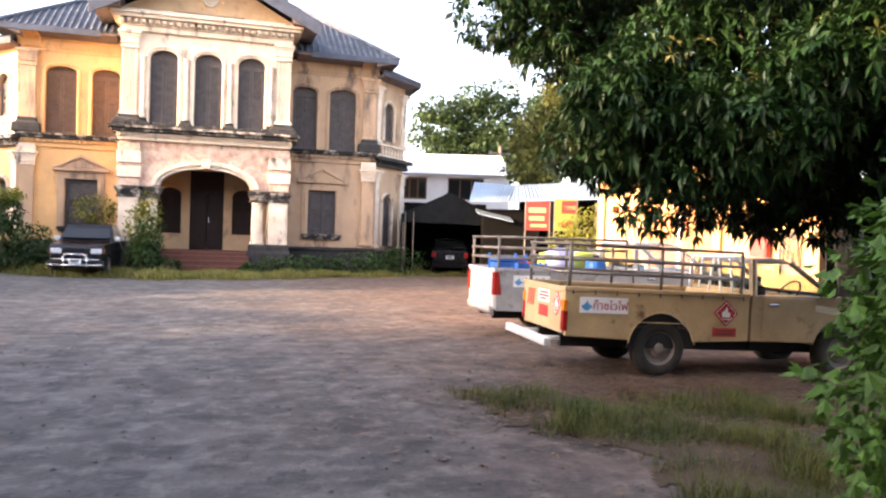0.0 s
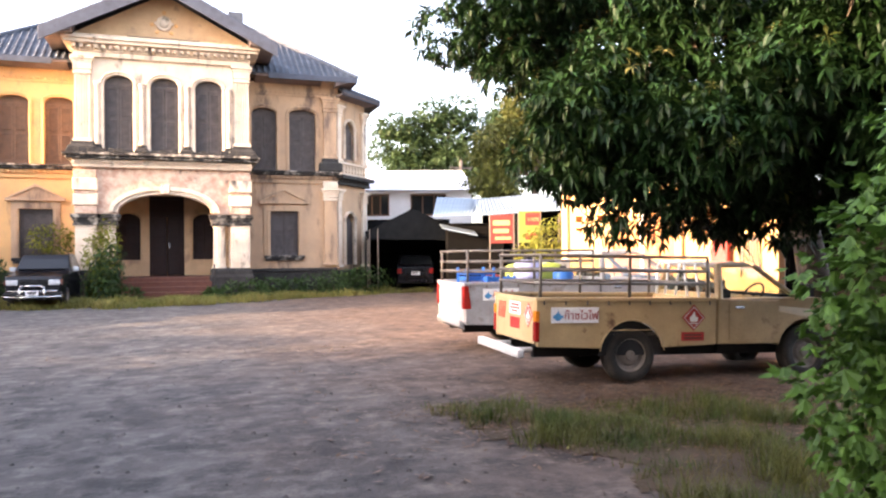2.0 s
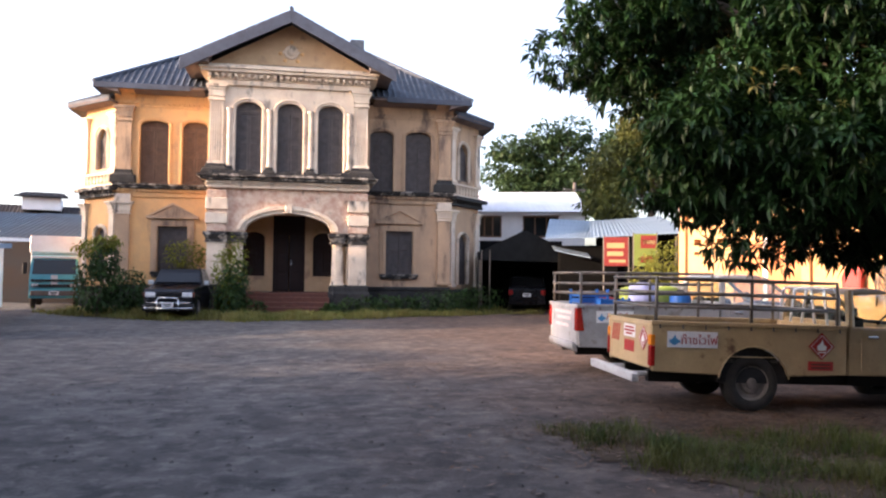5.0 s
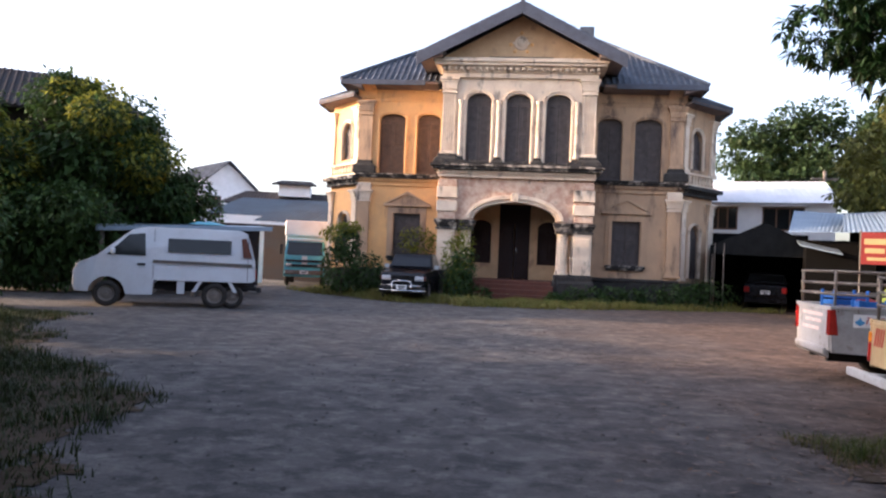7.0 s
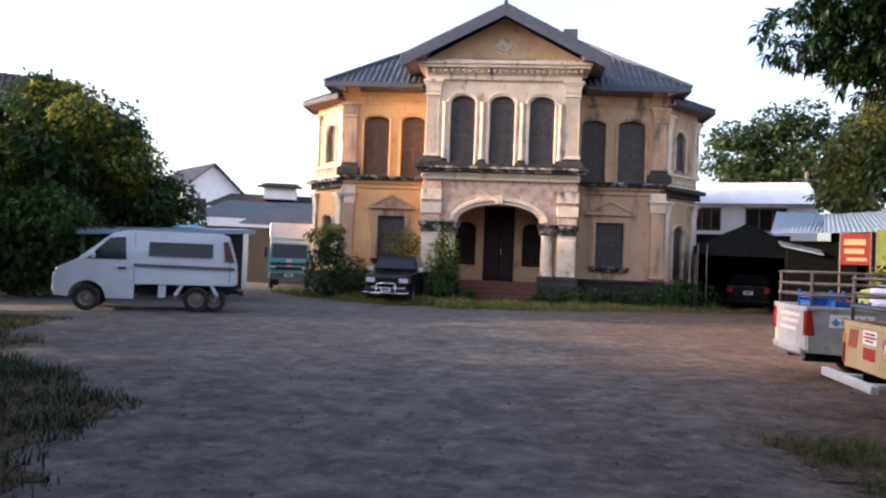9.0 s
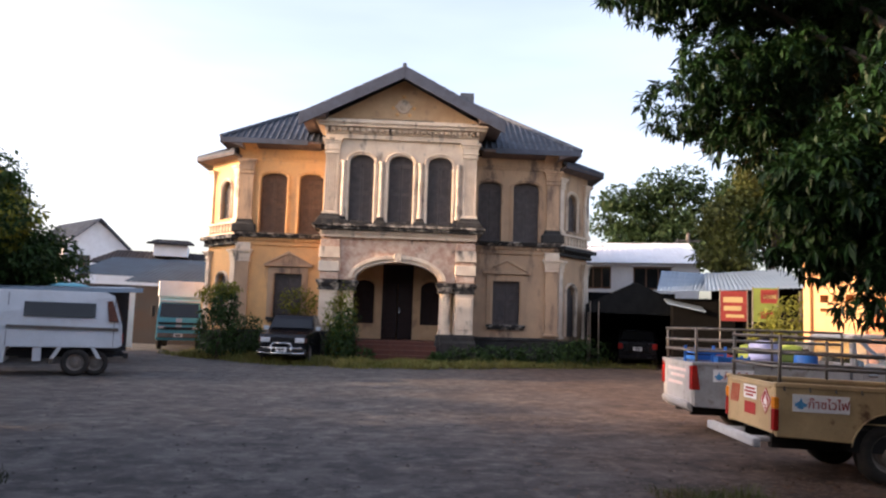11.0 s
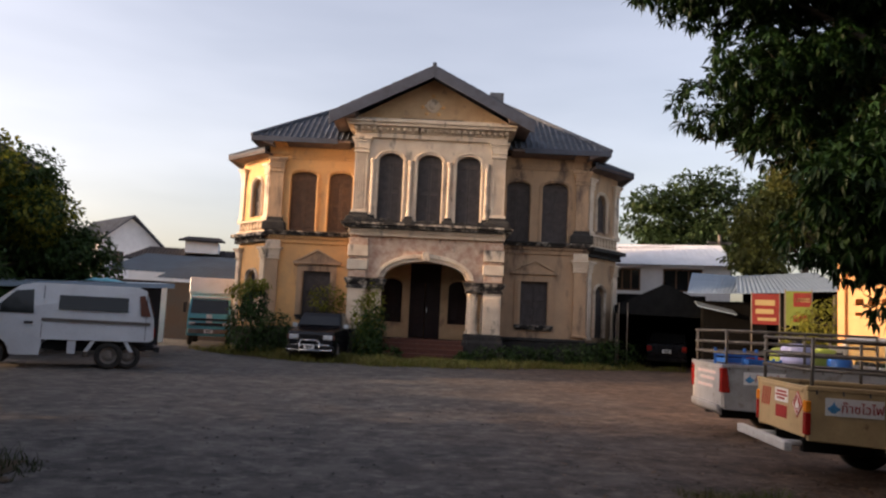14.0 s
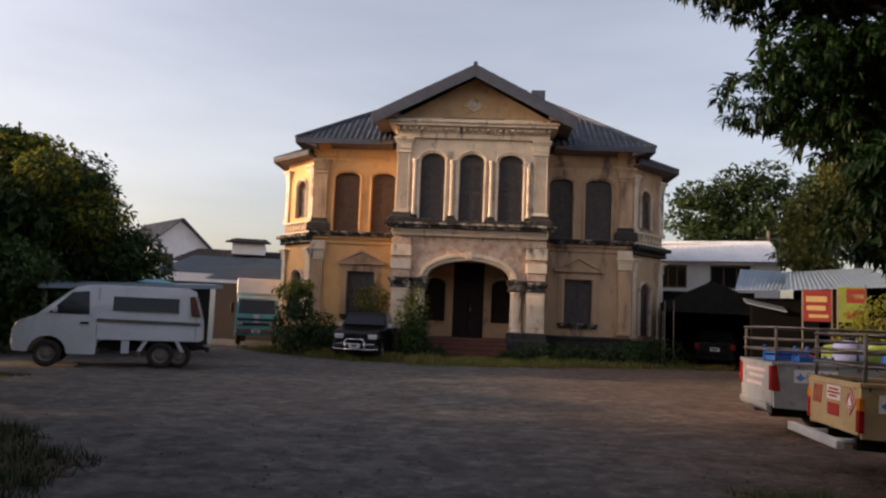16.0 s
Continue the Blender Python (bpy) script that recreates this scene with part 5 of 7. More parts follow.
def van():
    h = -156.9
    v = thing("van", pose(-7.85, 20.57, 0, 0, 0, h) @ Matrix.Scale(1.07, 4), "white minivan with a closed rear canopy, parked by the hedge", "van")
    hw, L, r, fx, ax = 0.82, 4.25, 0.315, 3.48, 0.98
    belt, top = 1.15, 1.97

    def wide(x, z):
        return hw - 0.13 * max(0, (z - belt) / (top - belt)) - 0.12 * max(0, (x - L + 0.5) / 0.5) ** 2
    out = [(0.0, 0.72), (0.02, 1.2), (0.22, top - 0.08), (0.4, top), (2.6, top - 0.01), (2.95, top - 0.09), (3.72, 1.22), (4.1, 1.05), (4.24, 0.86), (4.25, 0.5), (4.2, 0.36), (fx + 0.43, 0.34)] \
        + arc(fx, r, 0.41, 5, 175) + [(fx - 0.43, 0.3), (2.45, 0.3), (2.42, 0.66), (0.1, 0.66)]
    shell("body", v, out, wide, VWHITE, bevel=0.04, segments=2)
    for s in (-1, 1):
        side_pane(v, "canopy_window", [(0.62, 1.36), (2.12, 1.36), (2.12, 1.70), (0.62, 1.70)], wide, s, GLASS, 0.012, "dark tinted canopy window")
        side_pane(v, "door_window", [(2.62, 1.25), (3.5, 1.25), (3.02, 1.76), (2.66, 1.80)], wide, s, GLASS, 0.012)
        side_pane(v, "stripe", [(0.1, 1.06), (2.45, 1.09), (2.45, 1.16), (0.1, 1.13)], wide, s, STEEL, 0.006, "grey stripe")
        side_pane(v, "rear_quarter_window", [(0.1, 1.28), (0.32, 1.28), (0.38, 1.76), (0.26, 1.78)], wide, s, TERRA, 0.01, "reddish tinted corner window")
        hd = Mesh()
        y0, y1 = sorted((s * (hw + 0.03), s * hw))
        hd.box(2.62, y0, 1.02, 2.8, y1, 1.07)
        part("door_handle", hd, BLACK, v)
        mr = Mesh()
        mr.box(3.3, s * (hw + 0.13) - 0.09, 1.26, 3.4, s * (hw + 0.13) + 0.09, 1.42)
        part("wing_mirror", mr, LAMP, v, bevel=0.03)
        for x in (2.44, 0.2):
            gp = Mesh()
            gp.tube((x, s * (hw + 0.002), 0.7), (x, s * (hw - 0.1), 1.9), 0.008, 0.008, 4)
            part("panel_gap", gp, BLACK, v)
        mf = Mesh()
        y0, y1 = sorted((s * (hw - 0.02), s * (hw - 0.06)))
        for sx in (-1, 1):
            mf = Mesh()
            mf.prism([(ax + sx * 0.30, 0.66), (ax + sx * 0.40, 0.66), (ax + sx * 0.55, 0.4), (ax + sx * 0.45, 0.4)], "y", y0, y1)
            part("mudguard", mf, VWHITE, v, bevel=0.01)
        mf = Mesh()
        mf.box(ax + 0.72, y0, 0.34, ax + 0.9, y1, 0.66)
        part("mudguard", mf, VWHITE, v, bevel=0.01)
        for x in (fx, ax):
            wheel(v, x, s * (hw - 0.1), r, 0.18, s)
        wheel(v, ax - 0.42, s * (hw - 0.22), r * 0.94, 0.18, s)
        li = Mesh()
        li.box(L - 0.28, s * (hw - 0.24) - 0.11, 0.86, L - 0.06, s * (hw - 0.24) + 0.11, 1.02)
        part("headlamp", li, LAMP, v, bevel=0.03)
        li = Mesh()
        li.box(-0.02, s * (hw - 0.1) - 0.07, 0.76, 0.03, s * (hw - 0.1) + 0.07, 1.0)
        part("tail_lamp", li, REDLAMP, v, bevel=0.01)
    cross_pane(v, "windscreen", 3.7, 1.24, 2.98, 1.86, 0.68, 0.6, GLASS, lift=0.03)
    cross_pane(v, "rear_window", 0.2, 1.82, 0.03, 1.3, 0.55, 0.66, TERRA, "reddish tinted rear window", lift=0.03)
    me = Mesh()
    me.box(-0.16, -0.7, 0.42, -0.05, 0.7, 0.54)
    me.box(-0.06, -0.5, 0.45, 0.3, -0.42, 0.52)
    me.box(-0.06, 0.42, 0.45, 0.3, 0.5, 0.52)
    part("rear_step", me, BLACK, v, bevel=0.01)
    me = Mesh()
    for s in (-1, 1):
        me.box(0.15, s * 0.4 - 0.05, 0.42, 3.2, s * 0.4 + 0.05, 0.58)
    me.tube((ax, -0.7, r), (ax, 0.7, r), 0.06)
    me.box(1.5, -0.55, 0.36, 2.2, -0.1, 0.6)
    part("chassis", me, BLACK, v)
    number_plate(v, pose(-0.02, 0, 0.95, 0, 0, 180))
    return v


def box_truck():
    """Front at the origin of x = L; built from the tail."""
    L, W = 4.9, 1.9
    v = thing("box_truck", pose(-10.6 - 5.2 * math.cos(radians(-76)), 34.8 - 5.2 * math.sin(radians(-76)), 0, 0, 0, -76) @ Matrix.Scale(1.06, 4), "small turquoise cab-over truck with a white cargo box", "truck")
    hw = W / 2

    def wide(x, z):
        return hw - 0.05 - 0.08 * max(0, (z - 1.3) / 0.8)
    out = [(3.5, 0.45), (3.5, 2.1), (3.62, 2.17), (4.55, 2.15), (4.72, 2.05), (4.88, 1.3), (4.9, 0.55), (4.85, 0.42), (4.66, 0.42)] + arc(4.2, 0.36, 0.44, 10, 170) + [(3.74, 0.45)]
    shell("cab", v, out, wide, VCYAN, "turquoise cab", bevel=0.04, segments=2)
    cross_pane(v, "windscreen", 4.86, 1.38, 4.75, 1.98, hw - 0.16, hw - 0.2, GLASS, lift=0.03)
    me = Mesh()
    me.box(4.76, -hw + 0.12, 2.02, 4.84, hw - 0.12, 2.12)
    part("visor", me, VWHITE, v, "white visor strip", bevel=0.01)
    me = Mesh()
    me.box(0.0, -hw, 0.75, 3.42, hw, 2.75)
    box = part("cargo_box", me, VWHITE, v, "white cargo box", bevel=0.02)
    for i in range(8):
        for s in (-1, 1):
            y0, y1 = sorted((s * (hw + 0.001), s * (hw + 0.02)))
            me = Mesh()
            me.box(0.2 + i * 0.42, y0, 0.8, 0.26 + i * 0.42, y1, 2.7)
            part("rib", me, VWHITE, box)
    me = Mesh()
    me.prism([(-0.02, 2.752), (3.6, 2.752), (3.74, 2.25), (3.78, 2.3), (3.64, 2.98), (-0.02, 2.98)], "y", -hw - 0.03, hw + 0.03)
    part("box_roof", me, VWHITE, v, bevel=0.02)
    for z, h, mt, lb in ((1.08, 0.10, BLACK, "grille"), (0.86, 0.12, BLACK, "grille"), (0.52, 0.2, STEEL, "bumper")):
        me = Mesh()
        me.box(4.86, -hw + 0.12, z, 4.95, hw - 0.12, z + h)
        part(lb, me, mt, v, bevel=0.01)
    me = Mesh()
    me.box(4.9, -0.12, 0.98, 4.93, 0.12, 1.35)
    part("emblem_patch", me, VWHITE, v)
    for s in (-1, 1):
        me = Mesh()
        y0, y1 = sorted((s * (hw - 0.4), s * (hw - 0.12)))
        me.box(4.86, y0, 0.86, 4.95, y1, 1.0)
        part("headlamp", me, LAMP, v, bevel=0.02)
        side_pane(v, "side_window", [(3.75, 1.4), (4.7, 1.4), (4.6, 1.95), (3.75, 1.95)], wide, s, GLASS, 0.01)
        me = Mesh()
        me.box(4.75, s * (hw + 0.12) - 0.08, 1.4, 4.82, s * (hw + 0.12) + 0.08, 1.85)
        part("wing_mirror", me, BLACK, v, bevel=0.02)
        wheel(v, 4.2, s * (hw - 0.16), 0.37, 0.2, s)
        wheel(v, 1.0, s * (hw - 0.16), 0.37, 0.3, s)
    number_plate(v, pose(4.955, 0, 0.62))
    return v


closed_car("pickup_car", "black pickup with a chromed bull bar, parked on the grass", pose(-4.4, 30.95, 0, 0, 0, -91.5), VBLACK, 4.6, 1.70, 1.75, 1.15, 1.13, 3.05, 1.35, 2.5, 1.1, 0.34, 3.75, 1.0, bull=True)
# black paint stands in for the tent's shade on a navy car
closed_car("parked_car", "navy hatchback, painted black for the dimness under a black shade tent", pose(9.75, 32.6, 0, 0, 0, 74), VBLACK, 4.2, 1.72, 1.6, 1.05, 1.05, 3.0, 0.35, 2.3, 0.08, 0.33, 3.35, 0.85)
closed_car("parked_pickup", "dark navy pickup with chromed grille and bumper, under the bushes", pose(-6.05 - 4.6 * math.cos(radians(-9)), 6.45 - 4.6 * math.sin(radians(-9)), 0, 0, 0, -9), VNAVY, 4.6, 1.64, 1.66, 1.02, 0.99, 3.2, 1.6, 2.6, 1.4, 0.34, 3.75, 1.1, bull=True)
van()
box_truck()


# ---- load on the white pickup ----
def on_truck(x, y, z, rz=0):
    return TRUCK2 @ pose(x, y, z, 0, 0, rz)


FLOOR2 = 0.345 * 1.35 + 0.16


def crate(m, w, d, h, mat, label):
    c = thing("crate", m, label, "crate", "crates on the pickup")
    me = Mesh()
    t = 0.02
    me.box(-w / 2, -d / 2, 0, w / 2, d / 2, t)
    part("base", me, mat, c)
    def piece(*b):
        q = Mesh()
        q.box(*b)
        part("slat", q, mat, c)
    for z in np.arange(t, h - 0.03, 0.1):
        z = float(z)
        for k in (-1, 1):
            x = k * (w / 2 - t / 2)
            piece(x - t / 2, -d / 2, z, x + t / 2, d / 2, z + 0.07)
            y = k * (d / 2 - t / 2)
            piece(-w / 2 + t + 0.002, y - t / 2, z, w / 2 - t - 0.002, y + t / 2, z + 0.07)
    for kx in (-1, 1):
        for ky in (-1, 1):
            x, y = kx * (w / 2 + 0.004), ky * (d / 2 + 0.004)
            piece(x - 0.018, y - 0.018, 0, x + 0.018, y + 0.018, h)


def drum(m, r, h, mat, label):
    d = thing("drum", m, label, "drum", "drums on the pickup")
    me = Mesh()
    me.lathe([(0, 0), (r * 0.9, 0), (r, 0.04), (r, h * 0.33), (r * 1.05, h * 0.35), (r, h * 0.37), (r, h * 0.66), (r * 1.05, h * 0.68), (r, h * 0.7), (r, h - 0.08), (r * 0.8, h - 0.02), (r * 0.3, h), (0, h)], (0, 0, 0), 22)
    part("body", me, mat, d, smooth=True)
    me = Mesh()
    me.lathe([(r * 0.3, h - 0.01), (r * 0.3, h + 0.05), (0, h + 0.05)], (0, 0, 0), 14)
    part("cap", me, BLACK, d)


crate(on_truck(0.55, 0.28, FLOOR2, 8), 0.5, 0.4, 0.75, BLUE, "blue slatted plastic crate")
crate(on_truck(0.75, -0.35, FLOOR2, -5), 0.45, 0.38, 0.62, BLUE, "blue slatted plastic crate")
drum(on_truck(1.35, -0.2, FLOOR2), 0.24, 0.88, LILAC, "pale lilac painted gas drum")
drum(on_truck(1.35, 0.38, FLOOR2), 0.2, 0.8, YELPLASTIC, "yellow-green plastic drum on the pickup bed")
drum(on_truck(1.9, 0.1, FLOOR2), 0.22, 0.82, YELPLASTIC, "yellow-green plastic drum on the pickup bed")
drum(on_truck(1.9, -0.45, FLOOR2), 0.18, 0.72, BLUE, "dark blue plastic drum on the pickup bed")
drum(on_truck(0.95, 0.5, FLOOR2), 0.17, 0.62, RED, "small red plastic drum on the pickup bed")
me = Mesh()
for i in range(8):
    me.box(-0.35 + i * 0.1, -0.02, 0, -0.29 + i * 0.1, 0.02, 0.85)
me.box(-0.37, -0.03, 0.78, 0.42, 0.03, 0.83)
me.box(-0.37, -0.03, 0.2, 0.42, 0.03, 0.25)
rack = thing("slat_rack", on_truck(2.1, 0.62, FLOOR2), "white slatted rack standing in the pickup bed", "rack")
part("slats", me, SIGNWHITE, rack)


# ---- buildings at the side of the yard ----
def slab_between(pts, thick):
    me = Mesh()
    q = [Vector(p) for p in pts]
    lo = Vector((0, 0, -thick))
    n = len(q)
    me.add(q + [p + lo for p in q], [tuple(range(n)), tuple(range(2 * n - 1, n - 1, -1))] + [(i, n + i, n + (i + 1) % n, (i + 1) % n) for i in range(n)])
    return me


def corrugated(a, b, c, d, wave=0.2, depth=0.03):
    """Roof sheet with its eave from a to b and its top from d to c, waves running up the slope."""
    a, b, c, d = map(Vector, (a, b, c, d))
    n = int((b - a).length / wave) * 4
    nrm = (b - a).cross(d - a).normalized()
    if nrm.z < 0:
        nrm.negate()
    me = Mesh()
    for i in range(n + 1):
        k = i / n
        o = nrm * depth * math.sin(i * math.pi / 2)
        for base in (a.lerp(b, k), d.lerp(c, k)):
            me.v += [tuple(base + o), tuple(base + o - nrm * 0.015)]
    for i in range(n):
        p, q = 4 * i, 4 * i + 4
        me.f += [(p, q, q + 2, p + 2), (p + 1, p + 3, q + 3, q + 1), (p, p + 1, q + 1, q), (p + 2, q + 2, q + 3, p + 3)]
    return me


def annex():
    H = thing("annex_house", pose(11.2, 40.4, 0, 0, 0, -17), "white rendered annex with brown-framed windows and pale sheet roof", "house")
    me = Mesh()
    pierced(me, -3.2, 4.0, 0, 5.2, 0, 0.25, [(-2.0, -0.55, 3.75, 4.95, 0), (0.62, 2.6, 3.75, 4.95, 0)])
    part("wall", me, WHITE, H)
    me = Mesh()
    me.box(-3.2, 0.25, 0, -2.95, 8, 5.2)
    me.box(3.75, 0.25, 0, 4.0, 8, 5.2)
    me.box(-3.2, 8, 0, 4.0, 8.25, 5.2)
    part("wall", me, WHITE, H)
    me = corrugated((-3.6, -0.5, 5.15), (4.3, -0.5, 5.15), (3.7, 4, 6.7), (-3.6, 4, 6.7), 0.3, 0.008)
    part("roof", me, WHITE, H, "pale roof sheet")
    for x0, x1 in ((-2.0, -0.55), (0.62, 2.6)):
        me = Mesh()
        k = (x1 - x0 - 0.07) / 3
        pierced(me, x0, x1, 3.75, 4.95, 0.02, 0.12, [(x0 + i * k + 0.07, x0 + (i + 1) * k, 3.83, 4.87, 0) for i in range(3)])
        w = part("window", me, SHUTTER_BROWN, H, "brown wooden casement window")
        me = Mesh()
        me.box(x0 + 0.07, 0.07, 3.83, x1 - 0.07, 0.085, 4.87)
        part("pane", me, GLASS, w)
        me = Mesh()
        me.box(x0 - 0.1, -0.4, 5.0, x1 + 0.1, 0.0, 5.05)
        part("canopy", me, WHITE, H)
    me = corrugated((-3.3, -1.6, 2.7), (0.2, -1.6, 2.7), (0.2, -0.02, 3.3), (-3.3, -0.02, 3.3))
    part("awning", me, TIN, H, "pale sheet awning")
    return H


annex()

S1 = thing("lean_to", pose(0, 0, 0), "open lean-to shed with pale blue sheet roofs and dark inside", "shed")
for q in (((9.6, 29.6, 3.15), (11.5, 28.7, 3.2), (14.6, 35.4, 4.35), (12.0, 36.2, 4.5)), ((9.5, 24.4, 2.95), (12.4, 23.0, 3.1), (15.2, 30.6, 4.3), (12.4, 31.8, 4.1))):
    part("roof", corrugated(*q, 0.14, 0.010), TIN, S1, "pale blue corrugated roof sheet")
for x, y in ((12.2, 23.4), (12.3, 31.4)):
    me = Mesh()
    me.box(x - 0.06, y - 0.06, 0, x + 0.06, y + 0.06, 3.0)
    part("post", me, STEEL, S1)
# shade under the lean-to roofs is put into these near-black walls
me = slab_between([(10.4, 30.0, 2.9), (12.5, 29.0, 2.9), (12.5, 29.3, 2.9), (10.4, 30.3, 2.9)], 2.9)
part("back_wall", me, DARK, S1, "sheet wall, near-black for the shade inside")
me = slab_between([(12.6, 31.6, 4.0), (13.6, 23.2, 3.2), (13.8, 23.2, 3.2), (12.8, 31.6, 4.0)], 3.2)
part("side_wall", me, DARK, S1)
me = slab_between([(10.0, 29.5, 2.7), (11.3, 28.9, 2.4), (11.4, 29.6, 2.6), (10.1, 30.2, 2.9)], 0.05)
part("eave_sheet", me, TIN, S1)


up = thing("utility_pole", pose(16.2, 44.0, 0), "grey concrete utility pole with a cross arm and wires", "utility pole")
me = Mesh()
me.tube((0, 0, 0), (0, 0, 7.4), 0.14, 0.1, 8)
part("pole", me, STEEL, up)
me = Mesh()
me.box(-0.7, -0.05, 6.9, 0.7, 0.05, 7.0)
part("cross_arm", me, STEEL, up)
for z, k in ((7.05, -0.6), (6.2, 0.0), (7.05, 0.6)):
    me = Mesh()
    me.pipe([(k - 11.0 * i / 8, -2.0 * i / 8, z - 1.3 * math.sin(math.pi * i / 16) * (1 - i / 20)) for i in range(9)], 0.014, 4)
    part("wire", me, BLACK, up)


def banner(m, w, h, ground_col, marks, label):
    b = thing("banner", m, label, "banner", "advertising banners")
    me = Mesh()
    me.box(-w / 2, 0, 0, w / 2, 0.01, h)
    part("sheet", me, ground_col, b)
    for x0, x1, z0, z1, mt in marks:
        me = Mesh()
        me.box(x0 * w, -0.006, z0 * h, x1 * w, -0.001, z1 * h)
        part("print_bar", me, mt, b)
    for s in (-1, 1):
        me = Mesh()
        me.tube((s * (w / 2 + 0.02), 0.02, -m.translation.z), (s * (w / 2 + 0.02), 0.02, h + 0.05), 0.02)
        part("pole", me, STEEL, b)


banner(pose(9.45, 22.1, 1.95, 0, 0, -22), 0.72, 0.9, BANNER_RED, [(-0.4, 0.35, 0.62, 0.8, BANNER_PALE), (-0.38, 0.3, 0.35, 0.5, BANNER_PALE), (-0.3, 0.4, 0.12, 0.22, BANNER_PALE)], "red advertising banner with pale bars")
banner(pose(10.25, 21.75, 1.95, 0, 0, -22), 0.66, 1.0, BANNER_GREEN, [(-0.2, 0.5, 0.55, 0.95, BANNER_RED), (-0.1, 0.45, 0.68, 0.8, BANNER_PALE), (-0.2, 0.4, 0.1, 0.3, BANNER_RED)], "green and red advertising banner")


def yellow_building():
    """A wall with two rows of air vents; u runs along it from its far end."""
    ax, ay, bx, by = 9.53, 18.04, 11.84, 12.87
    ln = math.hypot(bx - ax, by - ay)
    B = thing("yellow_building", pose(ax, ay, 0, 0, 0, math.degrees(math.atan2(by - ay, bx - ax))), "yellow painted building with rows of air vents", "house")
    holes = []
    n = 15
    for i in range(n):
        u = 0.35 + i * (ln - 0.7) / n
        if 1.5 < u < 3.4:
            continue
        holes.append((u, u + 0.22, 2.18, 2.26, 0))
        holes.append((u, u + 0.22, 2.42, 2.58, 0))
    me = Mesh()
    pierced(me, 0, ln, 0, 4.6, 0, 0.25, holes)
    part("wall", me, YELLOW, B, "sunlit yellow wall with air vents")
    me = Mesh()
    for u in (0.04, 1.45, 3.35, ln - 0.09):
        me = Mesh()
        me.box(u - 0.1, -0.09, 0, u + 0.1, -0.003, 4.6)
        part("pillar", me, YELLOW, B, bevel=0.01)
    me = Mesh()
    me.box(1.56, -0.03, 0, 2.3, -0.003, 2.5)
    me.box(2.42, -0.03, 0, 3.24, -0.003, 2.5)
    part("door", me, material("orange_painted_door", (0.62, 0.25, 0.10), (0.5, 0.2, 0.09), 2.0), B, "faded orange door")
    me = Mesh()
    me.box(2.31, -0.06, 0, 2.41, -0.003, 2.6)
    part("door_post", me, SIGNWHITE, B)
    me = Mesh()
    # near-black block for the unlit room behind the vents
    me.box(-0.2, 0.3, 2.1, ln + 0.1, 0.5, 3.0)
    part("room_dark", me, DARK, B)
    me = Mesh()
    me.box(0, 0.5, 0, 0.25, 6, 4.6)
    part("wall", me, YELLOW, B)
    me = corrugated((-0.4, -0.35, 4.5), (ln + 0.2, -0.35, 4.5), (ln + 0.2, 5, 5.6), (-0.4, 5, 5.6))
    part("roof", me, TIN, B)
    # open shed that goes on from the wall's near end, its shade put into near-black walls
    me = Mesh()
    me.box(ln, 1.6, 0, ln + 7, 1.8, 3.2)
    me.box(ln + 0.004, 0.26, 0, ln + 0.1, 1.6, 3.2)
    part("shed_wall", me, DARK, B, "boarded shed wall, near-black for the shade inside")
    me = corrugated((ln + 0.1, -0.6, 2.75), (ln + 7, -0.6, 2.75), (ln + 7, 4, 3.6), (ln + 0.1, 4, 3.6))
    part("shed_roof", me, DARKTIN, B)
    red = thing("fire_hose_cover", B.matrix_basis @ pose(ln - 1.28, -0.2, 1.3), "red cloth cover hung on the yellow wall", "cover")
    me = Mesh()
    me.prism([(-0.16, 0), (0.22, 0), (0.24, 0.5), (0.12, 0.66), (-0.06, 0.62), (-0.2, 0.35)], "y", 0.0, 0.17)
    part("cloth", me, RED, red, bevel=0.05, segments=2)
    br = thing("wall_rack", B.matrix_basis @ pose(ln - 0.62, -0.12, 1.05), "rusty iron rack with hanging straps on the wall", "rack")
    me = Mesh()
    rnd = random.Random(3)
    me.pipe([(-0.22, 0.1, 0), (-0.18, 0, 0.9), (0.18, 0, 0.92), (0.22, 0.1, 0)], 0.018)
    for i in range(9):
        x = -0.16 + i * 0.04
        me.pipe([(x, 0, 0.9), (x + rnd.uniform(-0.06, 0.06), -0.03, 0.5), (x + rnd.uniform(-0.1, 0.1), 0, rnd.uniform(0.05, 0.35))], 0.012, 5)
    part("frame", me, STEEL, br)
    return B


yellow_building()


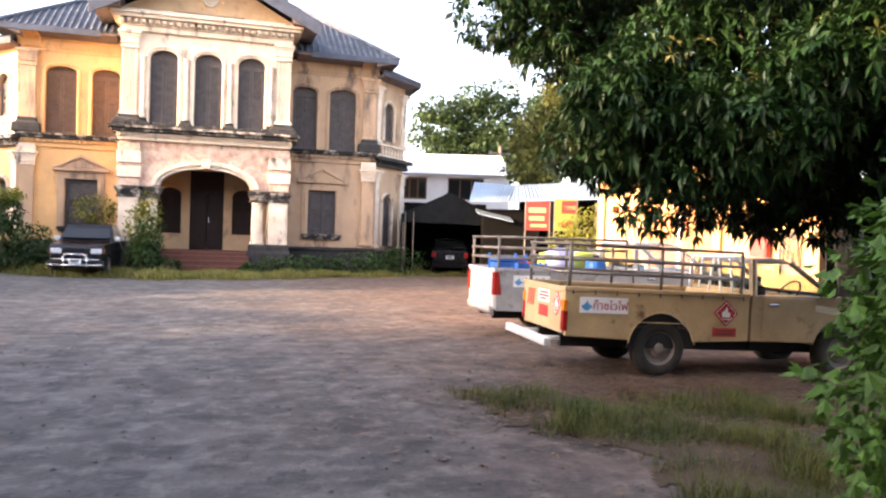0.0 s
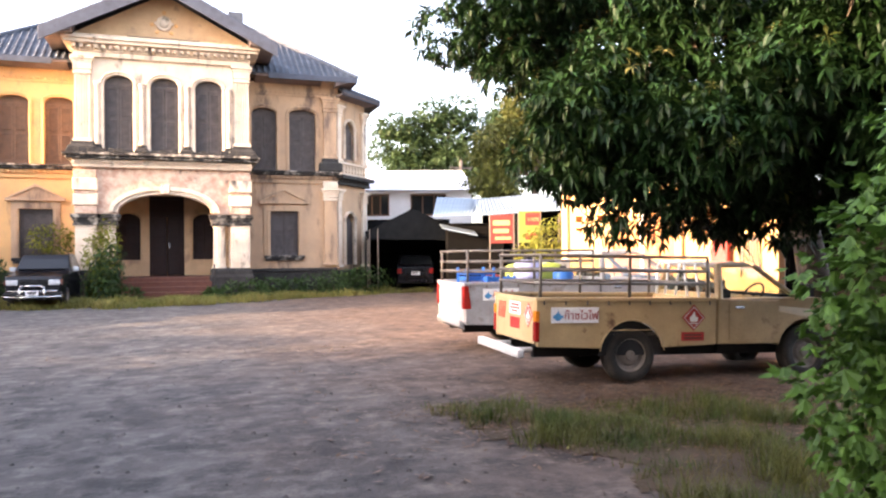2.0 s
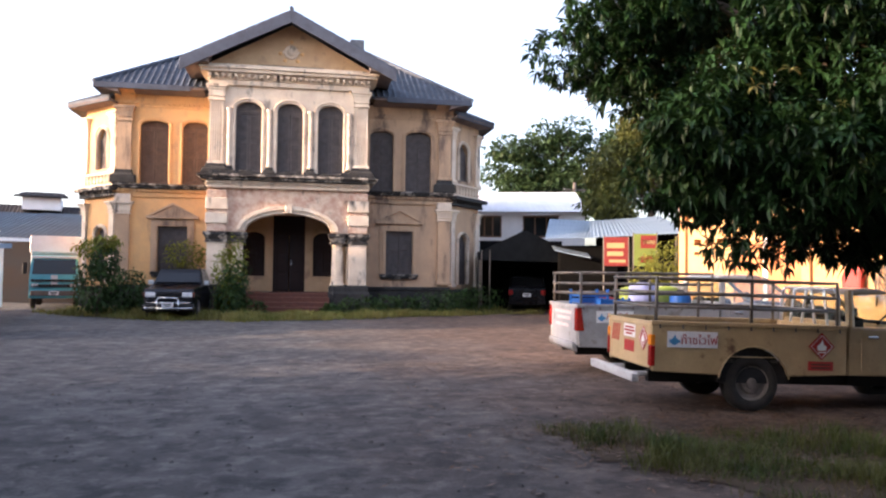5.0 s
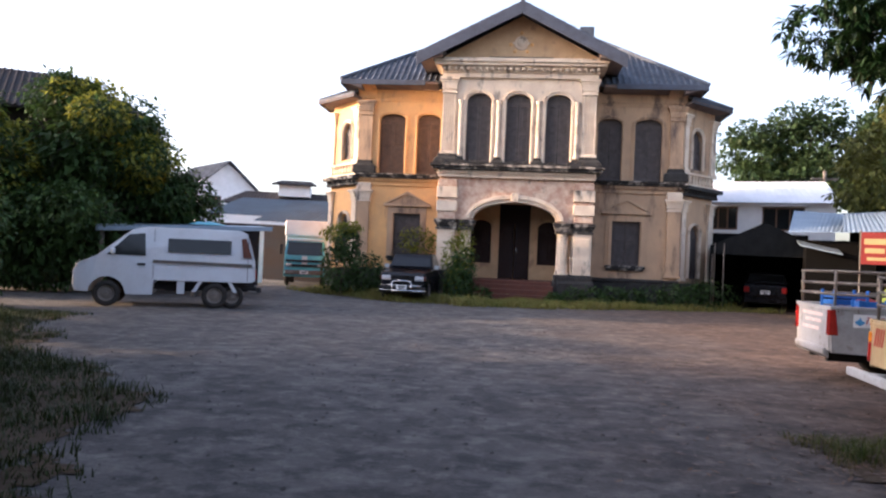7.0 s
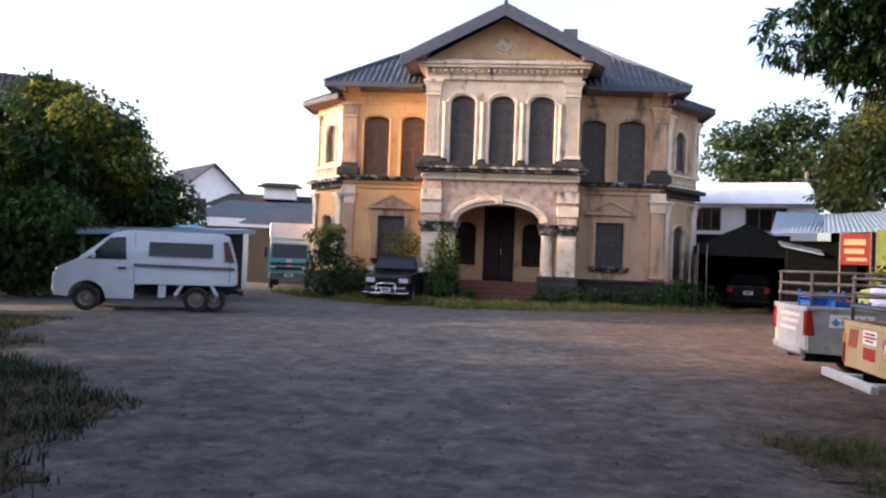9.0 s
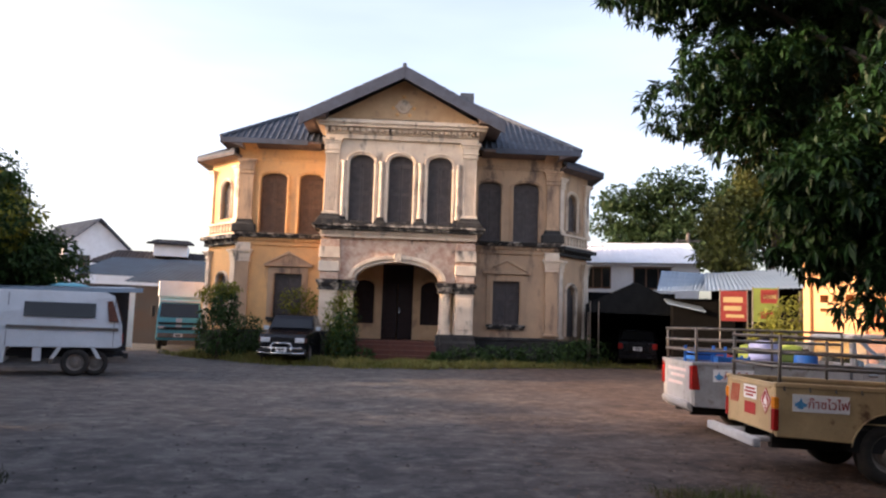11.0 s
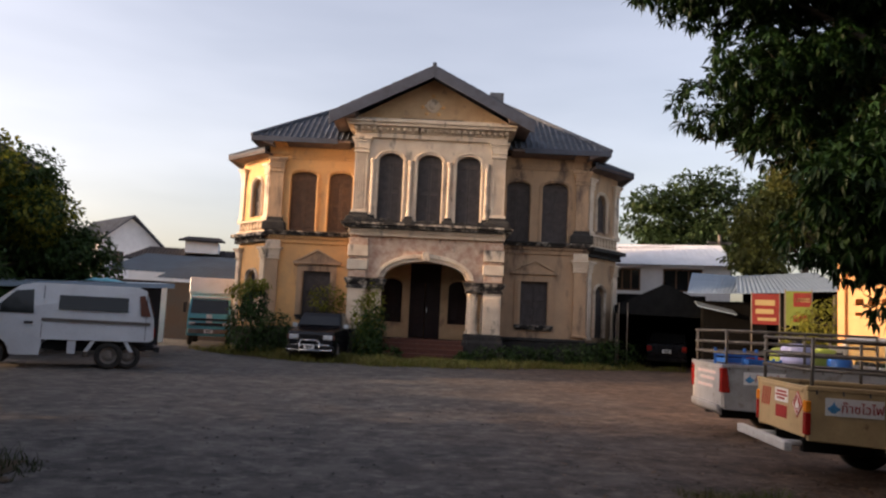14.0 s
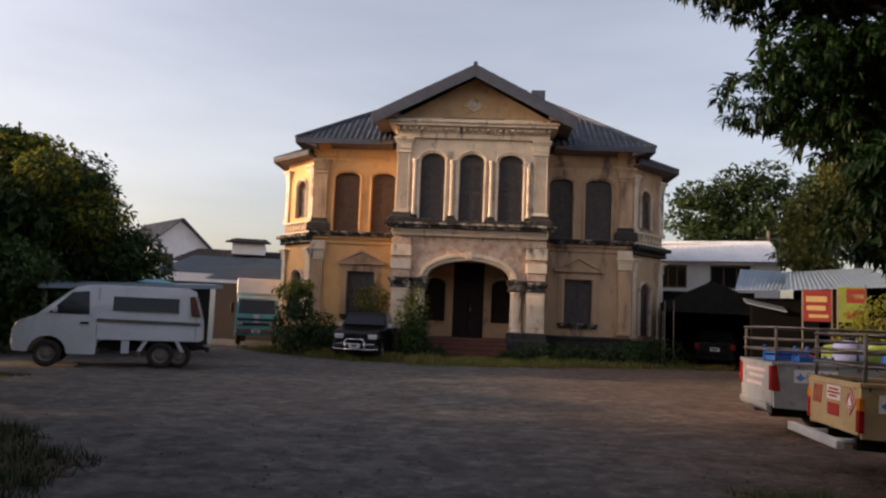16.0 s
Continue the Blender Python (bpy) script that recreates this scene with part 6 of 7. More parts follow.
# ---- shade tent ----
def shade_tent():
    T = thing("shade_tent", pose(9.15, 30.9, 0, 0, 0, -14), "black shade-net tent on thin steel posts", "tent")
    net = material("black_shade_net", (0.008, 0.009, 0.010), (0.014, 0.015, 0.016), 3.0, rough=1.0, bump=0.3, spec=0.0)
    w, d, e, a = 2.0, 4.6, 2.62, 3.62
    me = Mesh()
    n = 10
    for j in range(9):
        y = d * j / 8
        for i in range(n + 1):
            x = -w + 2 * w * i / n
            z = a - (a - e) * abs(x) / w - 0.06 * math.sin(math.pi * j / 2) ** 2 - 0.12 * math.sin(math.pi * min(1, abs(x) / w))
            me.v.append((x, y, z + 0.02 * noise.noise(Vector((x * 2, y * 2, 1)))))
    for j in range(8):
        for i in range(n):
            k = j * (n + 1) + i
            me.f.append((k, k + 1, k + n + 2, k + n + 1))
    part("canopy", me, net, T, "sagging black net canopy", smooth=True)
    for s in (-1, 1):
        me = Mesh()
        for j in range(9):
            for k in range(5):
                me.v.append((s * (w + 0.05 * math.sin(j * 1.7 + k)), d * j / 8, e * (1 - k / 4) + 0.0))
        for j in range(8):
            for k in range(4):
                q = j * 5 + k
                me.f.append((q, q + 1, q + 6, q + 5))
        part("side_curtain", me, net, T, smooth=True)
        for y in (0.05, d - 0.05):
            me = Mesh()
            me.tube((s * (w - 0.05), y, 0), (s * (w - 0.05), y, e), 0.025)
            part("post", me, STEEL, T)
    me = Mesh()
    me.box(-w, d + 0.02, 0, w, d + 0.04, a - 0.3)
    part("back_curtain", me, net, T)
    me = Mesh()
    me.prism([(-w, e - 0.35), (w, e - 0.4), (w, e), (0, a - 0.05), (-w, e)], "y", -0.02, 0.0)
    part("valance", me, net, T)
    me = Mesh()
    for x in (-w + 0.5, -w + 0.15):
        me.tube((x, -0.05, 0), (x, -0.05, e + 0.1), 0.022)
    part("front_post", me, STEEL, T)


shade_tent()


# ---- houses and sheds on the far left ----
def gable_house():
    G = thing("gable_house", pose(-28.6, 69.1, 0, 0, 0, 44), "white two-storey gabled house with dark roof, far off", "house")
    me = Mesh()
    pierced(me, -2.8, 2.8, 0, 7.7, 0, 0.2, [(-1.5, -0.5, 4.6, 6.6, 0), (0.5, 1.5, 4.6, 6.6, 0)])
    part("wall", me, WHITE, G)
    me = Mesh()
    me.prism([(-2.8, 7.7), (2.8, 7.7), (0, 9.7)], "y", 0, 0.2)
    part("gable", me, WHITE, G)
    for x in (-2.8, 2.6):
        me = Mesh()
        me.box(x, 0.2, 0, x + 0.2, 9, 7.7)
        part("wall", me, WHITE, G)
    for s in (-1, 1):
        me = Mesh()
        ribbed_slope(me, (s * 3.2, -0.6, 7.2), (s * 3.2, 9.3, 7.2), (0, -0.6, 10.0), (0, 9.3, 10.0))
        part("roof", me, SLATE, G)
    for x in (-1.5, 0.5):
        me = Mesh()
        me.box(x, 0.1, 4.6, x + 1.0, 0.12, 6.6)
        w = part("window", me, GLASS, G)
        me = Mesh()
        for a in (0, 0.47, 0.94):
            me.box(x + a, 0.03, 4.6, x + a + 0.06, 0.08, 6.6)
        part("frame", me, SHUTTER_BROWN, w)


gable_house()
R = thing("roofed_house", pose(-19.0, 25.5, 0, 0, 0, 32), "low house with a dark hipped roof behind the hedge", "house")
me = Mesh()
me.box(-4, 0, 0, 4, 7, 6.6)
part("wall", me, DARKTIN, R)
for q in (((-4.8, -0.9, 6.4), (4.8, -0.9, 6.4), (-2.0, 3.5, 8.5), (2.0, 3.5, 8.5)), ((-4.8, 7.9, 6.4), (4.8, 7.9, 6.4), (-2.0, 3.5, 8.5), (2.0, 3.5, 8.5)),
          ((-4.8, -0.9, 6.4), (-4.8, 7.9, 6.4), (-2.0, 3.48, 8.5), (-2.0, 3.52, 8.5)), ((4.8, -0.9, 6.4), (4.8, 7.9, 6.4), (2.0, 3.48, 8.5), (2.0, 3.52, 8.5))):
    me = Mesh()
    ribbed_slope(me, *q)
    part("roof", me, DARKTIN, R)

me = corrugated((-13.6, 22.2, 2.20), (-8.7, 24.5, 2.38), (-10.4, 28.2, 2.55), (-15.3, 25.9, 2.4), 0.2, 0.006)
SH = thing("low_shed", pose(0, 0, 0), "low shed with a pale sheet roof behind the van", "shed")
part("roof", me, TIN, SH)
me = slab_between([(-13.6, 22.15, 2.16), (-8.7, 24.45, 2.41), (-8.72, 24.5, 2.41), (-13.62, 22.2, 2.16)], 0.14)
part("fascia", me, TIN, SH, "pale grey fascia")
for x, y in ((-13.5, 22.4), (-11.0, 23.6)):
    me = Mesh()
    me.box(x - 0.05, y - 0.05, 0, x + 0.05, y + 0.05, 2.2)
    part("post", me, STEEL, SH)
me = slab_between([(-15.2, 25.7, 2.4), (-10.4, 28.0, 2.6), (-10.5, 28.2, 2.6), (-15.3, 25.9, 2.4)], 2.4)
part("back_wall", me, DARKTIN, SH)

TS = thing("tin_sheds", pose(0, 0, 0), "row of low sheds with grey corrugated roofs", "shed")
part("roof", corrugated((-14.2, 37.5, 3.15), (-9.6, 39.2, 3.1), (-9.4, 45.0, 4.75), (-13.8, 43.4, 4.7), 0.25, 0.012), SHEDROOF, TS, "blue-grey corrugated roof")
part("roof", corrugated((-18.2, 40.4, 3.6), (-14.4, 42.0, 3.6), (-14.2, 47.0, 4.9), (-17.9, 45.6, 4.9), 0.25, 0.012), SHEDROOF, TS, "grey corrugated roof")
me = slab_between([(-18.2, 40.6, 3.1), (-9.6, 39.9, 3.0), (-9.6, 40.1, 3.0), (-18.2, 40.8, 3.1)], 3.0)
part("wall", me, DARKTIN, TS)
me = slab_between([(-14.3, 36.0, 2.6), (-13.2, 36.4, 2.6), (-13.25, 36.55, 2.6), (-14.35, 36.15, 2.6)], 2.6)
part("side_panel", me, WHITE, TS, "whitish wall panel")
FR = thing("far_house", pose(-18.2, 57, 0, 0, 0, 14), "far house with a raised roof vent", "house")
me = Mesh()
me.box(-5, 0, 0, 6, 6, 5.2)
part("wall", me, WHITE, FR)
me = Mesh()
me.box(-1.2, -0.1, 5.9, 1.2, 4, 6.8)
part("roof_vent", me, WHITE, FR)
for q in (((-5.6, -0.6, 5.2), (6.6, -0.6, 5.2), (-4, 3, 6.4), (5, 3, 6.4)), ((-1.7, -0.5, 6.8), (1.7, -0.5, 6.8), (-1.2, 2, 7.3), (1.2, 2, 7.3))):
    me = Mesh()
    ribbed_slope(me, *q)
    part("roof", me, DARKTIN, FR)

tp = thing("tarpaulin", pose(-10.9, 24.3, 2.36, 0, 0, 25) @ Matrix.Scale(0.7, 4), "small teal tarpaulin heaped on the shed roof", "tarpaulin")
me = Mesh()
for j in range(7):
    for i in range(15):
        x, y = -0.9 + i * 0.13, j * 0.12
        me.v.append((x, y, 0.05 + 0.16 * math.sin(math.pi * i / 14) * math.sin(math.pi * j / 6) * (1 + 0.8 * noise.noise(Vector((x * 4, y * 4, 3))))))
me.f = [(j * 15 + i, j * 15 + i + 1, j * 15 + i + 16, j * 15 + i + 15) for j in range(6) for i in range(14)]
part("sheet", me, VCYAN, tp, smooth=True)

# unseen plain walls, added behind and beside the camera to cut sky light and sun
me = Mesh()
me.box(-30, -4.3, 0, 24, -4, 8.5)
tagged(part("wall_south", me, DARKTIN), "plain dark wall out of view, added to block light", "wall", kind="structure")
me = Mesh()
me.box(-17.3, -3.9, 0, -17, 9, 8.0)
tagged(part("wall_west", me, DARKTIN), "plain dark wall out of view, added to block light", "wall", kind="structure")


# ---- plants ----
def leaf_cloud(lobes, count, size, mat_shape="oval", seed=1, droop=0.5, shell_at=0.55, whorl=1):
    """Leaves, singly or in whorls, through the outer part of ellipsoid lobes (x, y, z, rx, ry, rz)."""
    rnd = random.Random(seed)
    me = Mesh()
    vol = [(l[3] * l[4] + l[4] * l[5] + l[3] * l[5]) for l in lobes]
    total = sum(vol)
    for l, w in zip(lobes, vol):
        for _ in range(int(count * w / total)):
            d = Vector((rnd.gauss(0, 1), rnd.gauss(0, 1), rnd.gauss(0, 1))).normalized()
            k = shell_at + (1 - shell_at) * rnd.random() ** 0.7
            nz = 1 + 0.36 * noise.noise(d * 2.2 + Vector((l[0], l[1], l[2])))
            p = Vector((l[0] + d.x * l[3] * k * nz, l[1] + d.y * l[4] * k * nz, l[2] + d.z * l[5] * k * nz))
            if p.z < 0.02:
                continue
            axis = (d + Vector((rnd.uniform(-0.6, 0.6), rnd.uniform(-0.6, 0.6), rnd.uniform(-0.4, 0.5)))).normalized()
            turn = rnd.uniform(0, 6.28)
            u = axis.orthogonal().normalized()
            v = axis.cross(u)
            for i in range(whorl):
                a = turn + 2 * math.pi * i / whorl
                out = (u * math.cos(a) + v * math.sin(a)) * (0.9 if whorl > 1 else 0.3) + axis * rnd.uniform(0.1, 0.5) + Vector((0, 0, -droop * rnd.uniform(0.6, 1.3)))
                out.normalize()
                s = size * rnd.uniform(0.7, 1.25)
                wide_ = out.cross(Vector((rnd.uniform(-0.4, 0.4), rnd.uniform(-0.4, 0.4), 1))).normalized()
                up = wide_.cross(out)
                if mat_shape == "long":
                    b = p + out * s * 0.5 + Vector((0, 0, -0.02 * s))
                    h = 0.16 * s
                    tip = p + out * s + Vector((0, 0, -0.22 * s))
                    me.add([p, b + wide_ * h + up * h * 0.3, tip, b - wide_ * h + up * h * 0.3, b], [(0, 1, 4), (1, 2, 4), (4, 2, 3), (0, 4, 3)])
                elif mat_shape == "lobed":
                    pts = []
                    for q, (ang, rad) in enumerate(((-150, 0.42), (-105, 0.6), (-72, 0.42), (-42, 0.85), (-20, 0.5), (0, 1.0), (20, 0.5), (42, 0.85), (72, 0.42), (105, 0.6), (150, 0.42))):
                        t = radians(ang)
                        pts.append(p + (out * (math.cos(t) * rad + 0.4) + wide_ * math.sin(t) * rad) * s * 0.55 + up * (0.08 * s * math.cos(2 * t)))
                    me.add(pts, [tuple(range(len(pts)))])
                else:
                    b = p + out * s * 0.5
                    h = 0.28 * s
                    me.add([p, b + wide_ * h + up * h * 0.35, p + out * s, b - wide_ * h + up * h * 0.35], [(0, 1, 2), (0, 2, 3)])
    return me


def billows(lobes, seed, each=9, part_of=0.42):
    """Each lobe broken into smaller rounded masses over its outside, so that the outline is uneven."""
    rnd = random.Random(seed)
    out = []
    for x, y, z, a, b, c in lobes:
        out.append((x, y, z, a * 0.72, b * 0.72, c * 0.72))
        for _ in range(each):
            d = Vector((rnd.gauss(0, 1), rnd.gauss(0, 1), rnd.gauss(0.15, 0.9))).normalized()
            k, f = rnd.uniform(0.62, 0.86), part_of * rnd.uniform(0.7, 1.2)
            out.append((x + d.x * a * k, y + d.y * b * k, z + d.z * c * k, a * f, b * f, c * f * 0.8))
    return out


def branch(me, p, d, length, r, depth, rnd, spread=0.7):
    """A tapered limb that forks."""
    q = p
    for i in range(3):
        d = (d + Vector((rnd.uniform(-0.2, 0.2), rnd.uniform(-0.2, 0.2), rnd.uniform(-0.05, 0.12)))).normalized()
        n = q + d * length / 3
        me.tube(q, n, r * (1 - 0.15 * i), r * (0.85 - 0.15 * i), 7, False)
        q = n
    if depth:
        for _ in range(2 + (rnd.random() > 0.5)):
            e = (d + Vector((rnd.uniform(-1, 1), rnd.uniform(-1, 1), rnd.uniform(-0.3, 0.7))) * spread).normalized()
            branch(me, q, e, length * 0.72, r * 0.55, depth - 1, rnd, spread)


def tree(name, label, base, height, r, lobes, count, size, mat, shape, seed, droop=0.5, whorl=1, limbs=3, lean=(0, 0, 1), category="tree", shell_at=0.5, clumps=0):
    t = thing(name, pose(*base), label, category)
    rnd = random.Random(seed)
    me = Mesh()
    p, d = Vector((0, 0, 0)), Vector(lean).normalized()
    n = 5
    for i in range(n):
        e = p + d * height / n
        me.tube(p, e, r * (1.25 - 0.5 * i / n) if i else r * 1.5, r * (1.25 - 0.5 * (i + 1) / n), 9, False)
        p = e
        d = (d + Vector((rnd.uniform(-0.12, 0.12), rnd.uniform(-0.12, 0.12), 0))).normalized()
    part("trunk", me, BARK, t, smooth=True)
    loc = [(l[0] - base[0], l[1] - base[1], l[2] - base[2], *l[3:]) for l in lobes]
    me = Mesh()
    for l in loc:
        c = Vector(l[:3])
        mid = p.lerp(c, 0.5) + Vector((rnd.uniform(-0.3, 0.3), rnd.uniform(-0.3, 0.3), 0.2)) * min(1, l[3])
        me.tube(p, mid, r * 0.5, r * 0.33, 7, False)
        me.tube(mid, c, r * 0.33, r * 0.16, 6, False)
        for _ in range(limbs):
            e = Vector((rnd.gauss(0, 1), rnd.gauss(0, 1), rnd.gauss(0, 0.7))).normalized()
            branch(me, c, e, min(l[3:]) * 0.5, r * 0.12, 1, rnd)
    part("limb", me, BARK, t, smooth=True)
    part("crown", leaf_cloud(billows(loc, seed, clumps) if clumps else loc, count, size, shape, seed, droop, shell_at, whorl), mat, t, raw=True)
    return t, loc


# last two lobes are out of view, added to shade the right-hand grass
mango_lobes = [(4.55, 10.2, 4.75, 1.25, 1.2, 1.2), (3.65, 10.2, 6.85, 1.3, 1.3, 1.2), (5.4, 10.4, 5.9, 1.5, 1.4, 1.4), (4.45, 9.9, 7.3, 1.9, 1.8, 1.7), (6.0, 9.6, 7.6, 2.0, 1.9, 1.5),
               (4.5, 7.3, 2.85, 1.15, 1.1, 1.05), (4.15, 7.5, 2.8, 0.75, 0.75, 0.85), (5.2, 6.5, 2.65, 1.25, 1.1, 0.95), (5.4, 7.3, 3.95, 1.3, 1.3, 0.95), (6.1, 5.9, 3.2, 1.45, 1.3, 1.2),
               (7.6, 8.4, 5.4, 1.6, 1.7, 1.6), (6.9, 6.6, 4.2, 1.6, 1.6, 1.5), (6.1, 5.0, 4.7, 1.6, 1.5, 1.3), (6.2, 6.6, 2.45, 1.0, 0.9, 0.75), (7.4, 4.6, 3.4, 1.5, 1.7, 1.7),
               (6.6, 3.0, 5.2, 1.9, 1.9, 1.3), (6.0, 1.2, 5.6, 1.9, 1.8, 1.2)]
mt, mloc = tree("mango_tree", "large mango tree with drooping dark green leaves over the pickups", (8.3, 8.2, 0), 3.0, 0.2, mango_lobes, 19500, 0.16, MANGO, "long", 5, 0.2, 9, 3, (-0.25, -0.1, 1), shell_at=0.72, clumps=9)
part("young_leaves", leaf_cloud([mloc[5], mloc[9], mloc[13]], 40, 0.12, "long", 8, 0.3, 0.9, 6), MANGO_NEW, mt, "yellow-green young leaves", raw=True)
# filler leaves added so that the crown stays dark inside
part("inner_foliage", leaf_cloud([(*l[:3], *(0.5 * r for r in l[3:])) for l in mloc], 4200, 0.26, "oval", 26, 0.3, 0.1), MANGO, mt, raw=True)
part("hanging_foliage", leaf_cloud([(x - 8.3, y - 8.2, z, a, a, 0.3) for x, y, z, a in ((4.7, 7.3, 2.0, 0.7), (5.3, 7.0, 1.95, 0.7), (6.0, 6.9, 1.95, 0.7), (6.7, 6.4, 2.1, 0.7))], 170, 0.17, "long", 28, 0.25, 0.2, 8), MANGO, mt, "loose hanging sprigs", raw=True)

vine_lobes = [(3.2, 2.2, 0.35, 0.5, 0.5, 0.5), (3.02, 2.30, 0.95, 0.55, 0.5, 0.5), (2.98, 2.22, 1.5, 0.5, 0.5, 0.5), (3.16, 2.05, 2.0, 0.5, 0.5, 0.5), (3.45, 1.85, 2.45, 0.5, 0.5, 0.45),
              (3.6, 2.2, 1.0, 0.8, 0.8, 1.0), (3.9, 1.8, 2.3, 0.8, 0.8, 0.8), (3.1, 1.4, 0.9, 0.5, 0.6, 0.8), (3.2, 1.3, 2.2, 0.5, 0.6, 0.8)]
vt = thing("vine_thicket", pose(3.23, 2.13, 0), "dense bright green climbing vine over an old post", "vine")
vloc = [(l[0] - 3.3, l[1] - 2.0, *l[2:]) for l in vine_lobes]
part("foliage", leaf_cloud(vloc, 15000, 0.10, "lobed", 11, 0.35, 0.6), VINE, vt, raw=True)
part("large_leaves", leaf_cloud(vloc[:5], 90, 0.16, "lobed", 12, 0.3, 0.95), VINE, vt, "broad lobed gourd leaves", raw=True)
me = Mesh()
me.tube((0, 0, 0), (0.05, 0, 3.0), 0.09, 0.07, 8)
rnd = random.Random(2)
for i in range(14):
    a = rnd.uniform(0, 6.28)
    me.pipe([(0.1 * math.cos(a), 0.1 * math.sin(a), 0), (0.25 * math.cos(a + 0.4), 0.25 * math.sin(a + 0.4), 1.0), (0.3 * math.cos(a + 1), 0.3 * math.sin(a + 1), 2.2)], 0.012, 5)
part("stem", me, BARK, vt)

hg, gloc = tree("hedge_tree", "big dense dark green bush behind the van, sunlit on top", (-15.4, 24.5, 0), 2.6, 0.2,
     [(x * 1.26, y * 1.26, 1.6 + (z - 1.6) * 1.26, a * 1.26, b * 1.26, c * 1.26) for x, y, z, a, b, c in ((-12.1, 19.0, 4.2, 2.25, 2.0, 1.7), (-14.2, 17.5, 3.6, 2.2, 2.0, 1.8), (-11.4, 21.3, 3.0, 1.6, 1.8, 1.4), (-12.4, 18.2, 1.9, 3.0, 2.0, 1.7), (-14.8, 16.5, 1.6, 2.4, 2.0, 1.6), (-11.4, 21.8, 1.9, 1.5, 1.4, 1.4), (-12.6, 19.4, 5.5, 1.1, 1.1, 0.8), (-11.4, 20.5, 4.5, 1.0, 1.0, 0.9), (-10.5, 21.6, 2.7, 1.15, 1.15, 1.35))],
     46000, 0.2, BUSH, "oval", 21, 0.3, category="bush", clumps=8)
# sun on the upper hedge, painted as a layer of lighter leaves
part("sunlit_sprays", leaf_cloud(billows([gloc[0], gloc[1], gloc[6], gloc[7]], 21, 8)[1::2], 9000, 0.21, "oval", 22, 0.2, 1.0), BUSH_LIGHT, hg, "yellow-green sprays that stand in for sun on the top", raw=True)
# lobes left of the view are added to shade the grass and yard
ht, hloc = tree("hibiscus_bush", "tall dark hibiscus bush with a few red flowers", (-8.9, 8.6, 0), 2.0, 0.12,
     [(-8.3, 8.1, 3.6, 1.5, 1.4, 1.6), (-9.6, 9.4, 2.3, 1.8, 1.6, 2.0), (-10.8, 11.3, 2.1, 1.8, 1.7, 2.0), (-8.6, 7.0, 4.6, 1.5, 1.5, 1.3), (-12.4, 13.2, 2.2, 1.9, 1.9, 2.1), (-10.5, 9.0, 4.4, 1.7, 1.7, 1.5), (-11.8, 10.4, 5.6, 1.8, 1.8, 1.4), (-8.2, 4.2, 4.6, 1.9, 2.2, 1.5), (-7.4, 1.2, 4.8, 2.0, 2.2, 1.4), (-9.5, 2.5, 3.0, 1.8, 2.4, 2.0), (-14.4, 15.6, 2.4, 2.0, 1.8, 2.3), (-13.6, 14.2, 2.6, 1.6, 1.6, 2.2), (-15.6, 17.2, 2.6, 1.8, 1.8, 2.4), (-6.3, 4.2, 5.5, 2.2, 2.0, 1.1), (-4.8, 1.2, 5.7, 2.0, 2.0, 1.1), (-11.6, 7.4, 1.9, 1.5, 1.5, 1.7), (-11.2, 5.6, 1.9, 1.5, 1.5, 1.7)],
     44000, 0.17, BUSH, "oval", 23, 0.4, category="bush", clumps=7)
# cores of oversized leaves, added to stop sun leaking through the bushes
part("inner_foliage", leaf_cloud([(*l[:3], *(0.68 * r for r in l[3:])) for l in hloc], 2600, 0.42, "oval", 24, 0.3, 0.15), BUSH, ht, raw=True)
part("inner_foliage", leaf_cloud([(*l[:3], *(0.7 * r for r in l[3:])) for l in gloc], 3000, 0.5, "oval", 25, 0.3, 0.15), BUSH, hg, raw=True)
rnd = random.Random(9)
for x, y, z in ((-7.15, 7.0, 2.25), (-7.2, 7.2, 3.3), (-7.0, 7.5, 1.7), (-7.4, 6.9, 3.9), (-8.0, 8.3, 2.6), (-10.4, 13.1, 4.3), (-9.6, 10.2, 4.1)):
    fl = Mesh()
    c = Vector((x + 8.9, y - 8.6, z))
    for i in range(5):
        a = 2 * math.pi * i / 5
        d = Vector((math.cos(a) * 0.7 + 0.4, math.sin(a) * 0.5 - 0.5, math.sin(a) * 0.8)).normalized()
        w = d.cross(Vector((0.5, -0.6, 0.2))).normalized()
        fl.add([c, c + d * 0.07 + w * 0.05, c + d * 0.13, c + d * 0.07 - w * 0.05], [(0, 1, 2, 3)])
    part("flower", fl, RED, ht, "red hibiscus flower", raw=True)

tree("far_tree", "tall round-crowned tree far behind the white annex", (21, 58, 0), 7, 0.4,
     [(16.5, 57.5, 10.2, 2.8, 2.8, 2.4), (20.0, 57.0, 11.2, 3.4, 3, 2.9), (24.5, 56, 11.0, 3.6, 3, 3.2), (18, 56.5, 8.0, 3.4, 3, 2.0), (23, 55, 8.0, 4, 3, 2.6), (28, 54, 10, 4, 3, 3.5)], 26000, 0.42, FARLEAF, "oval", 31, 0.2, clumps=11)
tree("yellowish_tree", "tall tree with thin yellow-green foliage behind the sheds", (16.5, 35, 0), 5, 0.22,
     [(14.4, 32.6, 6.6, 1.7, 1.5, 1.6), (16.2, 33.2, 8.8, 2.0, 1.8, 2.2), (13.6, 32.9, 5.0, 1.3, 1.2, 1.0), (17.5, 34, 11.5, 2.2, 2, 2.2), (18.5, 32.5, 7.0, 2.2, 2, 2.4), (19.5, 34.5, 14, 2.2, 2, 2)], 14000, 0.28, OLIVE, "oval", 33, 0.4, clumps=8)
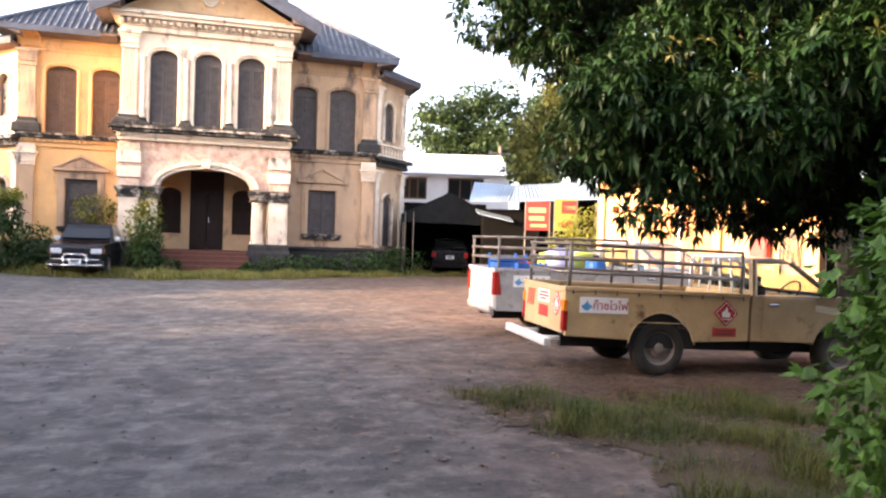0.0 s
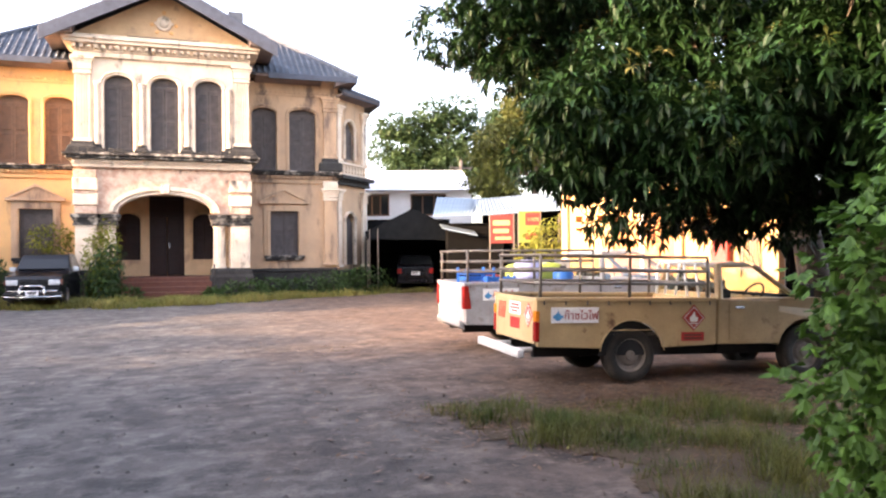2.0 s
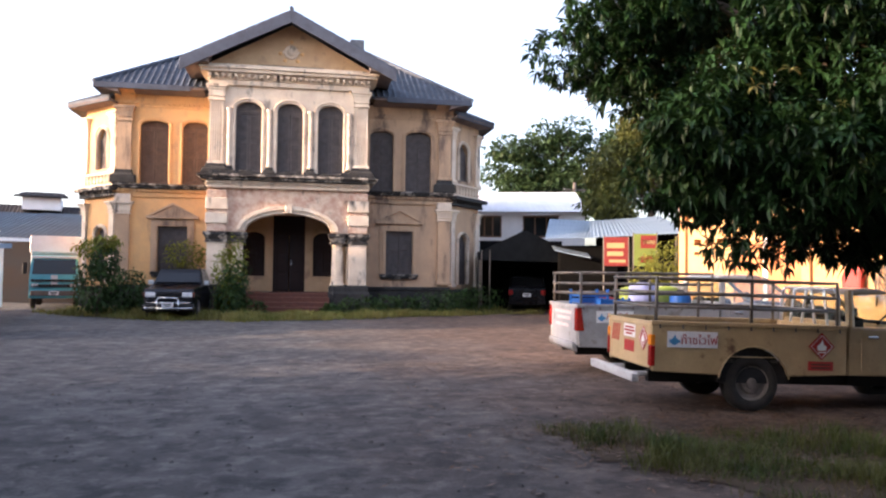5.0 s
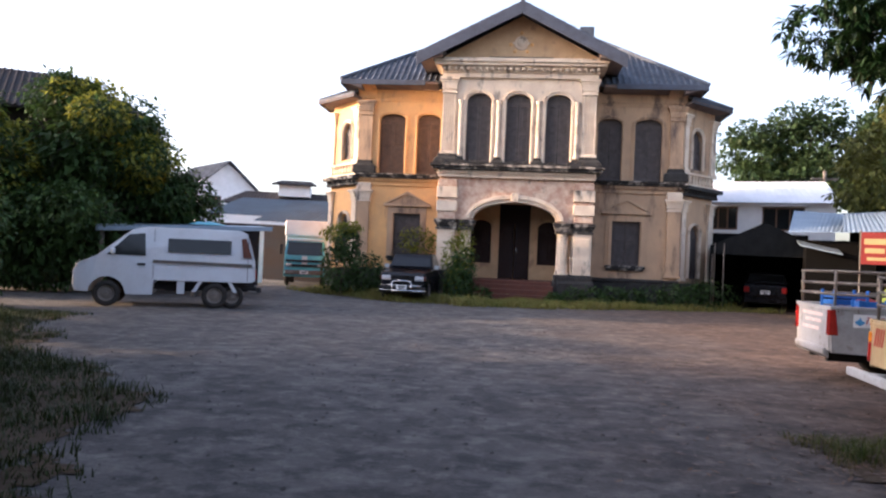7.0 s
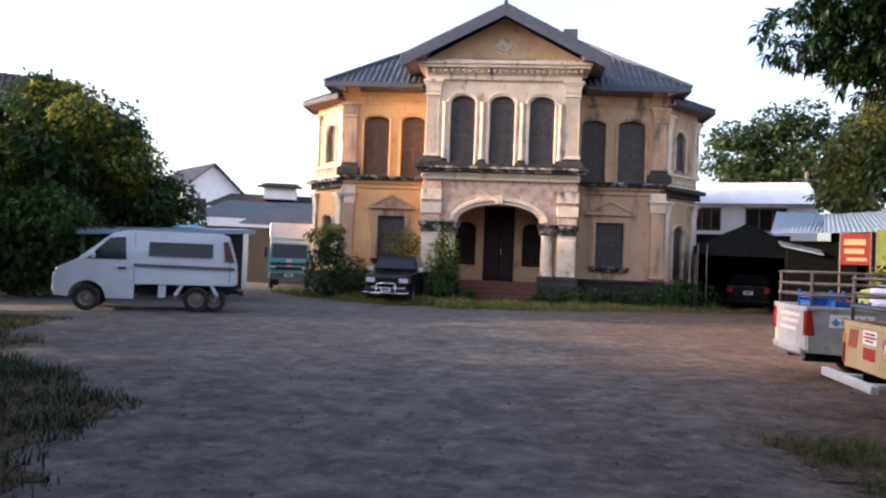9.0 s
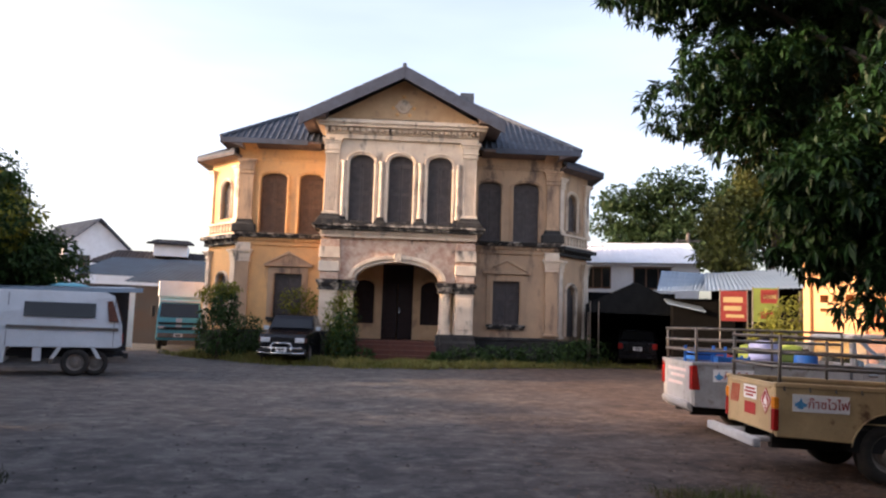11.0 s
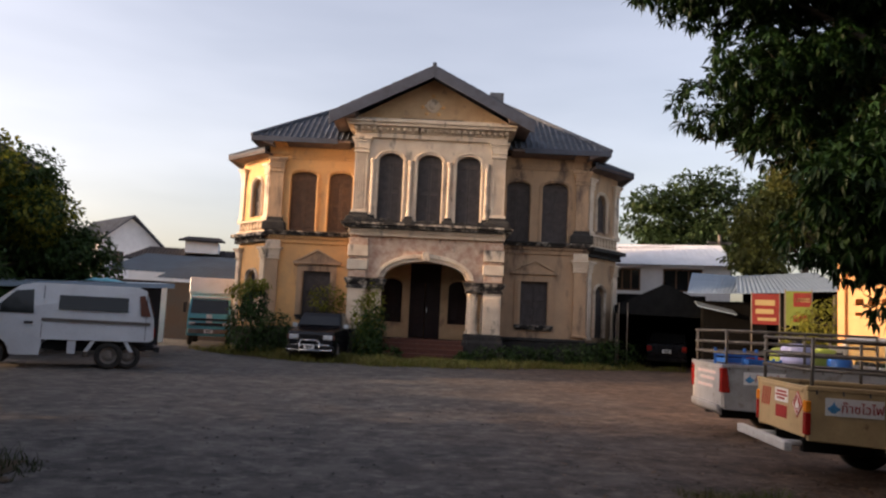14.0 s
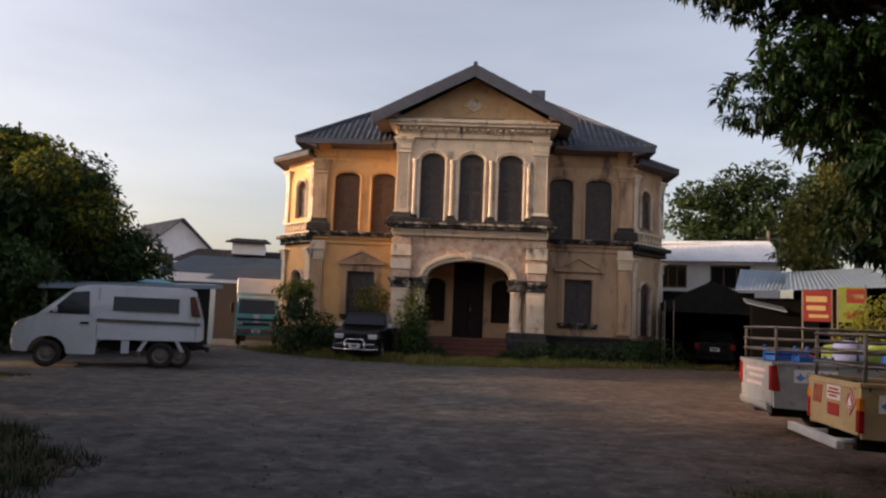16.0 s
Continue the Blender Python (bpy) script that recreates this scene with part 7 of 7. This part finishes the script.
tree("yellow_shrub", "sunlit yellow-green shrub beside the banners", (10.6, 19.9, 0), 1.0, 0.05,
     [(10.1, 19.9, 2.0, 0.75, 0.7, 0.7), (10.8, 19.4, 1.4, 0.7, 0.7, 0.9), (9.7, 20.4, 1.3, 0.6, 0.6, 0.8)], 2600, 0.14, BUSH_LIGHT, "oval", 35, 0.4, category="shrub")
tree("dark_shrub", "dark glossy shrub against the mansion", (-7.3, 28.6, 0), 0.7, 0.06,
     [(-7.4, 28.7, 1.1, 0.75, 0.7, 0.9), (-6.3, 28.5, 0.9, 0.7, 0.6, 0.8), (-7.1, 28.7, 2.0, 0.5, 0.5, 0.6)], 3000, 0.16, BUSH, "oval", 37, 0.3, category="shrub")
tree("pale_shrub", "light yellow-green shrub at the bay window", (-7.5, 29.0, 0), 1.5, 0.04, [(-7.5, 28.9, 2.5, 0.7, 0.5, 0.35), (-7.1, 28.8, 2.7, 0.5, 0.4, 0.25)], 600, 0.16, BUSH_LIGHT, "oval", 39, 0.4, category="shrub")
tree("porch_shrub", "loose yellow-green shrub beside the porch", (-3.3, 28.3, 0), 0.8, 0.05,
     [(-4.7, 31.0, 2.3, 0.8, 0.35, 0.6), (-2.9, 29.0, 1.7, 0.5, 0.4, 1.0), (-2.6, 28.8, 1.9, 0.4, 0.35, 1.0), (-2.8, 28.6, 0.7, 0.5, 0.5, 0.6)], 1900, 0.15, BUSH_LIGHT, "oval", 41, 0.3, category="shrub")
tree("porch_bush", "dark bush beside the porch steps", (-2.8, 28.1, 0), 0.5, 0.05, [(-2.75, 28.2, 0.7, 0.6, 0.5, 0.75), (-2.5, 28.3, 1.2, 0.5, 0.4, 0.9)], 1500, 0.14, BUSH, "oval", 43, 0.3, category="shrub")
for i, (x, y, s) in enumerate(((1.6, 28.9, 0.5), (2.4, 29.1, 0.55), (3.2, 29.9, 0.6), (4.0, 30.3, 0.55), (4.8, 30.4, 0.65), (5.6, 30.3, 0.7), (6.2, 30.5, 0.75), (6.9, 31.0, 0.85), (7.5, 31.8, 0.9), (-1.9, 28.2, 0.45), (0.9, 28.5, 0.35))):
    tree("low_shrub", "low leafy weed clump at the mansion's foot", (x, y, 0), 0.2, 0.03, [(x, y, s * 0.6, s * 1.1, s * 0.7, s * 0.7)], 420, 0.15, BUSH, "oval", 50 + i, 0.2, category="shrub")


# ---- grass, litter ----
def grass(name, label, inside, box, count, h0, h1, width, seed, mat=GRASS):
    rnd = random.Random(seed)
    me = Mesh()
    x0, x1, y0, y1 = box
    made = 0
    while made < count:
        x, y = rnd.uniform(x0, x1), rnd.uniform(y0, y1)
        made += 1
        k = inside(x, y)
        if rnd.random() > k:
            continue
        clump = 0.5 + 0.9 * max(0, noise.noise(Vector((x * 1.1, y * 1.1, seed))) + 0.3)
        for _ in range(3):
            h = rnd.uniform(h0, h1) * clump
            a = rnd.uniform(0, 6.28)
            bx, by = x + rnd.uniform(-0.04, 0.04), y + rnd.uniform(-0.04, 0.04)
            z = ground_height(bx, by) - 0.01
            dx, dy = math.cos(a), math.sin(a)
            ln = rnd.uniform(0.2, 1.3) * h
            w = width * rnd.uniform(0.6, 1.3)
            me.add([(bx - dy * w, by + dx * w, z), (bx + dy * w, by - dx * w, z), (bx + dx * ln * 0.4 + dy * w * 0.7, by + dy * ln * 0.4 - dx * w * 0.7, z + h * 0.65), (bx + dx * ln * 0.4 - dy * w * 0.7, by + dy * ln * 0.4 + dx * w * 0.7, z + h * 0.65), (bx + dx * ln, by + dy * ln, z + h)],
                   [(0, 1, 2, 3), (3, 2, 4)])
    return tagged(part(name, me, mat, raw=True), label, "grass", kind="stuff")


def smooth01(v):
    return min(1.0, max(0.0, v))


def patch_right(x, y):
    n = 0.5 * noise.noise(Vector((x * 0.9, y * 0.9, 2)))
    left = x - (2.75 - 0.16 * (y - 4.5)) + n
    far = (7.5 - 0.12 * (x - 3.5)) - y + n
    return smooth01(min(left * 1.5, far * 1.3))


def tufts_right(x, y):
    return patch_right(x, y) * smooth01(0.42 + 1.9 * noise.noise(Vector((x * 1.5, y * 1.5, 9))))


def strip_house(x, y):
    xs, ys = (-12, -9, -5.4, -0.55, 3, 5, 8, 12), (33, 29.5, 26.2, 25.3, 27.3, 28.7, 30.3, 31.5)
    edge = float(np.interp(x, xs, ys)) + 0.6 * noise.noise(Vector((x * 0.8, y * 0.8, 5)))
    return smooth01((y - edge) * 0.8)


def patch_left(x, y):
    edge = float(np.interp(y, (2, 5, 7.5, 10.8, 14), (-2.6, -3.2, -4.0, -7.4, -9.5))) + 0.6 * noise.noise(Vector((x * 0.8, y * 0.8, 6)))
    return smooth01((edge - x) * 0.9)


def straw_right(x, y):
    return patch_right(x, y) * smooth01(0.25 - 1.6 * noise.noise(Vector((x * 1.3, y * 1.3, 4))))


grass("grass", "unkempt green grass in clumps beside the pickup", tufts_right, (2.0, 7.5, 1.2, 7.8), 40000, 0.05, 0.2, 0.0035, 1)
grass("grass", "short dry straw-coloured grass beside the pickup", straw_right, (2.0, 7.5, 1.2, 7.8), 20000, 0.03, 0.11, 0.003, 6, DRYGRASS)
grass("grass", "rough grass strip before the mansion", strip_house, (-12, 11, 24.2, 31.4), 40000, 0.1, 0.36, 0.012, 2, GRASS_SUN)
grass("grass", "lush green grass, darkened for the shade under the bushes", patch_left, (-13, -2.3, 1.0, 16), 60000, 0.05, 0.19, 0.006, 3, LUSH_SHADED)


def soil_sheet(name, label, inside, box, step, mat):
    """A thin earth sheet under the grass that ends raggedly where the grass ends."""
    x0, x1, y0, y1 = box
    nx, ny = int((x1 - x0) / step), int((y1 - y0) / step)
    me = Mesh()
    idx = {}

    def vert(i, j):
        if (i, j) not in idx:
            x, y = x0 + i * step, y0 + j * step
            idx[i, j] = len(me.v)
            me.v.append((x, y, ground_height(x, y) + 0.012))
        return idx[i, j]
    for i in range(nx):
        for j in range(ny):
            x, y = x0 + (i + 0.5) * step, y0 + (j + 0.5) * step
            if inside(x, y) + 0.35 * noise.noise(Vector((x * 4, y * 4, 1))) + 0.6 * noise.noise(Vector((x * 1.4, y * 1.4, 8))) > 0.34 and inside(x, y) > 0.14:
                me.f.append((vert(i, j), vert(i + 1, j), vert(i + 1, j + 1), vert(i, j + 1)))
    return tagged(part(name, me, mat, raw=True), label, "ground", kind="structure")


soil_sheet("ground_soil", "dark earth with leaf litter", patch_right, (1.6, 9, -8, 8), 0.04, SOIL)
soil_sheet("ground_soil", "dark earth under the grass", patch_left, (-17, -2.0, -8, 16), 0.1, SOIL)
soil_sheet("ground_soil", "earth under the grass strip", strip_house, (-12, 11, 24, 32), 0.08, SOIL)

rnd = random.Random(77)
me = Mesh()
for _ in range(7000):
    if rnd.random() < 0.75:
        x, y = rnd.gauss(4.8, 1.3), rnd.gauss(6.7, 0.8)
    else:
        x, y = rnd.uniform(1.0, 6), rnd.uniform(5, 15)
        if rnd.random() > 0.35:
            continue
    z = ground_height(x, y) + 0.02
    a, s = rnd.uniform(0, 6.28), rnd.uniform(0.02, 0.06)
    u, v = Vector((math.cos(a), math.sin(a), rnd.uniform(-0.1, 0.3))), Vector((-math.sin(a), math.cos(a), rnd.uniform(-0.2, 0.2)))
    c = Vector((x, y, z))
    me.add([c - u * s, c + v * s * 0.35, c + u * s, c - v * s * 0.35], [(0, 1, 2, 3)])
tagged(part("leaf_litter", me, STRAW, raw=True), "fallen dry brown leaves on the ground", "leaf litter", kind="stuff")
me = Mesh()
for _ in range(1600):
    x, y = rnd.uniform(-7, 6), rnd.uniform(3, 22)
    s = rnd.uniform(0.008, 0.03)
    z = ground_height(x, y)
    t = rnd.uniform(0.7, 1.3)
    me.add([(x - s, y, z), (x, y - s * t, z), (x + s * t, y, z), (x, y + s, z), (x + s * 0.1, y, z + s * 0.7)], [(0, 1, 4), (1, 2, 4), (2, 3, 4), (3, 0, 4)])
tagged(part("pebbles", me, GRAVEL, raw=True), "loose grey pebbles on the yard", "gravel", kind="stuff")

# plastic sack at the vine's foot
SACKWHITE = material("woven_plastic", (0.5, 0.49, 0.47), (0.4, 0.39, 0.37), 6.0, rough=0.5, stain=(0.28, 0.25, 0.2), stain_scale=8.0, stain_at=0.58, bump=0.3)
sk = thing("plastic_sack", pose(2.36, 1.90, 0, 0, 0, 40), "white and pink printed plastic sack, standing crumpled", "sack")
me = Mesh()
prof = [(0.2, 0.0), (0.27, 0.12), (0.25, 0.25), (0.27, 0.4), (0.22, 0.52), (0.19, 0.6), (0.1, 0.7), (0.0, 0.72)]
me.lathe(prof, (0, 0, 0), 18)
me.v = [(x * (1 + 0.35 * noise.noise(Vector((x * 9, y * 9, z * 7)))), y * (1 + 0.35 * noise.noise(Vector((x * 8, y * 8, z * 9 + 4)))), z + 0.12 * noise.noise(Vector((x * 5, y * 5, 2))) * z) for x, y, z in me.v]
me.v = [(x * 0.8, y * 0.8, z * 1.25) for x, y, z in me.v]
part("body", me, SACKWHITE, sk)
me = Mesh()
me.lathe([(0.27, 0.4), (0.22, 0.52), (0.19, 0.6), (0.1, 0.7)], (0, 0, 0), 18)
me.v = [(x * 1.06 * (1 + 0.35 * noise.noise(Vector((x * 9, y * 9, z * 7)))), y * 1.06 * (1 + 0.35 * noise.noise(Vector((x * 8, y * 8, z * 9 + 4)))), 1.25 * (z + 0.12 * noise.noise(Vector((x * 5, y * 5, 2))) * z)) for x, y, z in me.v]
me.f = me.f[24:42]
me.v = [(x * 0.8, y * 0.8, z + 0.008) for x, y, z in me.v]
part("print", me, PINK, sk, "pink printed panel", smooth=True)
